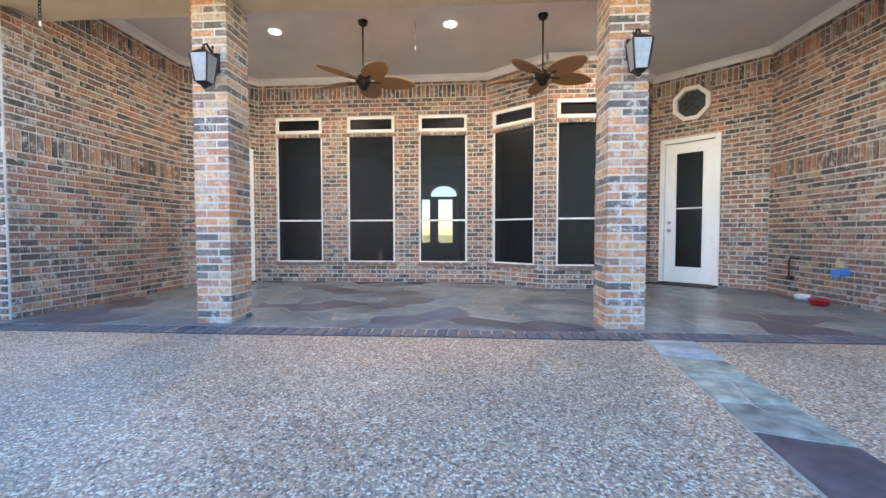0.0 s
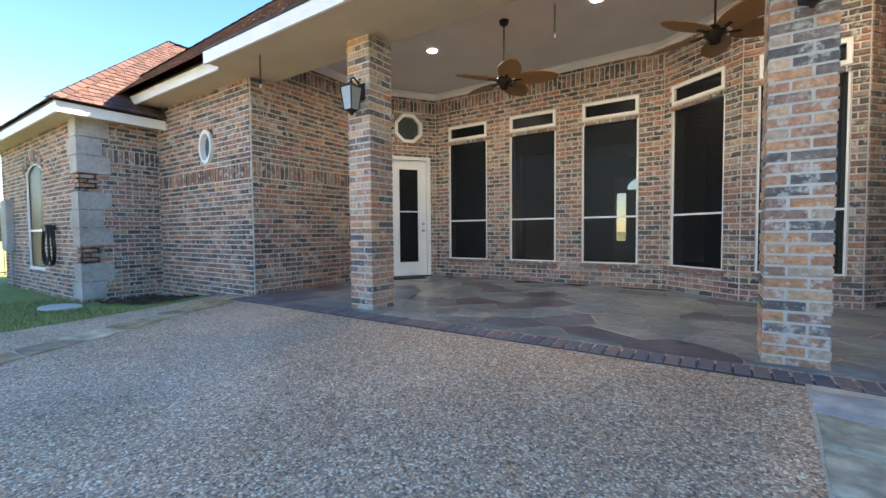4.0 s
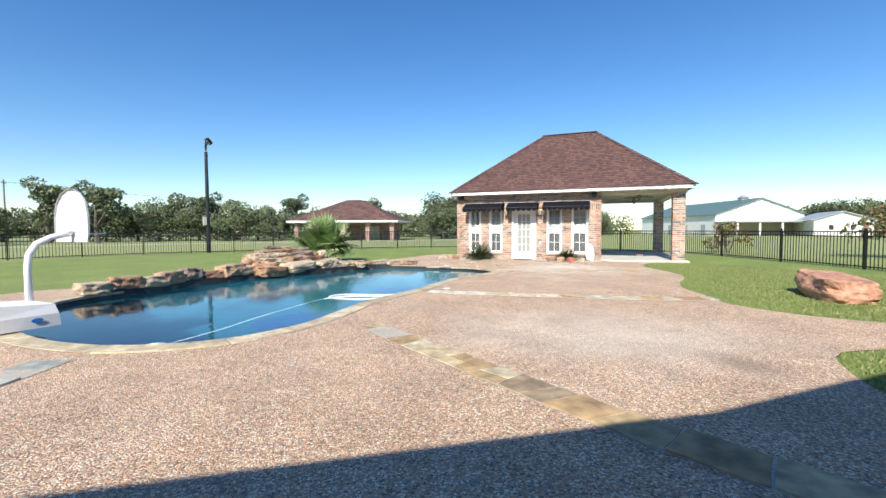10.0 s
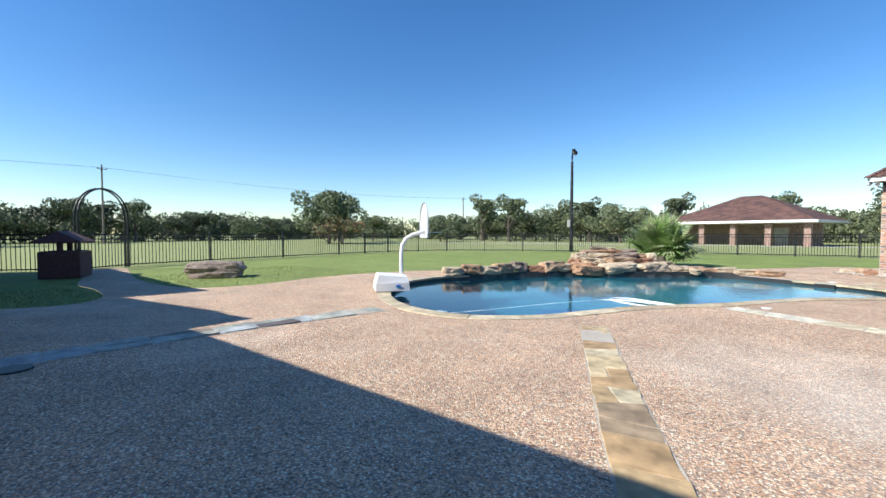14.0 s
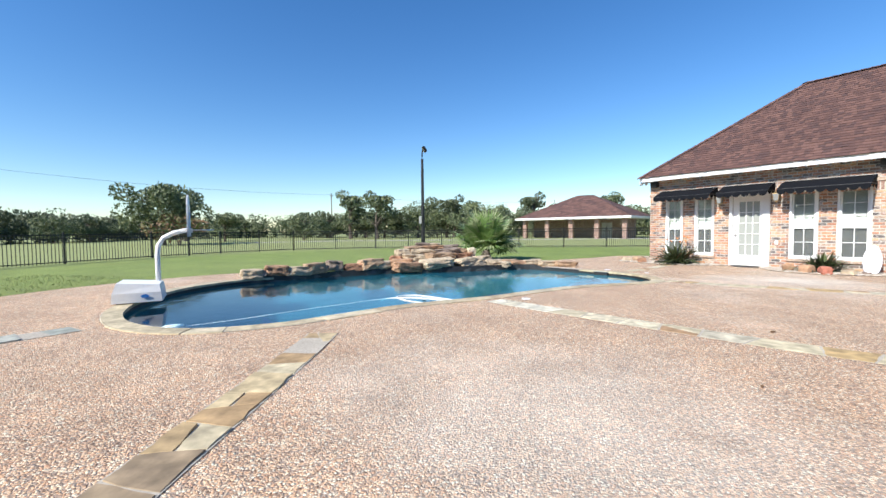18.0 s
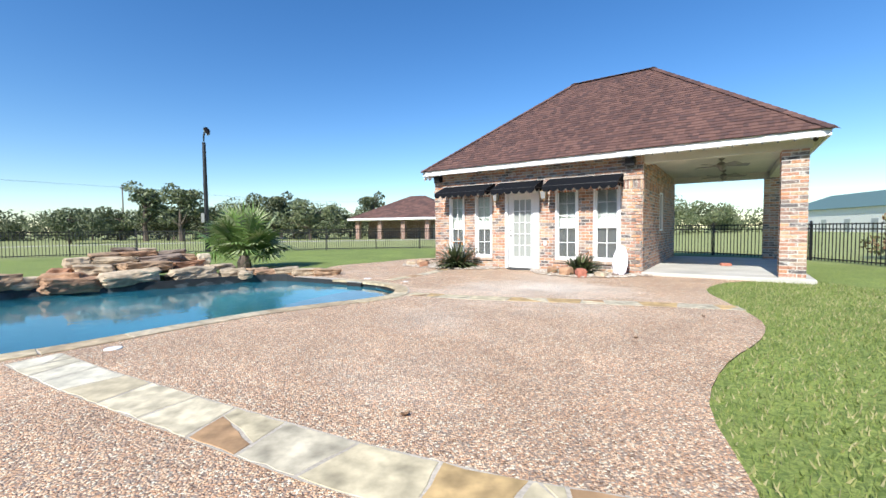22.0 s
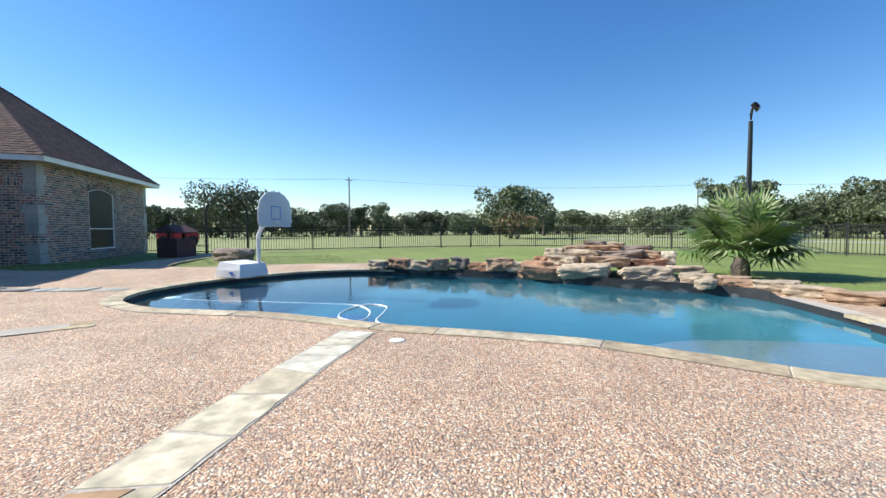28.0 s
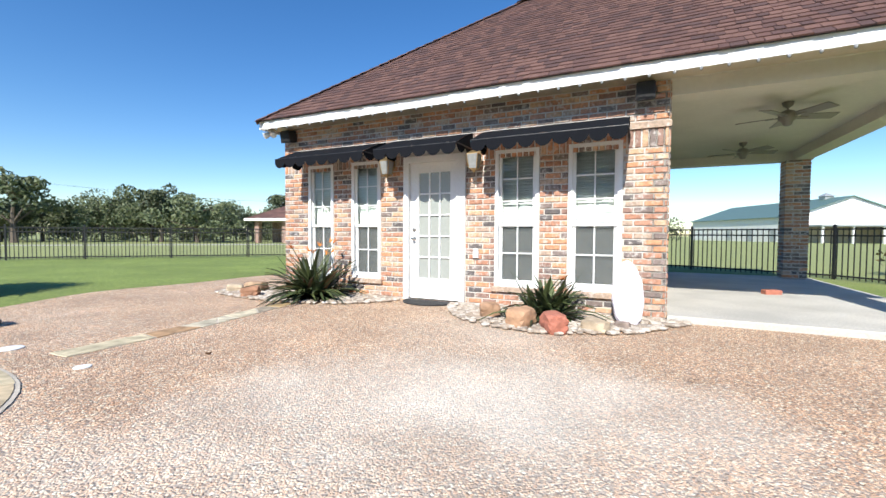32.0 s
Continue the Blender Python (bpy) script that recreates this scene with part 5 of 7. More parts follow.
def house_door(m, u0, u1, z0, handle_left, number):
    d = tagged(new("door_%d" % number), "closed white door with one tall dark glass, in a white frame", "door", "", "structure")
    d.matrix_basis = m
    z1 = z0 + DOOR_H[number - 1]
    fr = Mesh()
    fr.box(u0 - 0.005, u0 + 0.07, -0.03, 0.12, z0, z1 + 0.0)
    fr.box(u1 - 0.07, u1 + 0.005, -0.03, 0.12, z0, z1 + 0.0)
    fr.box(u0 + 0.07, u1 - 0.07, -0.03, 0.12, z1 - 0.07, z1)
    part("door_frame", fr, M_WHITE, d)
    a, b, c, e = u0 + 0.075, u1 - 0.075, z0 + 0.02, z1 - 0.075
    leaf = Mesh()
    leaf.box(a, a + 0.17, 0.03, 0.075, c, e)
    leaf.box(b - 0.17, b, 0.03, 0.075, c, e)
    leaf.box(a + 0.17, b - 0.17, 0.03, 0.075, e - 0.17, e)
    leaf.box(a + 0.17, b - 0.17, 0.03, 0.075, c, c + 0.27)
    lf = part("door_leaf", leaf, M_WHITE, d)
    bead = Mesh()
    bars(bead, a + 0.155, b - 0.155, c + 0.255, e - 0.155, 0.03, 0.012, 0.032)
    bead.box(a + 0.17, b - 0.17, 0.03, 0.05, c + 1.32, c + 1.345)
    part("glazing_bead", bead, M_WHITE, lf)
    part("pane", Mesh().box(a + 0.17, b - 0.17, 0.045, 0.055, c + 0.27, e - 0.17), M_SCREEN, lf, "dark tinted glass")
    hx = a + 0.075 if handle_left else b - 0.075
    for zz, nm in ((z0 + 0.96, "door_knob"), (z0 + 1.10, "deadbolt")):
        k = Mesh().lathe([(0.034, 0), (0.034, 0.012), (0.014, 0.018), (0.014, 0.04), (0.028, 0.05), (0.03, 0.065), (0.018, 0.078)] if nm == "door_knob" else [(0.03, 0), (0.03, 0.02), (0.012, 0.026), (0.01, 0.034)], 14, pose(hx, 0.03, zz, 90))
        part(nm, k, M_STEEL, lf, "satin nickel " + nm.replace("_", " "), True)
    part("threshold", Mesh().bevel_box(u0, u1, -0.1, 0.12, z0 - 0.02, z0 + 0.022, 0.01), M_MAT, d)


house_door(wall_pose((-5.05, 6.16), (-4.28, 7.27)), 0.29, 1.21, 0.2, False, 1)
house_door(wall_pose((3.08, 7.68), (4.38, 6.45)), 0.18, 1.12, 0.2, True, 2)
ring_window(wall_pose((-5.05, 6.16), (-4.28, 7.27)), 0.75, 3.25, 0.28, 1.0, 8, "white octagonal window with leaded glass above the door", math.pi / 8)
ring_window(wall_pose((3.08, 7.68), (4.38, 6.45)), 0.66, 3.38, 0.28, 1.0, 8, "white octagonal window with leaded glass above the door", math.pi / 8)
ring_window(wall_pose((-8.0, 3.57), (-5.05, 3.57)), 1.7, 2.55, 0.17, 1.45, 24, "small oval window in a white frame")


# ---- pool house ----
PH = Matrix(((-0.739, -0.674, 0, -9.22), (0.674, -0.739, 0, -15.54), (0, 0, 1, 0), (0, 0, 0, 1)))
ph = thing("pool_house", PH, "small brick pool house with hipped shingle roof and open pavilion", "pool house")
BRICK_NOW[:] = [M_LIT_BRICK, M_LIT_BRICKS]
PH_L, PH_D, PH_T = 5.98, 6.2, 2.78
WINS = [(0.55, 1.09), (1.46, 2.02), (3.89, 4.49), (4.86, 5.49)]
ph_holes = [(a, b, 0.28, 2.13) for a, b in WINS] + [(2.44, 3.45, 0.0, 2.14)]
brick_wall("front_wall", (0.0, 0.0), (PH_L, 0.0), -0.06, PH_T, 0.22, ph_holes, (1.995,), (0.0, PH_L, 0.0, 2.0), ph)
brick_wall("side_wall", (0.0, PH_D), (0.0, 0.0), -0.06, PH_T, 0.22, (), (1.995,), None, ph)
brick_wall("side_wall", (PH_L, 0.0), (PH_L, PH_D), -0.06, PH_T, 0.22, [(2.6, 3.2, 1.0, 2.1)], (1.995,), None, ph)
brick_wall("rear_wall", (PH_L, PH_D), (0.0, PH_D), -0.06, PH_T, 0.22, (), (), None, ph)
part("room_floor", Mesh().box(0.1, PH_L - 0.1, 0.1, PH_D - 0.1, -0.1, 0.0), M_CONCRETE, ph)
part("room_ceiling", Mesh().box(0.0, PH_L, 0.0, PH_D, PH_T, PH_T + 0.03), M_PCEILING, ph)
for a in (0.0, 5.55):
    part("corner_ledge", Mesh().bevel_box(a - 0.02, a + 0.45, -0.035, 0.0, 2.24, 2.32, 0.01), M_LIT_BRICKS, ph)
side = Mesh()
bars(side, 2.6, 3.2, 1.0, 2.1, 0.05, -0.02, 0.05)
part("side_window_frame", side, M_WHITE, ph, at=wall_pose((PH_L, 0.0), (PH_L, PH_D)))
part("side_window_pane", Mesh().box(2.65, 3.15, 0.02, 0.03, 1.05, 2.05), M_GLASS, ph, at=wall_pose((PH_L, 0.0), (PH_L, PH_D)))
# pavilion: slab, piers, beams and ceiling
part("pavilion_slab", Mesh().bevel_box(PH_L + 0.01, 9.05, -0.12, PH_D + 0.1, -0.1, 0.075, 0.015), M_CONCRETE, ph, "pale concrete slab under the pavilion roof")
brick_column(ph, 8.69, 0.22, 0.42, 0.42, 0.02, 2.62, 3)
brick_column(ph, 8.69, 5.95, 0.42, 0.42, 0.02, 2.62, 4)
for nm, a in (("front_beam", (PH_L, 8.95, 0.04, 0.34, 2.6, PH_T)), ("rear_beam", (PH_L, 8.95, 5.8, 6.1, 2.6, PH_T)), ("end_beam", (8.6, 8.9, 0.34, 5.8, 2.6, PH_T))):
    part(nm, Mesh().box(*a), M_PCEILING, ph, "cream boxed beam")
part("pavilion_ceiling", Mesh().box(PH_L, 8.95, 0.0, PH_D, PH_T, PH_T + 0.03), M_PCEILING, ph, "cream board ceiling")
eave = Mesh()
X0, X1, Y0, Y1 = -0.16, 9.12, -0.36, PH_D + 0.24
for x0, x1, y0, y1 in ((X0, X1, Y0, 0.02), (X0, X1, PH_D - 0.02, Y1), (X0, 0.02, 0.02, PH_D - 0.02), (8.9, X1, 0.02, PH_D - 0.02)):
    eave.box(x0, x1, y0, y1, 2.785, 2.80)
part("soffit", eave, M_SOFFIT, ph, "tan soffit boards")
for x0, x1, y0, y1 in ((X0 - 0.025, X1 + 0.025, Y0 - 0.025, Y0), (X0 - 0.025, X1 + 0.025, Y1, Y1 + 0.025), (X0 - 0.025, X0, Y0, Y1), (X1, X1 + 0.025, Y0, Y1)):
    part("fascia", Mesh().box(x0, x1, y0, y1, 2.745, 2.87), M_WHITE, ph, "white fascia board")
drip = Mesh()
drip.box(X0 - 0.05, X1 + 0.05, Y0 - 0.05, Y0, 2.87, 2.885)
drip.box(X0 - 0.05, X0, Y0, Y1, 2.87, 2.885)
drip.box(X1, X1 + 0.05, Y0, Y1, 2.87, 2.885)
part("drip_edge", drip, M_IRON, ph)
hip_roof("roof", X0 - 0.06, X1 + 0.06, Y0 - 0.06, Y1 + 0.06, 2.875, 2.9, ((3.4, 3.1), (5.7, 3.1)), ph)


def sash_window(u0, u1, parent):
    z0, z1, mid = 0.28, 2.13, 1.12
    w = part("window", Mesh().box(u0, u1, 0.16, 0.17, z0, z1), M_BLIND, parent, "white sash window with divided lights and closed blinds")
    f = Mesh()
    bars(f, u0, u1, z0, z1, 0.05, -0.02, 0.1)
    part("frame", f, M_WHITE, w)
    part("sill", Mesh().bevel_box(u0 - 0.04, u1 + 0.04, -0.05, 0.02, z0 - 0.07, z0 - 0.002, 0.012), M_LIT_BRICKS, w)
    for a, b, y, rows in ((mid - 0.02, z1 - 0.05, 0.03, 3), (z0 + 0.05, mid + 0.02, 0.055, 2)):
        s = Mesh()
        bars(s, u0 + 0.05, u1 - 0.05, a, b, 0.04, y - 0.01, y + 0.02)
        um = (u0 + u1) / 2
        s.box(um - 0.009, um + 0.009, y - 0.006, y + 0.014, a + 0.04, b - 0.04)
        for r in range(1, rows):
            zz = a + 0.04 + (b - a - 0.08) * r / rows
            s.box(u0 + 0.09, u1 - 0.09, y - 0.006, y + 0.014, zz - 0.009, zz + 0.009)
        part("sash", s, M_WHITE, w)
        pane = part("pane", Mesh().box(u0 + 0.09, u1 - 0.09, y + 0.004, y + 0.008, a + 0.04, b - 0.04), M_PANE if rows == 3 else M_MESHED, w)
        pane.visible_shadow = rows != 3
    for k in range(44):
        zz = z0 + 0.08 + k * 0.0405
        if zz < z1 - 0.06:
            sl = part("blind_slat", SLAT[round(u1 - u0, 2)], None, w)
            sl.location = ((u0 + u1) / 2, 0.11, zz)


M_PANE = material("clear_pane", (0.9, 0.95, 0.95), 0.0, spec=0.5)
M_PANE.node_tree.nodes["Principled BSDF"].inputs["Transmission Weight"].default_value = 1.0
M_PANE.node_tree.nodes["Principled BSDF"].inputs["IOR"].default_value = 1.45
M_MESHED = material("screened_pane", (0.14, 0.15, 0.145), 0.2, grain=0.1, scale=200, spec=0.5)
M_MESHED.node_tree.nodes["Principled BSDF"].inputs["Alpha"].default_value = 0.5
M_SHADE = material("pale_shade_behind_glass", (0.34, 0.36, 0.33), 0.2, spec=0.6, grain=0.04, scale=20)
SLAT = {}
for a, b in WINS + [(2.76, 3.2)]:
    w = (b - a) / 2 - 0.07
    SLAT[round(b - a, 2)] = Mesh().box(-w, w, -0.018, 0.018, -0.002, 0.002, pose(0, 0, 0, 68)).data("blind_slat", M_BLIND)
for a, b in WINS:
    sash_window(a, b, ph)
door = part("door", Mesh().box(2.53, 3.36, 0.05, 0.06, 0.02, 2.06), M_WHITE, ph, "closed white fifteen-light door")
fr = Mesh()
fr.box(2.44, 2.53, -0.03, 0.1, 0.0, 2.14)
fr.box(3.36, 3.45, -0.03, 0.1, 0.0, 2.14)
fr.box(2.53, 3.36, -0.03, 0.1, 2.05, 2.14)
part("door_frame", fr, M_WHITE, door)
lf = Mesh()
lf.box(2.535, 2.69, 0.02, 0.06, 0.02, 2.045)
lf.box(3.2, 3.355, 0.02, 0.06, 0.02, 2.045)
lf.box(2.69, 3.2, 0.02, 0.06, 1.9, 2.045)
lf.box(2.69, 3.2, 0.02, 0.06, 0.02, 0.33)
for c in (1, 2):
    x = 2.69 + 0.51 * c / 3
    lf.box(x - 0.011, x + 0.011, 0.022, 0.05, 0.33, 1.9)
for r in range(1, 5):
    z = 0.33 + 1.57 * r / 5
    lf.box(2.69, 3.2, 0.024, 0.05, z - 0.01, z + 0.01)
part("door_leaf", lf, M_WHITE, door)
part("glazing", Mesh().box(2.69, 3.2, 0.044, 0.049, 0.33, 1.9), M_SHADE, door, "glass backed by a pale shade")
knob = Mesh().lathe([(0.03, 0), (0.03, 0.01), (0.012, 0.016), (0.012, 0.04), (0.026, 0.05), (0.026, 0.066), (0.014, 0.074)], 14, pose(2.61, 0.02, 0.92, 90))
part("door_knob", knob, M_STEEL, door, "satin nickel door knob", True)
part("deadbolt", Mesh().lathe([(0.028, 0), (0.028, 0.018), (0.01, 0.024)], 14, pose(2.61, 0.02, 1.06, 90)), M_STEEL, door, "satin nickel deadbolt", True)
mat_ob = thing("door_mat", PH @ pose(2.95, -0.3, 0.004), "small black half-round rubber door mat on the deck", "door mat")
part("mat", Mesh().prism([(math.cos(a) * 0.42, 0.22 - math.sin(a) * 0.4) for a in [math.pi * k / 14 for k in range(15)]][::-1], 0.0, 0.016, 0.006), M_MAT, mat_ob)


def awning(u0, u1):
    """A low canvas awning with a scalloped valance on all three sides."""
    a = thing("awning", PH @ pose(0, 0, 0), "black canvas awning with a scalloped valance over a window or door", "awning", "pool house awnings")
    w, top, front, dep = u1 - u0, 2.40, 2.16, 0.60
    sheet = Mesh()
    n = 12
    prof = [(dep * k / 6, top - (top - front) * (k / 6) ** 1.25) for k in range(7)]
    P = [[(u0 + w * i / n, -y - 0.01, z + 0.012 * math.sin(i * 1.3) * (y / dep)) for y, z in prof] for i in range(n + 1)]
    sheet.add([q for r in P for q in r], [(i * 7 + k, (i + 1) * 7 + k, (i + 1) * 7 + k + 1, i * 7 + k + 1) for i in range(n) for k in range(6)])
    part("canopy", sheet, M_CANVAS, a)
    val = Mesh()
    m = max(3, round(w / 0.21))
    seg = 8
    for i in range(m * seg):
        x0, x1 = u0 + w * i / (m * seg), u0 + w * (i + 1) / (m * seg)
        d0, d1 = [0.07 + 0.075 * abs(math.sin(math.pi * j / seg)) ** 0.6 for j in (i % seg, i % seg + 1)]
        y = -dep - 0.012
        val.add([(x0, y, front), (x1, y, front), (x1, y - 0.004, front - d1), (x0, y - 0.004, front - d0)], [(0, 1, 2, 3)])
    part("valance", val, M_CANVAS, a)
    for x in (u0, u1):
        sd = Mesh()
        low = [(x, -dep * k / 8, front - 0.02 - 0.085 * abs(math.sin(math.pi * k / 4)) ** 0.6) for k in range(9)]
        hi = [(x, -dep * k / 8, top - (top - front) * (k / 8) ** 1.25) for k in range(9)]
        sd.add(low + hi, [(k, k + 1, k + 10, k + 9) for k in range(8)])
        part("side_flap", sd, M_CANVAS, a)
    rod = Mesh().tube([(u0, 0, front + 0.01), (u0, -dep, front + 0.0), (u1, -dep, front + 0.0), (u1, 0, front + 0.01)], 0.012, 6)
    part("rod", rod, M_IRON, a)
    return a


awning(0.42, 2.12)
awning(2.3, 3.56)
awning(3.76, 5.56)


M_BRASS = material("aged_brass", (0.42, 0.30, 0.15), 0.35, metal=0.8, grain=0.2, scale=60)


def lantern(m, label, group, mat=None, tall=0.42):
    """A wall lantern: plate, scroll arm, roof, glazed cage, finials. It hangs out towards -y."""
    t = thing("wall_lantern", m, label, "wall lamp", group)
    mt = mat or M_BRONZE
    part("back_plate", Mesh().bevel_box(-0.055, 0.055, -0.10, 0.10, 0.0, 0.025, 0.01, pose(0, 0, 0, 90)), mt, t)
    arm = Mesh().tube([(0, -0.02, 0.02), (0, -0.07, 0.10), (0, -0.13, 0.14), (0, -0.18, 0.11), (0, -0.18, 0.05)], 0.011, 6)
    arm.tube([(0, -0.02, 0.08), (0, -0.05, 0.12), (0, -0.04, 0.16), (0, -0.015, 0.15)], 0.007, 6)
    part("arm", arm, mt, t)
    c = (0.0, -0.18)
    z1, z0, r1, r0 = 0.0, -tall * 0.62, 0.10, 0.065
    roof = Mesh().lathe([(0.125, z1), (0.12, z1 + 0.012), (0.05, z1 + 0.055), (0.022, z1 + 0.065), (0.016, z1 + 0.09)], 4, pose(0, c[1], 0, 0, 0, 45))
    part("cap", roof, mt, t)
    bottom = Mesh().lathe([(0.012, z0 - 0.06), (0.03, z0 - 0.035), (0.07, z0 - 0.012), (0.09, z0)], 4, pose(0, c[1], 0, 0, 0, 45))
    part("base", bottom, mt, t)
    for k in range(4):
        a = math.pi / 2 * k + math.pi / 4
        b = a + math.pi / 2
        p = [(math.cos(a) * r0 * 1.3, c[1] + math.sin(a) * r0 * 1.3, z0), (math.cos(b) * r0 * 1.3, c[1] + math.sin(b) * r0 * 1.3, z0),
             (math.cos(b) * r1 * 1.25, c[1] + math.sin(b) * r1 * 1.25, z1), (math.cos(a) * r1 * 1.25, c[1] + math.sin(a) * r1 * 1.25, z1)]
        part("pane", Mesh().add(p, [(0, 1, 2, 3)]), M_LAMPGLASS, t)
        part("bar", Mesh().tube([p[0], p[3]], 0.009, 5), mt, t)
    return t


for u in (2.24, 3.64):
    lantern(PH @ pose(u, -0.012, 2.07) @ Matrix.Scale(0.9, 4), "small aged brass wall lantern with clear panes on the brick", "pool house lanterns", M_BRASS, 0.34)
M_SPEAKER = material("black_speaker", (0.02, 0.02, 0.022), 0.6, grain=0.2, scale=80)
for u in (0.2, 5.72):
    sp = thing("outdoor_speaker", PH @ pose(u, -0.09, 2.55, 12, 0, 0), "black outdoor loudspeaker under the eaves", "speaker", "eave speakers")
    part("case", Mesh().bevel_box(-0.10, 0.10, -0.09, 0.09, 0.0, 0.2, 0.02), M_SPEAKER, sp)
    part("grille", Mesh().box(-0.085, 0.085, -0.096, -0.09, 0.015, 0.175), M_MAT, sp)
    part("bracket", Mesh().box(-0.02, 0.02, 0.06, 0.1, 0.08, 0.2), M_IRON, sp)
flood = thing("security_light", PH @ pose(-0.12, -0.17, 2.72), "small white twin floodlight under the eave corner", "flood light")
for k in (-1, 1):
    part("head", Mesh().lathe([(0.03, 0), (0.05, 0.05), (0.055, 0.1), (0.045, 0.104)], 12, pose(0.06 * k, 0, 0, 120, 0, 30 * k)), M_PLASTIC, flood, "", True)
part("box", Mesh().lathe([(0.055, 0.0), (0.055, 0.03), (0.03, 0.06)], 12), M_PLASTIC, flood, "", True)
for k in range(38):
    u = X0 + 0.15 + k * 0.24
    if k == 0:
        strand = thing("string_lights", PH, "string of small clear bulbs clipped along the fascia", "string lights")
        part("cable", Mesh().tube([(X0 + 0.1 + 0.12 * j, Y0 - 0.045, 2.735 - 0.006 * (j % 2)) for j in range(77)], 0.004, 4), M_PLASTIC, strand)
        bulb = Mesh().lathe([(0.006, 0), (0.016, -0.012), (0.018, -0.026), (0.008, -0.042)], 8).data("bulb", M_LAMPGLASS, True)
    b = part("bulb", bulb, None, strand)
    b.location = (u, Y0 - 0.045, 2.735)


def ceiling_fan(m, blades, label, group, mat, blade_mat, leaf, drop):
    f = thing("ceiling_fan", m, label, "ceiling fan", group)
    part("canopy", Mesh().lathe([(0.012, -0.08), (0.055, -0.05), (0.07, 0.0)], 14), mat, f, "", True)
    part("downrod", Mesh().tube([(0, 0, -0.04), (0, 0, -drop)], 0.012, 8), mat, f)
    part("motor", Mesh().lathe([(0.02, -drop + 0.04), (0.07, -drop + 0.02), (0.105, -drop - 0.02), (0.105, -drop - 0.08), (0.06, -drop - 0.12), (0.05, -drop - 0.16), (0.02, -drop - 0.175)], 18), mat, f, "", True)
    bl = Mesh()
    L, n = 0.56 if leaf else 0.42, 10
    prof = [(0.15 + L * k / n, (0.115 * math.sin(math.pi * min(1.0, 0.12 + 0.88 * (k / n))) ** 0.7 + 0.03) if leaf else 0.066 + 0.012 * k / n) for k in range(n + 1)]
    top = [(x, w * s, 0.006 - 0.22 * w * s) for x, w in prof for s in (-1, 1)]
    k2 = len(top)
    bl.v = [(x, y, z) for x, y, z in top] + [(x, y, z - 0.012) for x, y, z in top]
    bl.f = [(2 * i, 2 * i + 2, 2 * i + 3, 2 * i + 1) for i in range(n)] + [(k2 + 2 * i + 1, k2 + 2 * i + 3, k2 + 2 * i + 2, k2 + 2 * i) for i in range(n)]
    bl.f += [(2 * i, k2 + 2 * i, k2 + 2 * i + 2, 2 * i + 2) for i in range(n)] + [(2 * i + 3, k2 + 2 * i + 3, k2 + 2 * i + 1, 2 * i + 1) for i in range(n)]
    bl.f += [(0, 1, k2 + 1, k2), (2 * n + 1, 2 * n, k2 + 2 * n, k2 + 2 * n + 1)]
    data = bl.data("blade", blade_mat)
    iron = Mesh().box(0.08, 0.24, -0.02, 0.02, -0.014, -0.004).data("blade_iron", mat)
    for k in range(blades):
        for nm, dt in (("blade", data), ("blade_iron", iron)):
            b = part(nm, dt, None, f)
            b.matrix_basis = pose(0, 0, -drop - 0.05, 0, 0, 360 / blades * k + 17)
    return f


M_FANW = material("white_fan", (0.22, 0.21, 0.18), 0.4, grain=0.03, scale=20)
for v in (1.6, 4.3):
    ceiling_fan(PH @ pose(7.45, v, PH_T), 5, "cream ceiling fan with a lamp under the pavilion ceiling", "pavilion fans", M_FANW, M_FANW, False, 0.14)
camera_ob = thing("security_camera", PH @ pose(8.95, -0.17, 2.74), "small dark security camera at the eave corner", "security camera")
part("body", Mesh().lathe([(0.03, 0), (0.04, 0.03), (0.04, 0.12), (0.03, 0.13)], 12, pose(0, 0, -0.03, 70)), M_BRONZE, camera_ob, "", True)
part("bracket", Mesh().tube([(0, 0, -0.02), (0, 0.05, 0.03)], 0.01, 6), M_BRONZE, camera_ob)

# porch fans, lamps and lanterns
for x in (-1.75, 0.66):
    ceiling_fan(pose(x, 5.25, CEIL), 5, "dark bronze ceiling fan with woven brown leaf blades", "porch fans", M_BRONZE, M_PALMWOOD, True, 0.75)
for x, y in ((-3.07, 5.44), (-0.57, 5.4), (1.9, 5.4)):
    l = thing("recessed_light", pose(x, y, CEIL), "small round recessed ceiling light, lit", "recessed light", "porch ceiling lights")
    part("trim_ring", Mesh().lathe([(0.095, -0.012), (0.1, 0.0), (0.07, 0.0), (0.068, -0.01)], 20, None, False), M_WHITE, l, "", True)
    part("lens", Mesh().lathe([(0.066, -0.006), (0.066, -0.003)], 20), M_GLOW, l, "glowing lens")
chain = thing("hanging_chain", pose(-1.03, 5.2, CEIL), "dark chain hanging from the porch ceiling", "chain")
link_data = Mesh().tube([(math.cos(a) * 0.012, 0, math.sin(a) * 0.022) for a in [2 * math.pi * k / 10 for k in range(11)]], 0.004, 5, False).data("chain_link", M_BRONZE)
for k in range(11):
    c = part("chain_link", link_data, None, chain)
    c.matrix_basis = pose(0, 0, -0.025 - 0.033 * k, 0, 0, 90 * (k % 2))
part("white_tip", Mesh().lathe([(0.008, -0.43), (0.012, -0.41), (0.006, -0.38)], 8), M_PLASTIC, chain, "small white tip")
chain2 = copy_thing(chain, pose(-4.2, 3.2, 3.42))
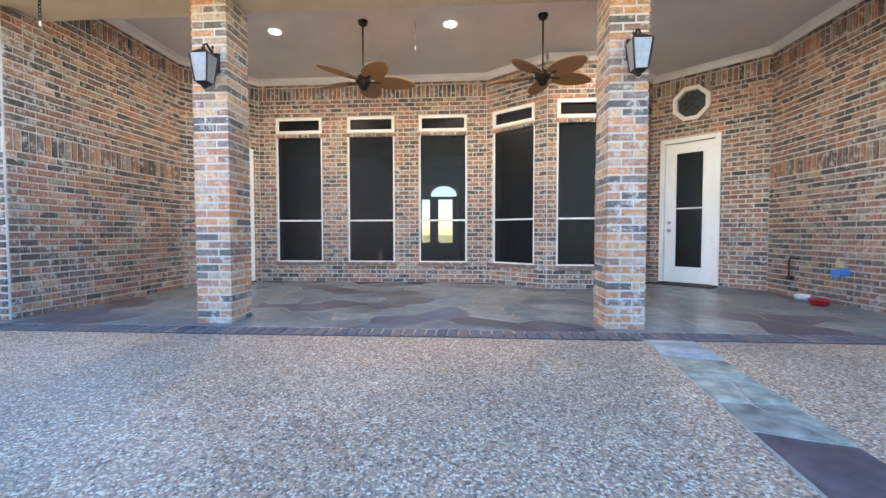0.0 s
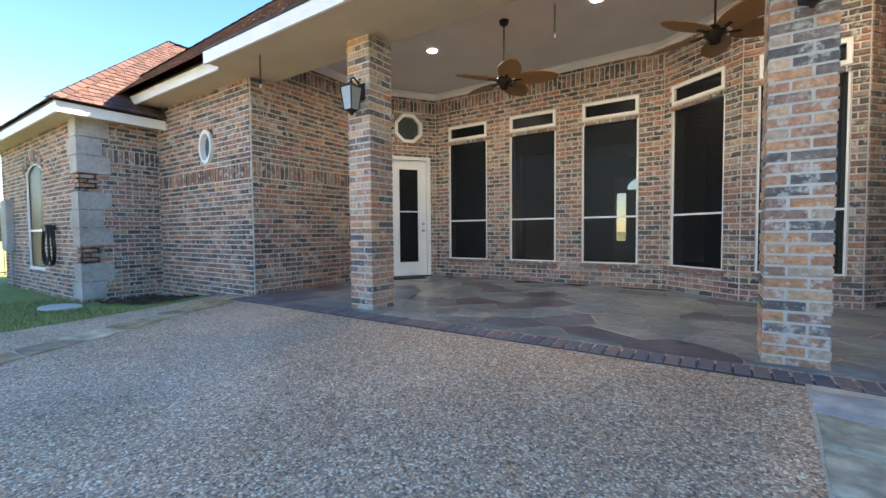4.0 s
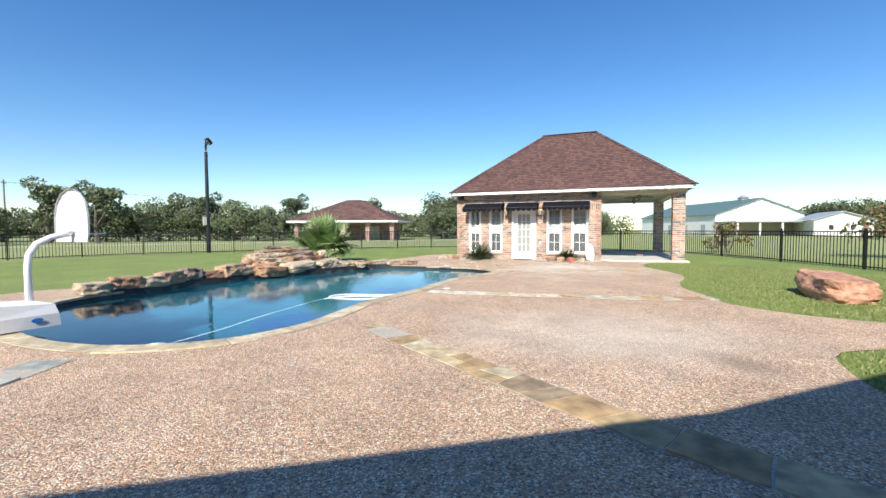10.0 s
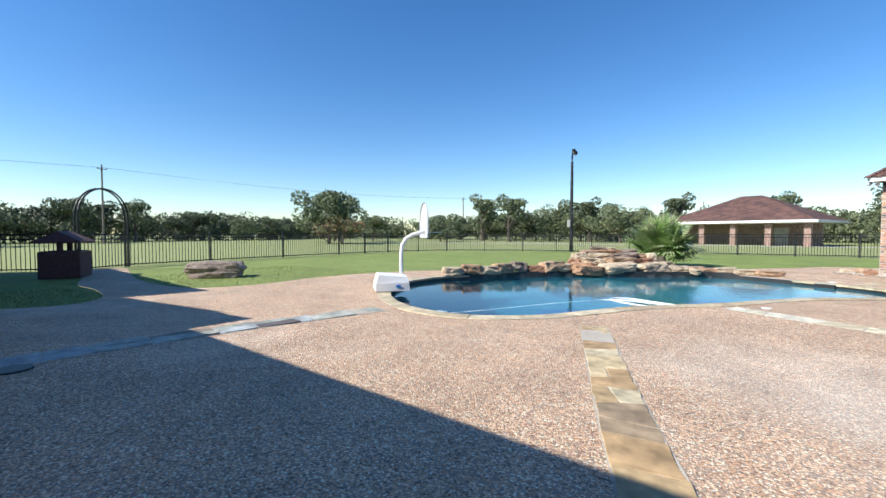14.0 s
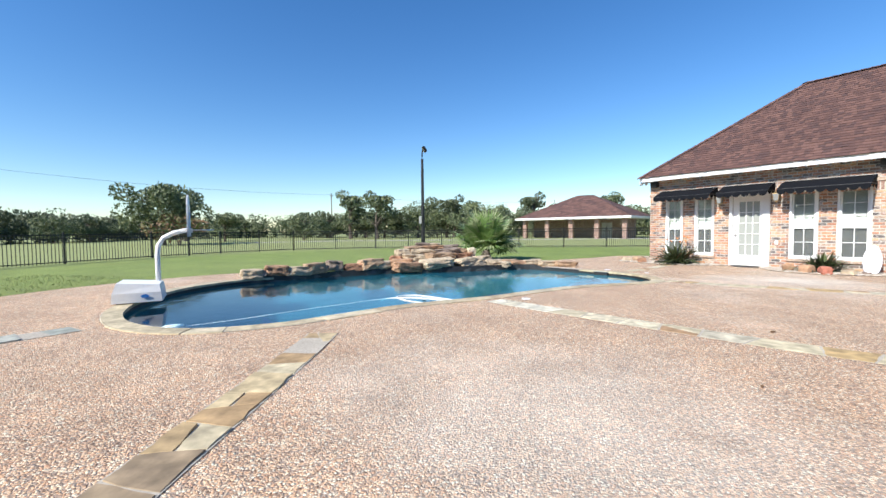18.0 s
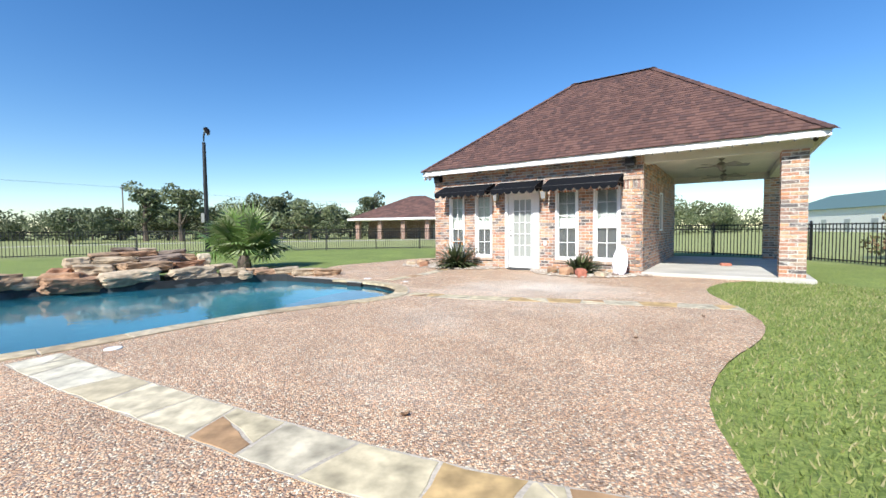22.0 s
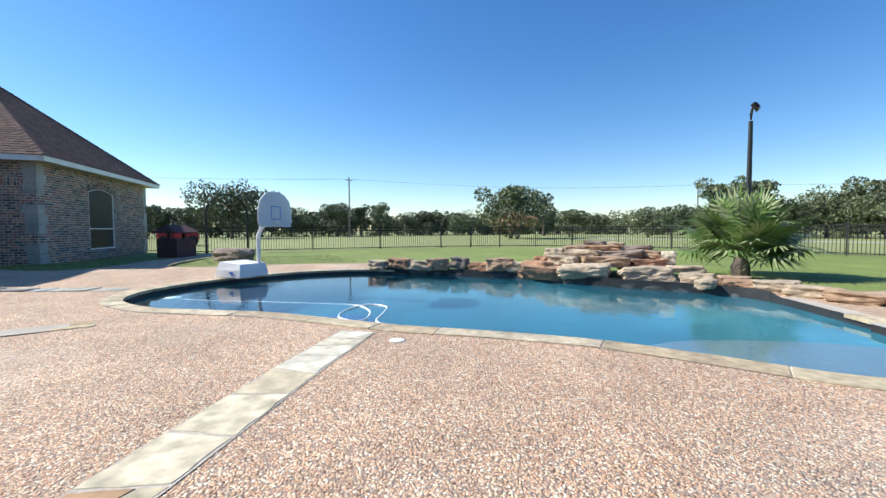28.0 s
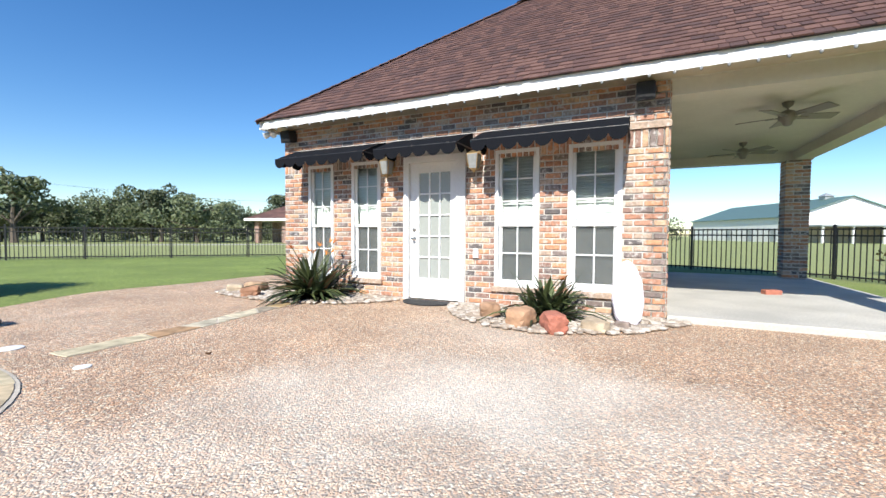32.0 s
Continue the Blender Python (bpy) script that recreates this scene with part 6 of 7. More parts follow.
for cxm in (-2.85, 1.165):
    lantern((pose(-2.79, 3.578, 2.77) if cxm < 0 else pose(cxm + 0.02, 3.578, 2.78)) @ Matrix.Scale(0.95, 4), "bronze wall lantern with seeded glass panes on a brick column", "porch lanterns", None, 0.42)

ob_ = thing("outlet_box", PH @ pose(3.62, -0.015, 0.72), "small white weatherproof outlet cover on the brick beside the door", "outlet")
part("cover", Mesh().bevel_box(-0.04, 0.04, -0.065, 0.065, 0.0, 0.03, 0.008, pose(0, 0, 0, 90)), M_PLASTIC, ob_)
part("hinge", Mesh().box(-0.035, 0.035, -0.036, -0.03, 0.04, 0.055), M_LIME, ob_)


# ---- rocks round the pool ----
rocks_rng = random.Random(31)


def rock(x, y, z, sx, sy, sz, turn=0.0, seed=1, name="rock", label="weathered tan and rust sandstone rock by the pool", mat=M_ROCK, group="pool rocks", rough=0.35):
    ob = new(name, rock_data(sx, sy, sz, seed, mat, rough, 0.72 if sx < 1.5 else 0.5, 4 if sx > 0.5 else 3))
    ob.matrix_basis = pose(x, y, z, rocks_rng.uniform(-4, 4), rocks_rng.uniform(-4, 4), turn)
    return tagged(ob, label, "rock", group)


edge_line = [Vector(POOL[i]) for i in ROCK_IDS]


def off_edge(k, d):
    """A point d metres outside the pool's rocky edge, and the edge's direction there."""
    a, b = edge_line[max(k - 1, 0)], edge_line[min(k + 1, len(edge_line) - 1)]
    t = (b - a).normalized()
    n2 = Vector((t.y, -t.x))
    if inside(edge_line[k] + n2 * 0.2, POOL):
        n2 = -n2
    return edge_line[k] + n2 * d, math.degrees(math.atan2(t.y, t.x))


k = 0
while k < 17:
    p, a = off_edge(k, rocks_rng.uniform(0.12, 0.2))
    rock(p.x, p.y, 0.03 + rocks_rng.uniform(-0.02, 0.03), rocks_rng.uniform(0.5, 0.8), rocks_rng.uniform(0.42, 0.55), rocks_rng.uniform(0.27, 0.37), a + rocks_rng.uniform(-10, 10), k + 2)
    k += 2
rock(1.55, -8.95, 0.04, 0.42, 0.34, 0.2, 20, 40, mat=M_BROWNROCK, label="small dark brown rock on the deck edge")
rock(-1.05, -11.95, 0.05, 0.45, 0.4, 0.42, 10, 41, label="upright grey sandstone rock beside the rim")
# wet stones at the waterline; their colour also holds the shade under the rim
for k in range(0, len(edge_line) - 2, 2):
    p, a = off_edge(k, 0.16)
    rock(p.x, p.y, -0.22, (edge_line[k + 2] - edge_line[k]).length * 1.2, 0.4, rocks_rng.uniform(0.27, 0.34), a, 220 + k, "rock", "wet rock at the pool's waterline, coloured darker for the rim's shade", M_WETSHADEROCK, "waterline rocks", 0.1)
# the piled waterfall, course upon course
P0, PU, PV = Vector((-2.55, -12.05)), Vector((-0.80, -0.60)), Vector((0.60, -0.80))
pile = [(-1.15, 0.1, -0.05, 1.1, 0.7, 0.34), (-0.2, 0.05, 0.02, 1.25, 0.8, 0.34), (0.95, 0.15, -0.02, 1.15, 0.75, 0.36), (1.8, 0.1, -0.06, 0.7, 0.5, 0.3), (2.35, 0.0, -0.06, 0.6, 0.45, 0.28),
        (-0.75, 0.65, 0.18, 0.8, 0.7, 0.3), (0.15, 0.6, 0.22, 1.2, 0.8, 0.26), (1.0, 0.75, 0.2, 0.9, 0.6, 0.24), (1.65, 0.6, 0.16, 0.8, 0.5, 0.16),
        (-1.0, 0.95, 0.22, 0.55, 0.5, 0.42), (-0.35, 0.95, 0.40, 1.0, 0.7, 0.2), (0.45, 0.9, 0.38, 1.05, 0.6, 0.22), (0.95, 1.0, 0.38, 0.7, 0.55, 0.22),
        (-0.5, 1.2, 0.52, 0.75, 0.55, 0.16), (0.1, 1.15, 0.54, 0.9, 0.6, 0.15), (0.75, 1.2, 0.5, 0.75, 0.5, 0.2), (-0.15, 1.35, 0.66, 0.6, 0.45, 0.12), (0.25, 1.4, 0.64, 0.55, 0.4, 0.11),
        (-0.3, 1.8, 0.1, 1.3, 0.9, 0.5), (0.7, 1.7, 0.1, 1.0, 0.8, 0.42), (-1.3, 0.6, 0.1, 0.75, 0.45, 0.2)]
for k, (a, b, z, sx, sy, sz) in enumerate(pile):
    p = P0 + PU * a + PV * b
    rock(p.x, p.y, z, sx * 0.97, sy * 0.95, sz * 1.05, 217 + rocks_rng.uniform(-14, 14), 60 + k)
p = P0 + PU * 1.35 + PV * 0.75
rock(p.x, p.y, 0.28, 0.34, 0.3, 0.36, 217, 99, label="upright pale cream sandstone rock in the pile", mat=material("cream_sandstone", (0.56, 0.48, 0.35), 0.9, grain=0.25, scale=9, stain=0.2, bump=0.8, coords="Position"))
for k, (x, y, sx, sz) in enumerate([(-4.75, -13.1, 0.6, 0.2), (-5.2, -13.25, 0.7, 0.24), (-5.7, -13.25, 0.8, 0.2), (-6.2, -13.1, 0.75, 0.2), (-4.4, -12.75, 0.35, 0.2)]):
    rock(x, y, 0.0, sx, 0.42, sz, 200 + rocks_rng.uniform(-15, 15), 120 + k)
rock(7.2, -5.4, -0.05, 1.6, 0.95, 0.56, 40, 201, "boulder", "low brown layered boulder on the lawn", M_BROWNROCK, "lawn boulders", 0.28)
rock(-11.2, -2.95, -0.05, 1.75, 0.95, 0.58, 45, 202, "boulder", "low red sandstone boulder on the lawn", M_REDROCK, "lawn boulders", 0.28)


# ---- palm ----
def palm(m):
    t = thing("fan_palm", m, "bushy young fan palm with drooping green fronds behind the pool rocks", "palm")
    part("trunk", Mesh().tube([(0, 0, -0.05), (0.02, 0, 0.12), (0.0, 0.02, 0.27)], [0.13, 0.14, 0.08], 10), M_BARK, t, "fibrous brown trunk")
    r = random.Random(8)
    for k in range(40):
        az, el = k * 2.399 + r.uniform(-0.2, 0.2), r.uniform(0.0, 1.4)
        ln = r.uniform(0.4, 0.7)
        d = Vector((math.cos(az) * math.cos(el), math.sin(az) * math.cos(el), math.sin(el)))
        side = Vector((-math.sin(az), math.cos(az), 0))
        up = d.cross(side) * -1
        f = Mesh()
        base = Vector((0, 0, 0.24))
        tip = base + d * ln
        f.tube([base, base.lerp(tip, 0.5) + Vector((0, 0, 0.03)), tip], [0.012, 0.010, 0.007], 5)
        for j in range(26):
            a = (j - 12.5) / 12.5 * 2.15
            q = d * math.cos(a) + side * math.sin(a)
            L = r.uniform(0.5, 0.72) * (1 - 0.22 * abs(a) / 2.15)
            w = (side * math.cos(a) - d * math.sin(a)) * 0.021
            p0, p1, p2 = tip, tip + q * L * 0.55 + up * 0.05, tip + q * L + Vector((0, 0, -0.2 * L - 0.12 * (1 - el)))
            f.add([p0 - w * 0.4, p0 + w * 0.4, p1 + w, p1 - w, p2], [(0, 1, 2, 3), (3, 2, 4)])
        part("frond", f, M_PALM, t)


palm(pose(-3.45, -15.6, 0.0) @ Matrix.Diagonal((1.42, 1.42, 1.45, 1)))


# ---- basketball hoop ----
hoop = thing("basketball_hoop", pose(1.6, -5.73, 0.03, 0, 0, 222), "white poolside basketball hoop on a moulded water base", "basketball hoop")
blk = Mesh()
lo = [(-0.34, -0.62), (0.36, -0.62), (0.36, 0.16), (-0.34, 0.16)]
blk.add([(x, y, 0.0) for x, y in lo] + [(x * 0.96, y * 0.985, 0.16) for x, y in lo] + [(-0.27, -0.57, 0.33), (0.32, -0.57, 0.28), (0.32, 0.12, 0.28), (-0.27, 0.12, 0.33)],
        [(0, 1, 5, 4), (1, 2, 6, 5), (2, 3, 7, 6), (3, 0, 4, 7), (4, 5, 9, 8), (5, 6, 10, 9), (6, 7, 11, 10), (7, 4, 8, 11), (8, 9, 10, 11), (3, 2, 1, 0)])
part("base", blk, M_PLASTIC, hoop)
part("badge", Mesh().prism([(math.cos(a) * 0.06, math.sin(a) * 0.03) for a in [2 * math.pi * k / 16 for k in range(16)]], 0, 0.004, 0, pose(0.12, -0.624, 0.1, 90)), M_BLUE, hoop, "small blue oval badge")
part("pole", Mesh().tube([(0.26, 0, 0.2), (0.26, 0, 0.75), (0.28, 0, 0.92), (0.36, 0, 1.06), (0.52, 0, 1.15), (0.76, 0, 1.21)], 0.042, 12), M_PLASTIC, hoop, "", True)
bw = [(-0.46, 0.0), (0.46, 0.0), (0.49, 0.10), (0.49, 0.38), (0.43, 0.57), (0.28, 0.71), (0.1, 0.77), (-0.1, 0.77), (-0.28, 0.71), (-0.43, 0.57), (-0.49, 0.38), (-0.49, 0.10)]
board = part("backboard", Mesh().prism(bw, -0.03, 0.0, 0.008, Matrix(((0, 0, 1, 0.78), (1, 0, 0, 0), (0, 1, 0, 1.08), (0, 0, 0, 1)))), M_GREYPL, hoop, "pale grey rounded backboard")
sq = Mesh()
for a in ((-0.14, 0.14, 0.16, 0.18), (-0.14, 0.14, 0.43, 0.45), (-0.14, -0.12, 0.18, 0.43), (0.12, 0.14, 0.18, 0.43)):
    sq.box(0.784, 0.787, a[0], a[1], 1.08 + a[2], 1.08 + a[3])
part("target_square", sq, M_BLUE, board, "blue painted square")
part("rim", Mesh().tube([(0.98 + math.cos(a) * 0.19, math.sin(a) * 0.19, 1.2) for a in [2 * math.pi * k / 24 for k in range(25)]], 0.009, 6, False), M_PLASTIC, hoop, "white tube rim")
part("rim_bracket", Mesh().box(0.78, 0.82, -0.07, 0.07, 1.15, 1.23), M_PLASTIC, hoop)

# ---- pool cleaner and lids ----
cl = thing("pool_cleaner_hose", Matrix(), "white floating hose of the pool cleaner, looped on the water", "pool hose")
loop = smooth_loop([(-0.4, -4.5), (-0.95, -5.05), (-1.5, -5.8), (-2.05, -6.45), (-2.55, -6.98), (-3.1, -7.1), (-3.6, -6.95), (-3.75, -6.75), (-3.4, -6.62), (-2.95, -6.85), (-2.72, -7.2), (-3.0, -7.4), (-3.45, -7.2), (-3.85, -6.98), (-4.15, -7.02)], 6, False)
part("hose", Mesh().tube([(x, y, -0.085 - 0.22 * max(0.0, 1 - i / 26)) for i, (x, y) in enumerate(loop)], 0.014, 8), M_HOSE, cl, "", True)
part("cleaner_head", Mesh().lathe([(0.05, 0.0), (0.13, 0.03), (0.14, 0.08), (0.07, 0.14)], 12, pose(-0.36, -4.46, -0.28)), M_HOSE, cl, "white cleaner head under water", True)
for x, y, lr in ((-5.13, -6.78, 0.075), (-7.26, -12.05, 0.09), (-8.1, -11.3, 0.055)):
    ld = new("skimmer_lid", Mesh().lathe([(lr, -0.006), (lr, 0.0), (lr - 0.008, 0.003)], 18).data("lid", M_PLASTIC))
    ld.matrix_basis = pose(x, y, deck_z(x, y) + 0.008)
    tagged(ld, "round white plastic lid set in the deck", "lid", "deck lids")
dr = new("drain_cover", Mesh().prism([(math.cos(2 * math.pi * k / 20) * 0.13, math.sin(2 * math.pi * k / 20) * 0.13) for k in range(20)], 0, 0.012, 0.005).data("drain", M_IRON))
dr.matrix_basis = pose(0.84, 0.38, deck_z(0.84, 0.38) + 0.003)
tagged(dr, "round dark iron drain cover in the deck", "drain cover")


lr = random.Random(17)
for x, y in ((-7.85, -4.92), (-10.2, -6.3), (-11.6, -7.1), (-6.9, -3.1), (-8.9, -11.4)):
    curl = Mesh()
    a, w = lr.uniform(0, 6.283), lr.uniform(0.011, 0.02)
    P = [(u * w * 1.6, v * w * (1 - u * u), 0.006 + 0.012 * abs(v) + 0.01 * u * u) for u in (-1, -0.5, 0, 0.5, 1) for v in (-1, 0, 1)]
    curl.add(P + [(px, py, pz - 0.003) for px, py, pz in P], [(3 * i + j, 3 * i + j + 3, 3 * i + j + 4, 3 * i + j + 1) for i in range(4) for j in range(2)] + [(15 + 3 * i + j + 1, 15 + 3 * i + j + 4, 15 + 3 * i + j + 3, 15 + 3 * i + j) for i in range(4) for j in range(2)])
    lf_ = new("fallen_leaf", curl.data("leaf", M_DRYLEAF))
    lf_.matrix_basis = pose(x, y, deck_z(x, y), 0, 0, math.degrees(a))
    tagged(lf_, "small curled dry brown leaf lying on the deck", "leaf", "fallen leaves")


# ---- planting beds at the pool house ----
def strap_plant(m, label, count, length, seed, flowers):
    t = thing("strap_leaf_plant", m, label, "plant", "pool house plants")
    r = random.Random(seed)
    lv = Mesh()
    for k in range(count):
        az, el = r.uniform(0, 6.283), r.uniform(0.12, 1.2)
        L = length * r.uniform(0.6, 1.1)
        b = Vector((r.uniform(-0.14, 0.14), r.uniform(-0.1, 0.1), 0.0))
        d = Vector((math.cos(az), math.sin(az), 0))
        s = Vector((-d.y, d.x, 0))
        pts = []
        for j in range(5):
            u = j / 4
            pts.append(b + d * (L * math.cos(el) * u) + Vector((0, 0, L * (math.sin(el) * u - 0.55 * u * u * math.cos(el)))))
        w = r.uniform(0.022, 0.044)
        wd = [w * 0.7, w, w * 0.9, w * 0.55, 0.001]
        keel = Vector((0, 0, -0.01))
        V = []
        for p, q in zip(pts, wd):
            V += [p - s * q, p + keel, p + s * q]
        lv.add(V, [(3 * j + c, 3 * j + c + 1, 3 * j + c + 4, 3 * j + c + 3) for j in range(4) for c in (0, 1)])
    part("leaves", lv, M_PLANT, t)
    for k in range(flowers):
        az = r.uniform(0, 6.283)
        p = Vector((math.cos(az) * 0.3, math.sin(az) * 0.3, length * r.uniform(0.6, 0.85)))
        part("stem", Mesh().tube([(0, 0, 0), p * 0.5 + Vector((0, 0, 0.12)), p], 0.006, 5), M_PLANT, t)
        fl = Mesh()
        for j in range(5):
            e = Vector((math.cos(az + j * 0.5 - 1), math.sin(az + j * 0.5 - 1), 0.4 + 0.15 * j)) * 0.1
            s = e.cross(Vector((0, 0, 1))).normalized() * 0.014
            fl.add([p - s, p + s, p + e], [(0, 1, 2)])
        part("flower", fl, M_FLOWER, t, "orange pointed flower")


strap_plant(PH @ pose(1.2, -0.62, 0.02), "dense dark green strap-leaved plant with orange flowers", 260, 1.0, 3, 9)
strap_plant(PH @ pose(4.72, -0.6, 0.02), "dark green strap-leaved plant among pale pebbles", 200, 0.74, 4, 1)


def pebble_bed(name, pts, seed, count, label):
    r = random.Random(seed)
    bm = Mesh()
    xs, ys = [p[0] for p in pts], [p[1] for p in pts]
    made = 0
    while made < count:
        x, y = r.uniform(min(xs), max(xs)), r.uniform(min(ys), max(ys))
        if not inside((x, y), pts):
            continue
        s = r.uniform(0.016, 0.045)
        k = r.uniform(0, 6.28)
        rows = [(0.0, -0.5), (0.8, -0.25), (1.0, 0.1), (0.6, 0.45), (0.0, 0.55)]
        V = [(x + s * rr * math.cos(k + a * 1.0472) * (1.25 if a % 3 else 0.9), y + s * rr * math.sin(k + a * 1.0472), 0.02 + s * hh + r.uniform(-0.002, 0.002)) for rr, hh in rows[1:4] for a in range(6)]
        F = [(q * 6 + a, q * 6 + (a + 1) % 6, (q + 1) * 6 + (a + 1) % 6, (q + 1) * 6 + a) for q in range(2) for a in range(6)] + [tuple(range(12, 18))]
        bm.add(V, F)
        made += 1
    ob = part(name, bm, M_PEBBLE)
    ob.matrix_basis = PH
    tagged(ob, label, "pebbles", "", "stuff")


pebble_bed("pebble_bed", smooth_loop([(-0.25, -0.1), (-0.75, -0.5), (-0.55, -0.95), (0.4, -1.15), (1.4, -1.1), (2.1, -0.75), (2.35, -0.1)], 4), 5, 1500, "bed of pale river pebbles under the plant")
pebble_bed("pebble_bed", smooth_loop([(3.5, -0.08), (3.55, -0.7), (4.1, -1.25), (4.9, -1.35), (5.6, -1.0), (6.0, -0.5), (6.05, -0.08)], 4), 6, 1500, "bed of pale river pebbles under the plant")
RED = material("red_stone", (0.40, 0.15, 0.10), 0.9, grain=0.2, scale=20, bump=0.5, coords="Position")
for k, (u, v, sx, sy, sz, mt) in enumerate([(-0.1, -0.55, 0.42, 0.3, 0.22, M_ROCK), (0.25, -0.95, 0.36, 0.3, 0.2, M_ROCK), (-0.45, -0.7, 0.3, 0.24, 0.16, M_ROCK), (4.1, -0.8, 0.32, 0.28, 0.22, M_ROCK),
                                            (4.55, -1.1, 0.34, 0.28, 0.25, M_ROCK), (4.92, -1.2, 0.38, 0.26, 0.24, RED), (5.3, -1.0, 0.3, 0.22, 0.15, M_ROCK), (5.55, -0.75, 0.18, 0.14, 0.1, M_BROWNROCK)]):
    q = PH @ Vector((u, v, 0.0))
    rock(q.x, q.y, 0.0, sx, sy, sz, rocks_rng.uniform(0, 180), 160 + k, "rock", "rust-coloured stone among pebbles by the plant", mt, "bed stones", 0.22)
sb = thing("bodyboard", PH @ pose(5.6, -0.6, 0.02, -33, 6, 14) @ Matrix.Diagonal((0.78, 1, 0.83, 1)), "white and pink foam bodyboard leaning on the brick corner", "bodyboard")
prof = [(0.0, 0.0), (0.10, 0.005), (0.17, 0.10), (0.215, 0.35), (0.20, 0.62), (0.14, 0.82), (0.07, 0.93), (0.0, 0.97)]
outline = prof + [(-x, y) for x, y in reversed(prof[1:-1])]
part("board", Mesh().prism(outline, -0.03, 0.03, 0.015, Matrix(((1, 0, 0, 0), (0, 0, -1, 0), (0, 1, 0, 0), (0, 0, 0, 1)))), M_BOARD, sb)
part("stripe", Mesh().prism([(x * 0.3, 0.3 + y * 0.45) for x, y in outline], 0.0305, 0.033, 0.0, Matrix(((1, 0, 0, 0), (0, 0, -1, 0), (0, 1, 0, 0), (0, 0, 0, 1)))), material("pink_print", (0.80, 0.68, 0.75), 0.4, stain=0.15, stain_scale=6.0), sb, "faded pink print")
blk2 = new("red_block", Mesh().bevel_box(-0.12, 0.12, -0.06, 0.06, 0.0, 0.07, 0.01).data("red_block", RED))
blk2.matrix_basis = PH @ pose(7.57, 2.59, 0.075, 0, 0, 20)
tagged(blk2, "red stone block on the pavilion slab", "block")


# ---- porch clutter ----
bowl = thing("dog_bowl", pose(4.05, 5.05, 0.205), "small red plastic bowl on the slate floor", "bowl")
part("bowl", Mesh().lathe([(0.08, 0.0), (0.115, 0.07), (0.12, 0.075), (0.105, 0.072), (0.07, 0.012)], 20), M_RED, bowl, "", True)
tub = thing("plastic_tub", pose(4.18, 5.5, 0.205), "small white tub beside the wall", "tub")
part("tub", Mesh().lathe([(0.07, 0.0), (0.09, 0.07), (0.08, 0.066), (0.06, 0.01)], 16), M_PLASTIC, tub, "", True)
tap = thing("hose_bib", pose(4.37, 5.05, 0.62), "wall tap wrapped in blue foam against frost", "tap")
part("foam_sleeve", Mesh().tube([(-0.02, 0, 0), (-0.2, -0.06, -0.01)], 0.05, 12), M_BLUE, tap, "bright blue foam sleeve")
part("valve_box", Mesh().box(-0.03, 0.0, 0.02, 0.14, 0.05, 0.13), M_YELLOW, tap, "cream wall plate")
pipe = thing("wall_pipe", pose(4.37, 5.9, 0.55), "dark bent pipe on the brick wall", "pipe")
part("pipe", Mesh().tube([(-0.02, -0.1, 0.2), (-0.06, -0.02, 0.2), (-0.06, 0.02, 0.17), (-0.06, 0.02, -0.08)], 0.014, 8), M_IRON, pipe)
part("flange", Mesh().box(-0.08, 0.0, -0.01, 0.05, -0.12, -0.06), M_IRON, pipe)
for x, y, a in ((-4.45, 6.45, 55.0), (3.45, 6.95, -43.0)):
    dm = new("door_mat", Mesh().bevel_box(-0.38, 0.38, -0.16, 0.16, 0.0, 0.014, 0.006).data("mat", M_MAT))
    dm.matrix_basis = pose(x, y, PORCH_Z + 0.006, 0, 0, a)
    tagged(dm, "thin dark door mat on the slate", "door mat", "porch mats")
rl = thing("hose_reel", pose(-9.3, 2.36, 0.5), "dark garden hose coiled on a wall hanger", "hose")
part("coil", Mesh().tube([(math.cos(a) * (0.2 + 0.01 * math.sin(a * 3.3)), -0.09 + 0.05 * math.sin(a * 0.37), 0.45 + math.sin(a) * 0.36) for a in [k * 0.26 for k in range(120)]], 0.014, 6), M_IRON, rl)
part("hanger", Mesh().box(-0.08, 0.08, -0.14, 0.0, 0.72, 0.8), M_IRON, rl)
ub = thing("utility_box", pose(-12.3, 2.37, 0.8), "grey electrical meter box on the brick", "utility box")
part("box", Mesh().bevel_box(-0.2, 0.2, 0.0, 1.1, 0.0, 0.14, 0.02, pose(0, 0, 0, 90)), M_LIME, ub)
part("conduit", Mesh().tube([(0.1, -0.05, 0.0), (0.1, -0.05, -0.75)], 0.025, 8), M_LIME, ub)
for k, (x, y, sx, sy, a) in enumerate([(-7.7, 2.0, 0.36, 0.24, 10), (-11.6, -0.15, 0.9, 0.5, 20)]):
    sl = new("stepping_stone", Mesh().prism([(math.cos(q) * sx * (1 + 0.12 * math.sin(3 * q)), math.sin(q) * sy) for q in [2 * math.pi * j / 11 for j in range(11)]], 0, 0.035, 0.012).data("slab", M_CONCRETE))
    sl.matrix_basis = pose(x, y, 0.0, 0, 0, a)
    tagged(sl, "flat grey stepping stone in the grass", "stepping stone", "stepping stones")
bed = Mesh()
r = random.Random(3)
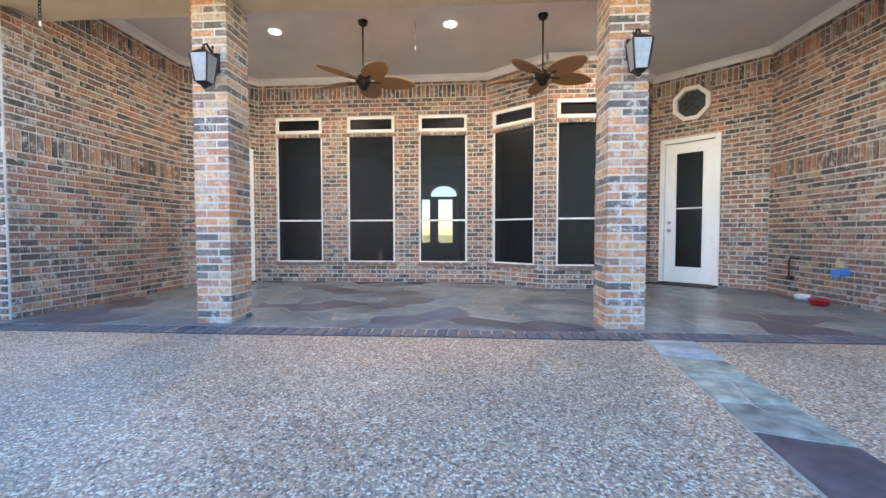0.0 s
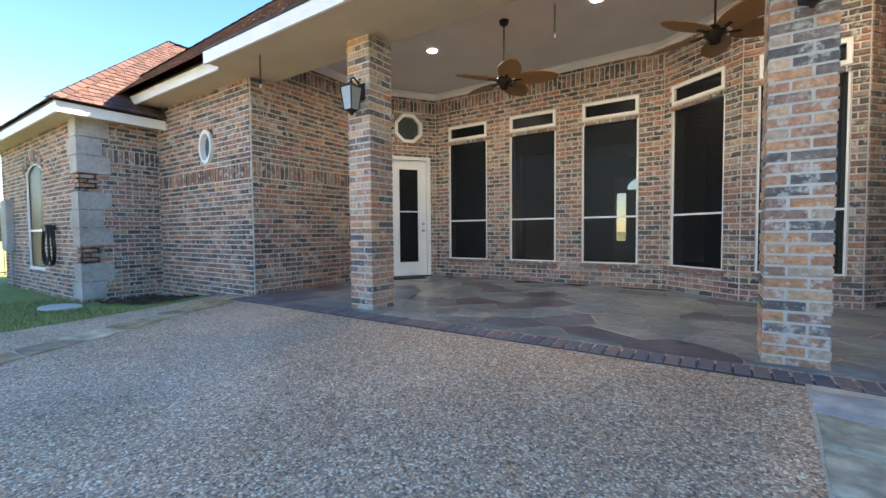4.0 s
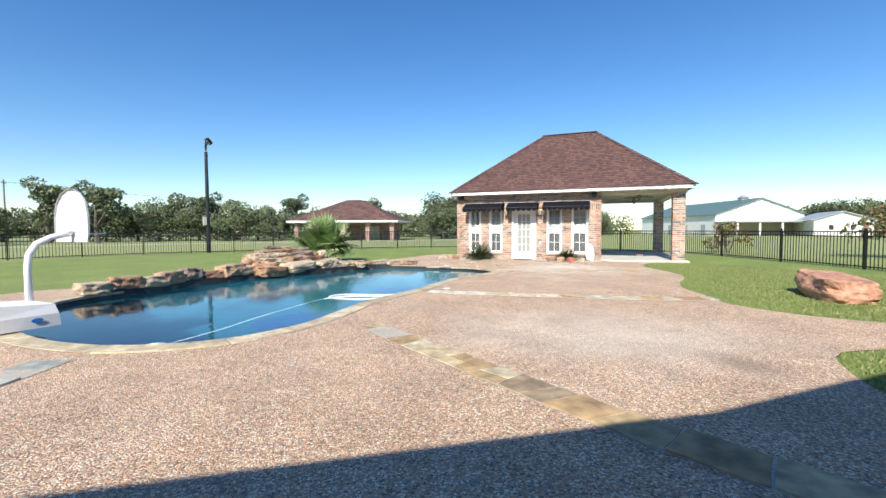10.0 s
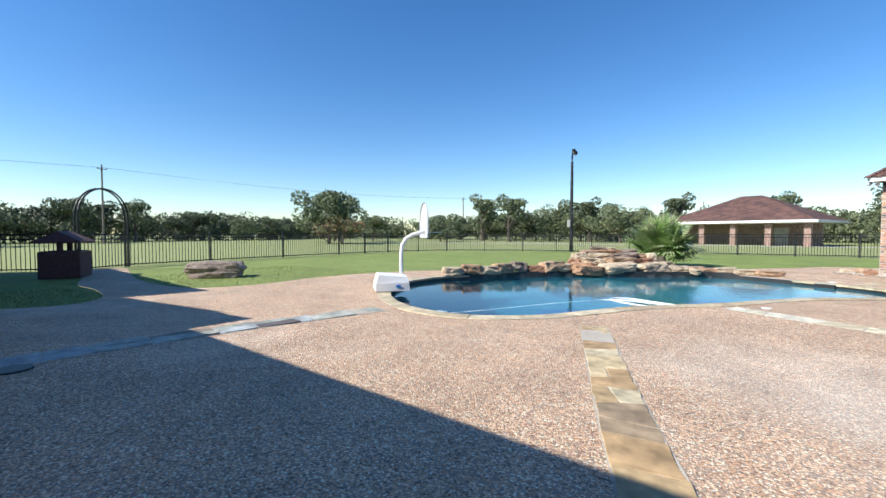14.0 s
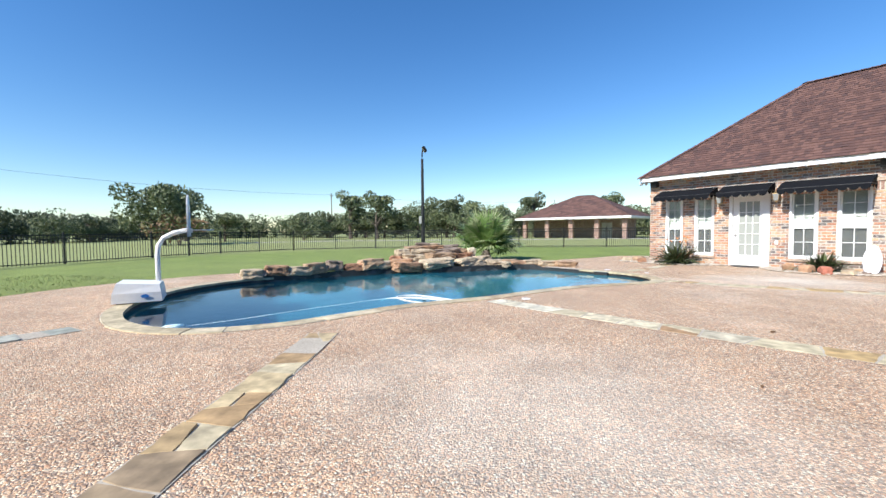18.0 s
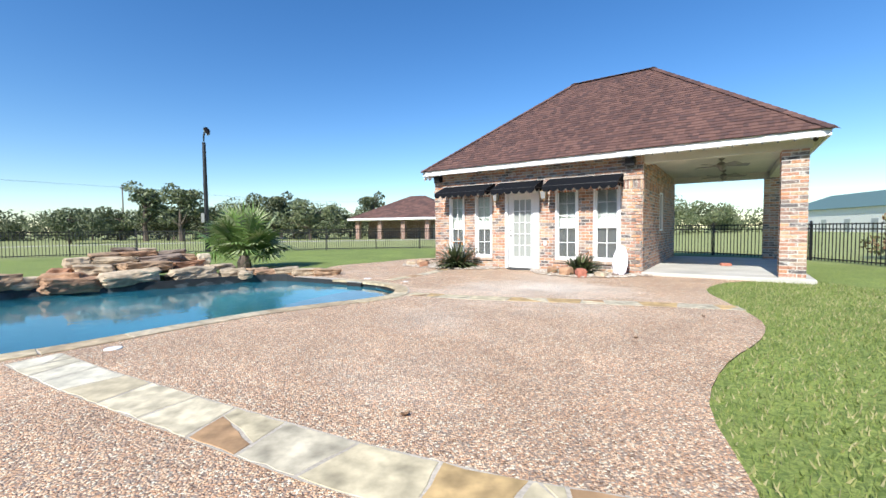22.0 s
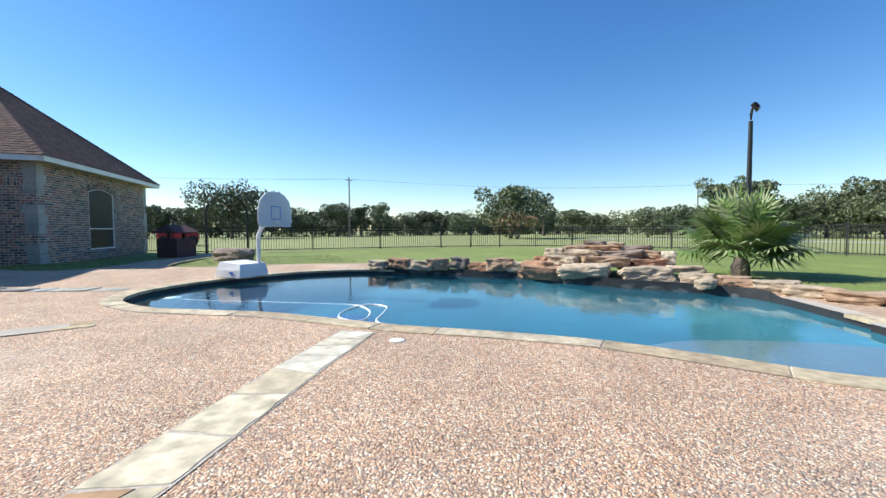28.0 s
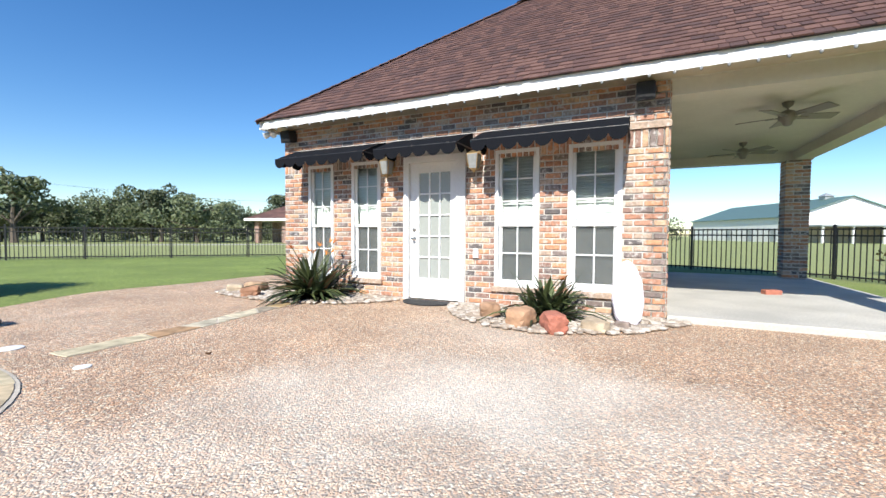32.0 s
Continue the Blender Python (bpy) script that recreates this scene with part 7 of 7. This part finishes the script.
for k in range(900):
    x, y = r.uniform(-7.9, -5.9), r.uniform(2.45, 3.5)
    if y < 3.35 - (x + 7.9) * 0.05 and y > 2.35 + max(0, -x - 7.0) * 0.2:
        a = r.uniform(0, 6.28)
        s = r.uniform(0.02, 0.06)
        z = deck_z(x, y) + 0.01
        bed.add([(x - math.cos(a) * s, y - math.sin(a) * s, z), (x + math.sin(a) * s * 0.3, y - math.cos(a) * s * 0.3, z + r.uniform(0.01, 0.04)), (x + math.cos(a) * s, y + math.sin(a) * s, z + r.uniform(0, 0.03)), (x - math.sin(a) * s * 0.3, y + math.cos(a) * s * 0.3, z + 0.005)], [(0, 1, 2, 3)])
tagged(part("flower_bed_mulch", bed, M_SOIL), "bare bed of dark bark mulch against the brick", "mulch", "", "stuff")


# ---- fence, gate arch, well, lamp pole ----
FENCE = [(15.6, -1.4), (12.55, -4.3), (13.3, -6.0), (13.3, -9.0), (13.0, -12.5), (12.6, -16.0), (11.8, -19.5), (9.5, -23.0), (5.0, -25.4), (-1.5, -26.3), (-7.0, -26.6), (-12.0, -26.6),
         (-17.5, -22.0), (-20.3, -17.2), (-21.2, -14.2), (-20.8, -11.6), (-19.6, -8.5), (-18.5, -5.6), (-17.0, -2.2), (-16.6, 0.2), (-16.2, 3.2), (-15.8, 6.5)]
fence = thing("iron_fence", Matrix(), "black iron picket fence round the back lawn", "fence")
post_data = Mesh().box(-0.024, 0.024, -0.024, 0.024, -0.1, 1.26).add([(-0.03, -0.03, 1.26), (0.03, -0.03, 1.26), (0.03, 0.03, 1.26), (-0.03, 0.03, 1.26), (0, 0, 1.29)], [(0, 1, 4), (1, 2, 4), (2, 3, 4), (3, 0, 4)]).data("post", M_IRON)
big_post = Mesh().box(-0.045, 0.045, -0.045, 0.045, -0.1, 1.34).data("post", M_IRON)
picket_data = Mesh().box(-0.009, 0.009, -0.009, 0.009, 0.03, 1.2).data("picket", M_IRON)
far_pickets = Mesh()
near_count = 0
for s, (a, b) in enumerate(zip(FENCE, FENCE[1:])):
    a, b = Vector(a), Vector(b)
    d = b - a
    bays = max(1, round(d.length / 2.35))
    gate = s == 1
    ang = math.degrees(math.atan2(d.y, d.x))
    for k in range(bays + (1 if s == len(FENCE) - 2 else 0)):
        p = a + d * k / bays
        ob = part("post", big_post if s in (18,) and k == 0 else post_data, None, fence)
        ob.matrix_basis = pose(p.x, p.y, -0.02, 0, 0, ang)
    for z in (1.17, 1.02, 0.10):
        part("rail", Mesh().box(0, d.length, -0.014, 0.014, z - 0.018, z + 0.018), M_IRON, fence, at=pose(a.x, a.y, -0.02, 0, 0, ang))
    m = int(d.length / 0.118)
    for k in range(m):
        p = a + d * (k + 0.5) / m
        if s in (16, 17, 18, 19) and near_count < 300:
            ob = part("picket", picket_data, None, fence)
            ob.matrix_basis = pose(p.x, p.y, -0.02, 0, 0, ang)
            near_count += 1
        else:
            far_pickets.box(p.x - 0.009, p.x + 0.009, p.y - 0.009, p.y + 0.009, 0.01, 1.18)
part("picket_infill", far_pickets, M_IRON, fence, kind="stuff")
arch = thing("gate_arch", Matrix(), "black iron arch over the garden gate", "gate arch")
g0, g1 = Vector((12.55, -4.3)), Vector((13.3, -6.0))
for off in (0.0, 0.12):
    gd = Vector((-(g1 - g0).y, (g1 - g0).x)).normalized() * off
    gm, gr = (g0 + g1) / 2 + gd, (g1 - g0).length / 2
    ax = (g1 - g0).normalized()
    part("hoop", Mesh().tube([(*(g0 + gd), -0.1), (*(g0 + gd), 1.75)] + [(*(gm - ax * gr * math.cos(a)), 1.75 + gr * math.sin(a)) for a in [math.pi * k / 16 for k in range(1, 16)]] + [(*(g1 + gd), 1.75), (*(g1 + gd), -0.1)], 0.028, 8), M_IRON, arch)
well = thing("wishing_well", pose(10.75, -3.35, 0.0, 0, 0, -35), "dark red wooden wishing well planter with a shingled roof", "wishing well")
part("tub", Mesh().bevel_box(-0.5, 0.5, -0.42, 0.42, 0.0, 0.72, 0.03), M_WOODRED, well)
for k in range(9):
    part("stave", Mesh().box(-0.5 + k * 0.111 + 0.006, -0.5 + (k + 1) * 0.111 - 0.006, -0.44, -0.421, 0.02, 0.7), M_WOODRED, well)
for x in (-0.38, 0.38):
    part("upright", Mesh().box(x - 0.05, x + 0.05, -0.05, 0.05, 0.7, 1.05), M_WOODRED, well)
rf = Mesh()
rf.add([(-0.62, -0.5, 0.98), (0.62, -0.5, 0.98), (0.5, 0, 1.26), (-0.5, 0, 1.26), (-0.62, 0.5, 0.98), (0.62, 0.5, 0.98), (-0.62, -0.5, 0.94), (0.62, -0.5, 0.94), (0.62, 0.5, 0.94), (-0.62, 0.5, 0.94)],
       [(0, 1, 2, 3), (5, 4, 3, 2), (1, 5, 2), (4, 0, 3), (6, 9, 8, 7), (0, 6, 7, 1), (4, 5, 8, 9), (0, 4, 9, 6), (1, 7, 8, 5)])
part("roof", rf, M_WOODRED, well)
lp = thing("flood_light_pole", pose(2.05, -26.5, 0.0, 0, 0, 200), "tall dark pole with two floodlights beyond the pool", "light pole")
part("pole", Mesh().tube([(0, 0, -0.2), (0, 0, 1.2), (0, 0, 5.9)], [0.13, 0.12, 0.085], 10), M_IRON, lp)
part("bracket", Mesh().tube([(0.05, -0.17, 6.45), (0.0, -0.16, 6.2), (0, -0.05, 5.98), (0, 0.05, 5.98), (0.0, 0.17, 6.2), (0.05, 0.18, 6.6)], 0.035, 6), M_IRON, lp)
for y, z in ((-0.17, 6.42), (0.2, 6.56)):
    head = Mesh().bevel_box(-0.16, 0.16, -0.17, 0.17, 0.0, 0.16, 0.06)
    head.box(-0.17, 0.17, -0.18, 0.18, -0.03, 0.0)
    hd = part("lamp_head", head.data("lamp_head", M_BRONZE), None, lp, "dark floodlight head", at=pose(0.12, y, z, 0, 55, 0))
    part("lens", Mesh().box(-0.145, 0.145, -0.155, 0.155, -0.036, -0.031), M_LAMPGLASS, hd, "grey lens")
part("meter_box", Mesh().box(-0.25, -0.1, -0.15, 0.15, 1.6, 2.1), M_LIME, lp)

sk = thing("pool_skimmer", pose(-7.02, -11.55, -0.05, 0, 0, 142), "skimmer with a pale frame in the pool's edge, its shaded mouth a black block", "skimmer")
# solid black block in place of the opening's shade
part("mouth", Mesh().box(-0.2, 0.2, -0.04, 0.04, -0.05, 0.045), M_MAT, sk)
part("lip", Mesh().box(-0.22, 0.22, -0.05, 0.03, 0.046, 0.056), M_LIME, sk, "pale stone lip")


# ---- trees ----
def leaf_cloud(m, c, rad, count, size, r, flat=0.8):
    """Leaf clumps scattered through an uneven cloud."""
    for _ in range(count):
        d = Vector((r.gauss(0, 1), r.gauss(0, 1), r.gauss(0, 1))).normalized() * rad * r.uniform(0.35, 1.0) ** 0.5
        p = Vector(c) + Vector((d.x, d.y, d.z * flat))
        a = Vector((r.gauss(0, 1), r.gauss(0, 1), r.gauss(0, 0.7))).normalized()
        b = a.orthogonal().normalized()
        b = (b * math.cos(r.uniform(0, 6.28)) + a.cross(b) * math.sin(r.uniform(0, 6.28))).normalized()
        s = size * r.uniform(0.6, 1.3)
        m.add([p - b * s, p + a.cross(b) * s * 0.45, p + b * s, p - a.cross(b) * s * 0.45 + a * s * 0.2], [(0, 1, 2, 3)])


def tree(m, seed, height, spread, label, leaf=None, thin=0.0, clusters=18, per=190, size=0.19, stems=1):
    t = thing("tree", m, label, "tree", "field trees")
    r = random.Random(seed)
    tr, cr = Mesh(), Mesh()
    ends = []
    for k in range(stems):
        a0 = 6.283 * k / stems + r.uniform(0, 1)
        lean = 0.0 if stems == 1 else 0.16
        top = Vector((math.cos(a0) * lean * height, math.sin(a0) * lean * height, height * 0.62))
        w = 0.03 * height / math.sqrt(stems)
        mid = top * 0.45 + Vector((r.uniform(-0.15, 0.15), r.uniform(-0.15, 0.15), 0))
        tr.tube([(0.04 * k, 0, -0.3), mid * 0.3, mid, top], [w * 1.25, w, w * 0.7, w * 0.28], 7)
        for j in range(max(3, clusters // stems)):
            f = r.uniform(0.32, 1.0)
            p = mid.lerp(top, f) if f > 0.5 else Vector((0, 0, 0)).lerp(mid, 0.5 + f)
            az = r.uniform(0, 6.283)
            out = spread * r.uniform(0.25, 1.0) * (1.15 - 0.55 * abs(f - 0.5))
            e = p + Vector((math.cos(az) * out, math.sin(az) * out, r.uniform(0.02, 0.26) * height))
            e.z = min(e.z, height * 0.97)
            tr.tube([p, p.lerp(e, 0.5) + Vector((0, 0, 0.06 * height * r.random())), e], [w * 0.4, w * 0.26, w * 0.1], 5, False)
            ends.append(e)
    for e in ends:
        leaf_cloud(cr, e, spread * r.uniform(0.3, 0.52), int(per * (1 - thin) * r.uniform(0.6, 1.3)), size, r)
    part("trunk", tr, M_BARK, t)
    part("crown", cr, leaf or M_LEAF, t)
    return t


r = random.Random(77)
kinds = [tree(pose(31.0, -34.2, -0.2), 1, 6.9, 3.3, "wide-crowned green tree in the pasture", clusters=26, per=230),
         tree(pose(51.0, -5.0, -0.2), 2, 7.2, 4.4, "broad spreading grey-green tree behind the fence", clusters=30, per=230),
         tree(pose(58.0, -20.0, -0.2), 3, 5.6, 2.6, "rounded green tree at the pasture's edge"),
         tree(pose(44.0, -50.0, -0.2), 4, 7.6, 2.0, "tall thin tree with sparse foliage", thin=0.35, clusters=16),
         tree(pose(8.0, -62.0, -0.2), 5, 6.6, 3.2, "dense dark green tree in the tree line", clusters=24, per=230),
         tree(pose(-26.0, -58.0, -0.2), 6, 7.2, 3.6, "dense dark green tree in the tree line", clusters=26, per=230)]
spots = []
for k in range(34):
    y = 30 - k * 2.9
    spots.append((60 + r.uniform(-3, 6), y, r.choice((2, 2, 3, 4)), r.uniform(0.7, 1.0)))
for k in range(34):
    spots.append((56 - k * 2.9, -68 + r.uniform(-5, 5) - 4 * math.sin(k * 0.3), r.choice((2, 3, 4, 4, 5)), r.uniform(0.6, 0.9)))
for k in range(30):
    spots.append((-128 + r.uniform(-8, 8), -78 + k * 5.2, r.choice((4, 5, 2)), r.uniform(0.95, 1.35)))
for x, y, k, s in ((17, -56, 3, 1.15), (22, -58, 3, 1.2), (6.5, -60, 3, 1.05), (-24, -55, 5, 0.8), (-30, -60, 5, 0.75), (2, -56, 4, 0.95), (-5, -78, 3, 1.3), (-18, -76, 3, 1.25), (-10, -80, 5, 0.9), (25, -50, 4, 0.7), (-48, -60, 5, 0.9), (-62, -66, 4, 1.0), (34, -46, 2, 0.8)):
    spots.append((x, y, k, s))
for x, y, k, s in spots:
    copy_thing(kinds[k], pose(x, y, -0.25, 0, 0, r.uniform(0, 360)) @ Matrix.Diagonal((s * r.uniform(0.9, 1.15), s * r.uniform(0.9, 1.15), s * 0.9, 1)))
tree(pose(27.5, -32.5, -0.2), 12, 3.4, 2.0, "small bronze-green tree with bare lower stems", M_LEAFR, 0.25, 18, 60, 0.2, 3)
tree(pose(-25.8, -7.5, -0.15), 13, 2.75, 1.5, "crepe myrtle with bronze leaves and many bare stems", M_LEAFR, 0.3, 24, 60, 0.12, 6)
tree(pose(-24.0, -13.5, -0.15), 14, 1.9, 0.9, "young crepe myrtle by the fence", M_LEAFR, 0.3, 14, 50, 0.11, 4)
woods = Mesh()
for k in range(1000):
    q = r.random()
    if q < 0.36:
        c = (64 + r.uniform(-2, 5), r.uniform(-75, 34))
    elif q < 0.74:
        c = (r.uniform(-75, 64), -74 + r.uniform(-4, 5))
    else:
        c = (-136 + r.uniform(-6, 8), r.uniform(-90, 85))
    s = 1.0 if q < 0.74 else 1.7
    leaf_cloud(woods, (*c, r.uniform(0.4, 3.3) * s), r.uniform(1.3, 2.3) * s, 80, 0.28 * s, r, 0.9)
tagged(part("far_woods", woods, M_LEAF), "dense green undergrowth and far tree line", "woods", "", "stuff")

# ---- far road and buildings ----
road = Mesh()
line = smooth_loop([(31.0, 60.0), (29.5, 20.0), (29.5, -5.0), (29.3, -25.0), (27.0, -38.0), (16.0, -46.0), (-4.0, -47.5), (-40.0, -50.0)], 6, False)
for i, (x, y) in enumerate(line):
    a, b = Vector(line[max(i - 1, 0)]), Vector(line[min(i + 1, len(line) - 1)])
    d = (b - a).normalized()
    w = 1.3
    road.v += [(x - d.y * w, y + d.x * w, -0.02), (x + d.y * w, y - d.x * w, -0.02)]
road.f = [(2 * i, 2 * i + 1, 2 * i + 3, 2 * i + 2) for i in range(len(line) - 1)]
structure("road", road, M_ROAD, "narrow pale gravel drive across the pasture", "road")


def gable_building(m, w, l, eave, peak, wall, roof, label, cat, porch=False):
    """A long gabled shed: its gable end at local y 0, its length along +y."""
    t = thing(cat.replace(" ", "_"), m, label, cat, "far buildings")
    b = Mesh()
    b.add([(0, 0, -0.4), (w, 0, -0.4), (w, 0, eave), (w / 2, 0, peak), (0, 0, eave), (0, l, -0.4), (w, l, -0.4), (w, l, eave), (w / 2, l, peak), (0, l, eave)],
          [(0, 1, 2, 3, 4), (6, 5, 9, 8, 7), (1, 6, 7, 2), (5, 0, 4, 9)])
    part("wall", b, wall, t)
    rf = Mesh()
    o, th = 0.4, 0.12
    for s in (0, 1):
        x0 = -o if s == 0 else w + o
        z0 = eave - o * (peak - eave) / (w / 2)
        P = [(x0, -o, z0), (w / 2, -o, peak), (w / 2, l + o, peak), (x0, l + o, z0)]
        P += [(x, y, z + th) for x, y, z in P]
        rf.add(P, [(0, 1, 2, 3), (7, 6, 5, 4), (0, 4, 5, 1), (3, 2, 6, 7), (0, 3, 7, 4)])
    part("roof", rf, roof, t)
    return t


bm_ = Matrix(((-0.93, -0.365, 0, -79.1), (0.365, -0.93, 0, -52.9), (0, 0, 1, 0), (0, 0, 0, 1)))
barn = gable_building(bm_, 17.0, 29.0, 4.0, 7.0, M_SIDING, M_GREENROOF, "long white metal barn with a green roof", "barn")
lean = Mesh().box(-0.3, 25.0, -6.0, 0.0, 2.35, 2.6)
part("lean_to_roof", lean, M_GREYROOF, barn, "low lean-to roof")
for k in range(7):
    part("post", Mesh().box(k * 4.0, k * 4.0 + 0.25, -5.8, -5.55, -0.4, 2.4), M_WHITE, barn)
part("lean_to_wall", Mesh().box(0.2, 24.5, -1.2, -1.0, -0.4, 2.3), M_TANWALL, barn)
part("cupola", Mesh().box(7.85, 9.15, 4.0, 5.3, 6.6, 7.4).add([(7.65, 3.8, 7.4), (9.35, 3.8, 7.4), (9.35, 5.5, 7.4), (7.65, 5.5, 7.4), (8.5, 4.65, 8.0)], [(0, 1, 4), (1, 2, 4), (2, 3, 4), (3, 0, 4)]), M_GREYROOF, barn)
for k in range(3):
    part("barn_door", Mesh().box(-0.06, 0.0, 3.0 + k * 6, 4.4 + k * 6, -0.3, 2.1), M_GREYROOF, barn)
shed = gable_building(Matrix(((-0.7, -0.7, 0, -85.5), (0.7, -0.7, 0, -40.5), (0, 0, 1, 0), (0, 0, 0, 1))), 7.5, 10.0, 2.7, 4.0, M_SIDING, M_GREYROOF, "small white gabled shed beside the barn", "shed")
# window blocks take the same painted room shade
for x in (2.0, 4.8):
    part("window", Mesh().box(x, x + 0.6, -0.05, 0.0, 1.0, 1.8), M_ROOMSHADE, shed)
hs = gable_building(Matrix(((-0.2, -0.98, 0, -104.0), (0.98, -0.2, 0, -31.5), (0, 0, 1, 0), (0, 0, 0, 1))), 10.0, 12.0, 2.3, 5.2, M_TANWALL, M_GREYROOF, "low white house with a pale metal roof", "house")
part("chimney", Mesh().box(7.6, 8.9, 3.0, 4.2, 2.0, 6.0), M_TANWALL, hs)
part("verandah_roof", Mesh().box(9.5, 16.5, -2.0, 8.0, 2.1, 2.35), M_GREYROOF, hs)
for k in range(4):
    part("post", Mesh().box(10.5 + k * 1.9, 10.7 + k * 1.9, -1.8, -1.6, -0.4, 2.1), M_WHITE, hs)

PV_M = Matrix(((-0.885, -0.466, 0, -3.6), (0.466, -0.885, 0, -54.0), (0, 0, 1, -0.3), (0, 0, 0, 1)))
pv = thing("garden_pavilion", PV_M, "far brick pavilion with a hipped red-brown shingle roof", "pavilion")
hip_roof("roof", -0.6, 13.4, -0.6, 9.6, 2.75, 2.85, ((5.4, 4.5), (7.4, 4.5)), pv, tab=0.6, course=0.3)
pf = Mesh()
pf.box(-0.65, 13.45, -0.66, -0.6, 2.55, 2.78)
pf.box(-0.66, -0.6, -0.6, 9.6, 2.55, 2.78)
pf.box(13.4, 13.46, -0.6, 9.6, 2.55, 2.78)
part("fascia", pf, M_WHITE, pv)
part("ceiling", Mesh().box(-0.5, 13.3, -0.5, 9.5, 2.5, 2.56), M_PCEILING, pv)
part("rear_wall", Mesh().box(0.0, 12.8, 3.2, 3.4, 0.0, 2.5), M_BRICKS, pv)
part("door", Mesh().box(9.0, 10.2, 3.14, 3.2, 0.0, 2.1), M_LIME, pv)
for k in range(5):
    part("column", Mesh().box(0.1 + k * 3.05, 0.6 + k * 3.05, 0.0, 0.5, 0.0, 2.5), M_LIT_BRICKS, pv)


# ---- poles and wires ----
def utility_pole(x, y, h, label):
    t = thing("utility_pole", pose(x, y, -0.3), label, "utility pole", "utility poles")
    part("pole", Mesh().tube([(0, 0, 0), (0, 0, h)], [0.12, 0.08], 8), M_POLE, t)
    part("crossarm", Mesh().box(-0.04, 0.04, -0.45, 0.45, h - 0.5, h - 0.42), M_POLE, t)
    for k in (-0.4, 0.0, 0.4):
        part("insulator", Mesh().lathe([(0.04, 0), (0.05, 0.08), (0.02, 0.16)], 8, pose(0, k, h - 0.42)), M_LIME, t)


poles = [(56.0, 40.0, 8.8), (50.0, -20.0, 8.8), (30.3, -68.0, 8.2), (-10.0, -110.0, 8.8)]
for x, y, h in poles:
    utility_pole(x, y, h, "weathered wooden utility pole beyond the pasture")
utility_pole(-59.0, 0.7, 11.2, "tall pale utility pole in the west pasture")
wires = thing("power_lines", Matrix(), "thin dark overhead power lines", "power line")
for (x0, y0, h0), (x1, y1, h1) in zip(poles, poles[1:]):
    for k in (-0.6, 0.6):
        part("wire", Mesh().tube([(x0 + (x1 - x0) * i / 12, y0 + k + (y1 - y0) * i / 12, h0 + (h1 - h0) * i / 12 - 0.6 - 0.8 * math.sin(math.pi * i / 12)) for i in range(13)], 0.009, 4), M_WIRE, wires)

# ---- red utility vehicle by the drive ----
tv = thing("red_utility_vehicle", pose(25.0, -1.9, -0.05, 0, 0, 100), "small dark red utility vehicle parked on the grass", "vehicle")
part("body", Mesh().bevel_box(-1.2, 1.2, -0.6, 0.6, 0.45, 0.95, 0.1), M_RED, tv)
part("hood", Mesh().bevel_box(0.55, 1.35, -0.5, 0.5, 0.9, 1.12, 0.1), M_RED, tv)
part("cab_frame", Mesh().tube([(0.5, -0.55, 0.95), (0.2, -0.55, 1.75), (-0.5, -0.55, 1.75), (-0.6, -0.55, 0.95)], 0.04, 6).tube([(0.5, 0.55, 0.95), (0.2, 0.55, 1.75), (-0.5, 0.55, 1.75), (-0.6, 0.55, 0.95)], 0.04, 6), M_IRON, tv)
part("cab_roof", Mesh().bevel_box(-0.6, 0.35, -0.62, 0.62, 1.74, 1.8, 0.02), M_IRON, tv)
for x, y in ((-0.8, -0.62), (0.85, -0.62), (-0.8, 0.62), (0.85, 0.62)):
    wh = part("wheel", Mesh().lathe([(0.1, -0.12), (0.3, -0.12), (0.36, -0.07), (0.36, 0.07), (0.3, 0.12), (0.1, 0.12)], 18, pose(x, y, 0.36, 90)), M_MAT, tv)
    part("rim", Mesh().lathe([(0.18, -0.125), (0.18, 0.125)], 14, pose(x, y, 0.36, 90)), M_LIME, wh)

# ---- lawn blades where the walk passes near ----
blades = Mesh()
r = random.Random(9)
zones = [((-16.2, -8.6), (-12.0, -0.9), 90000), ((-9.2, -5.2), (-0.9, 2.4), 11000), ((4.4, 9.0), (-9.0, -2.5), 5000), ((4.3, 8.0), (-2.3, 0.5), 3500)]
for (x0, x1), (y0, y1), count in zones:
    for _ in range(count):
        x, y = r.uniform(x0, x1), r.uniform(y0, y1)
        if inside((x, y), DECK) or (y > 2.2 and x > -7.9 and x < -5.5):
            continue
        a, h = r.uniform(0, 6.283), r.uniform(0.02, 0.05)
        z = deck_z(x, y) - 0.015
        w, k = r.uniform(0.004, 0.009), r.uniform(-0.03, 0.03)
        blades.add([(x - math.cos(a) * w, y - math.sin(a) * w, z), (x + math.cos(a) * w, y + math.sin(a) * w, z), (x + math.sin(a) * k, y + math.cos(a) * k, z + h)], [(0, 1, 2)])
tagged(part("grass_blades", blades, M_BLADE), "short mown lawn grass", "grass", "", "stuff")
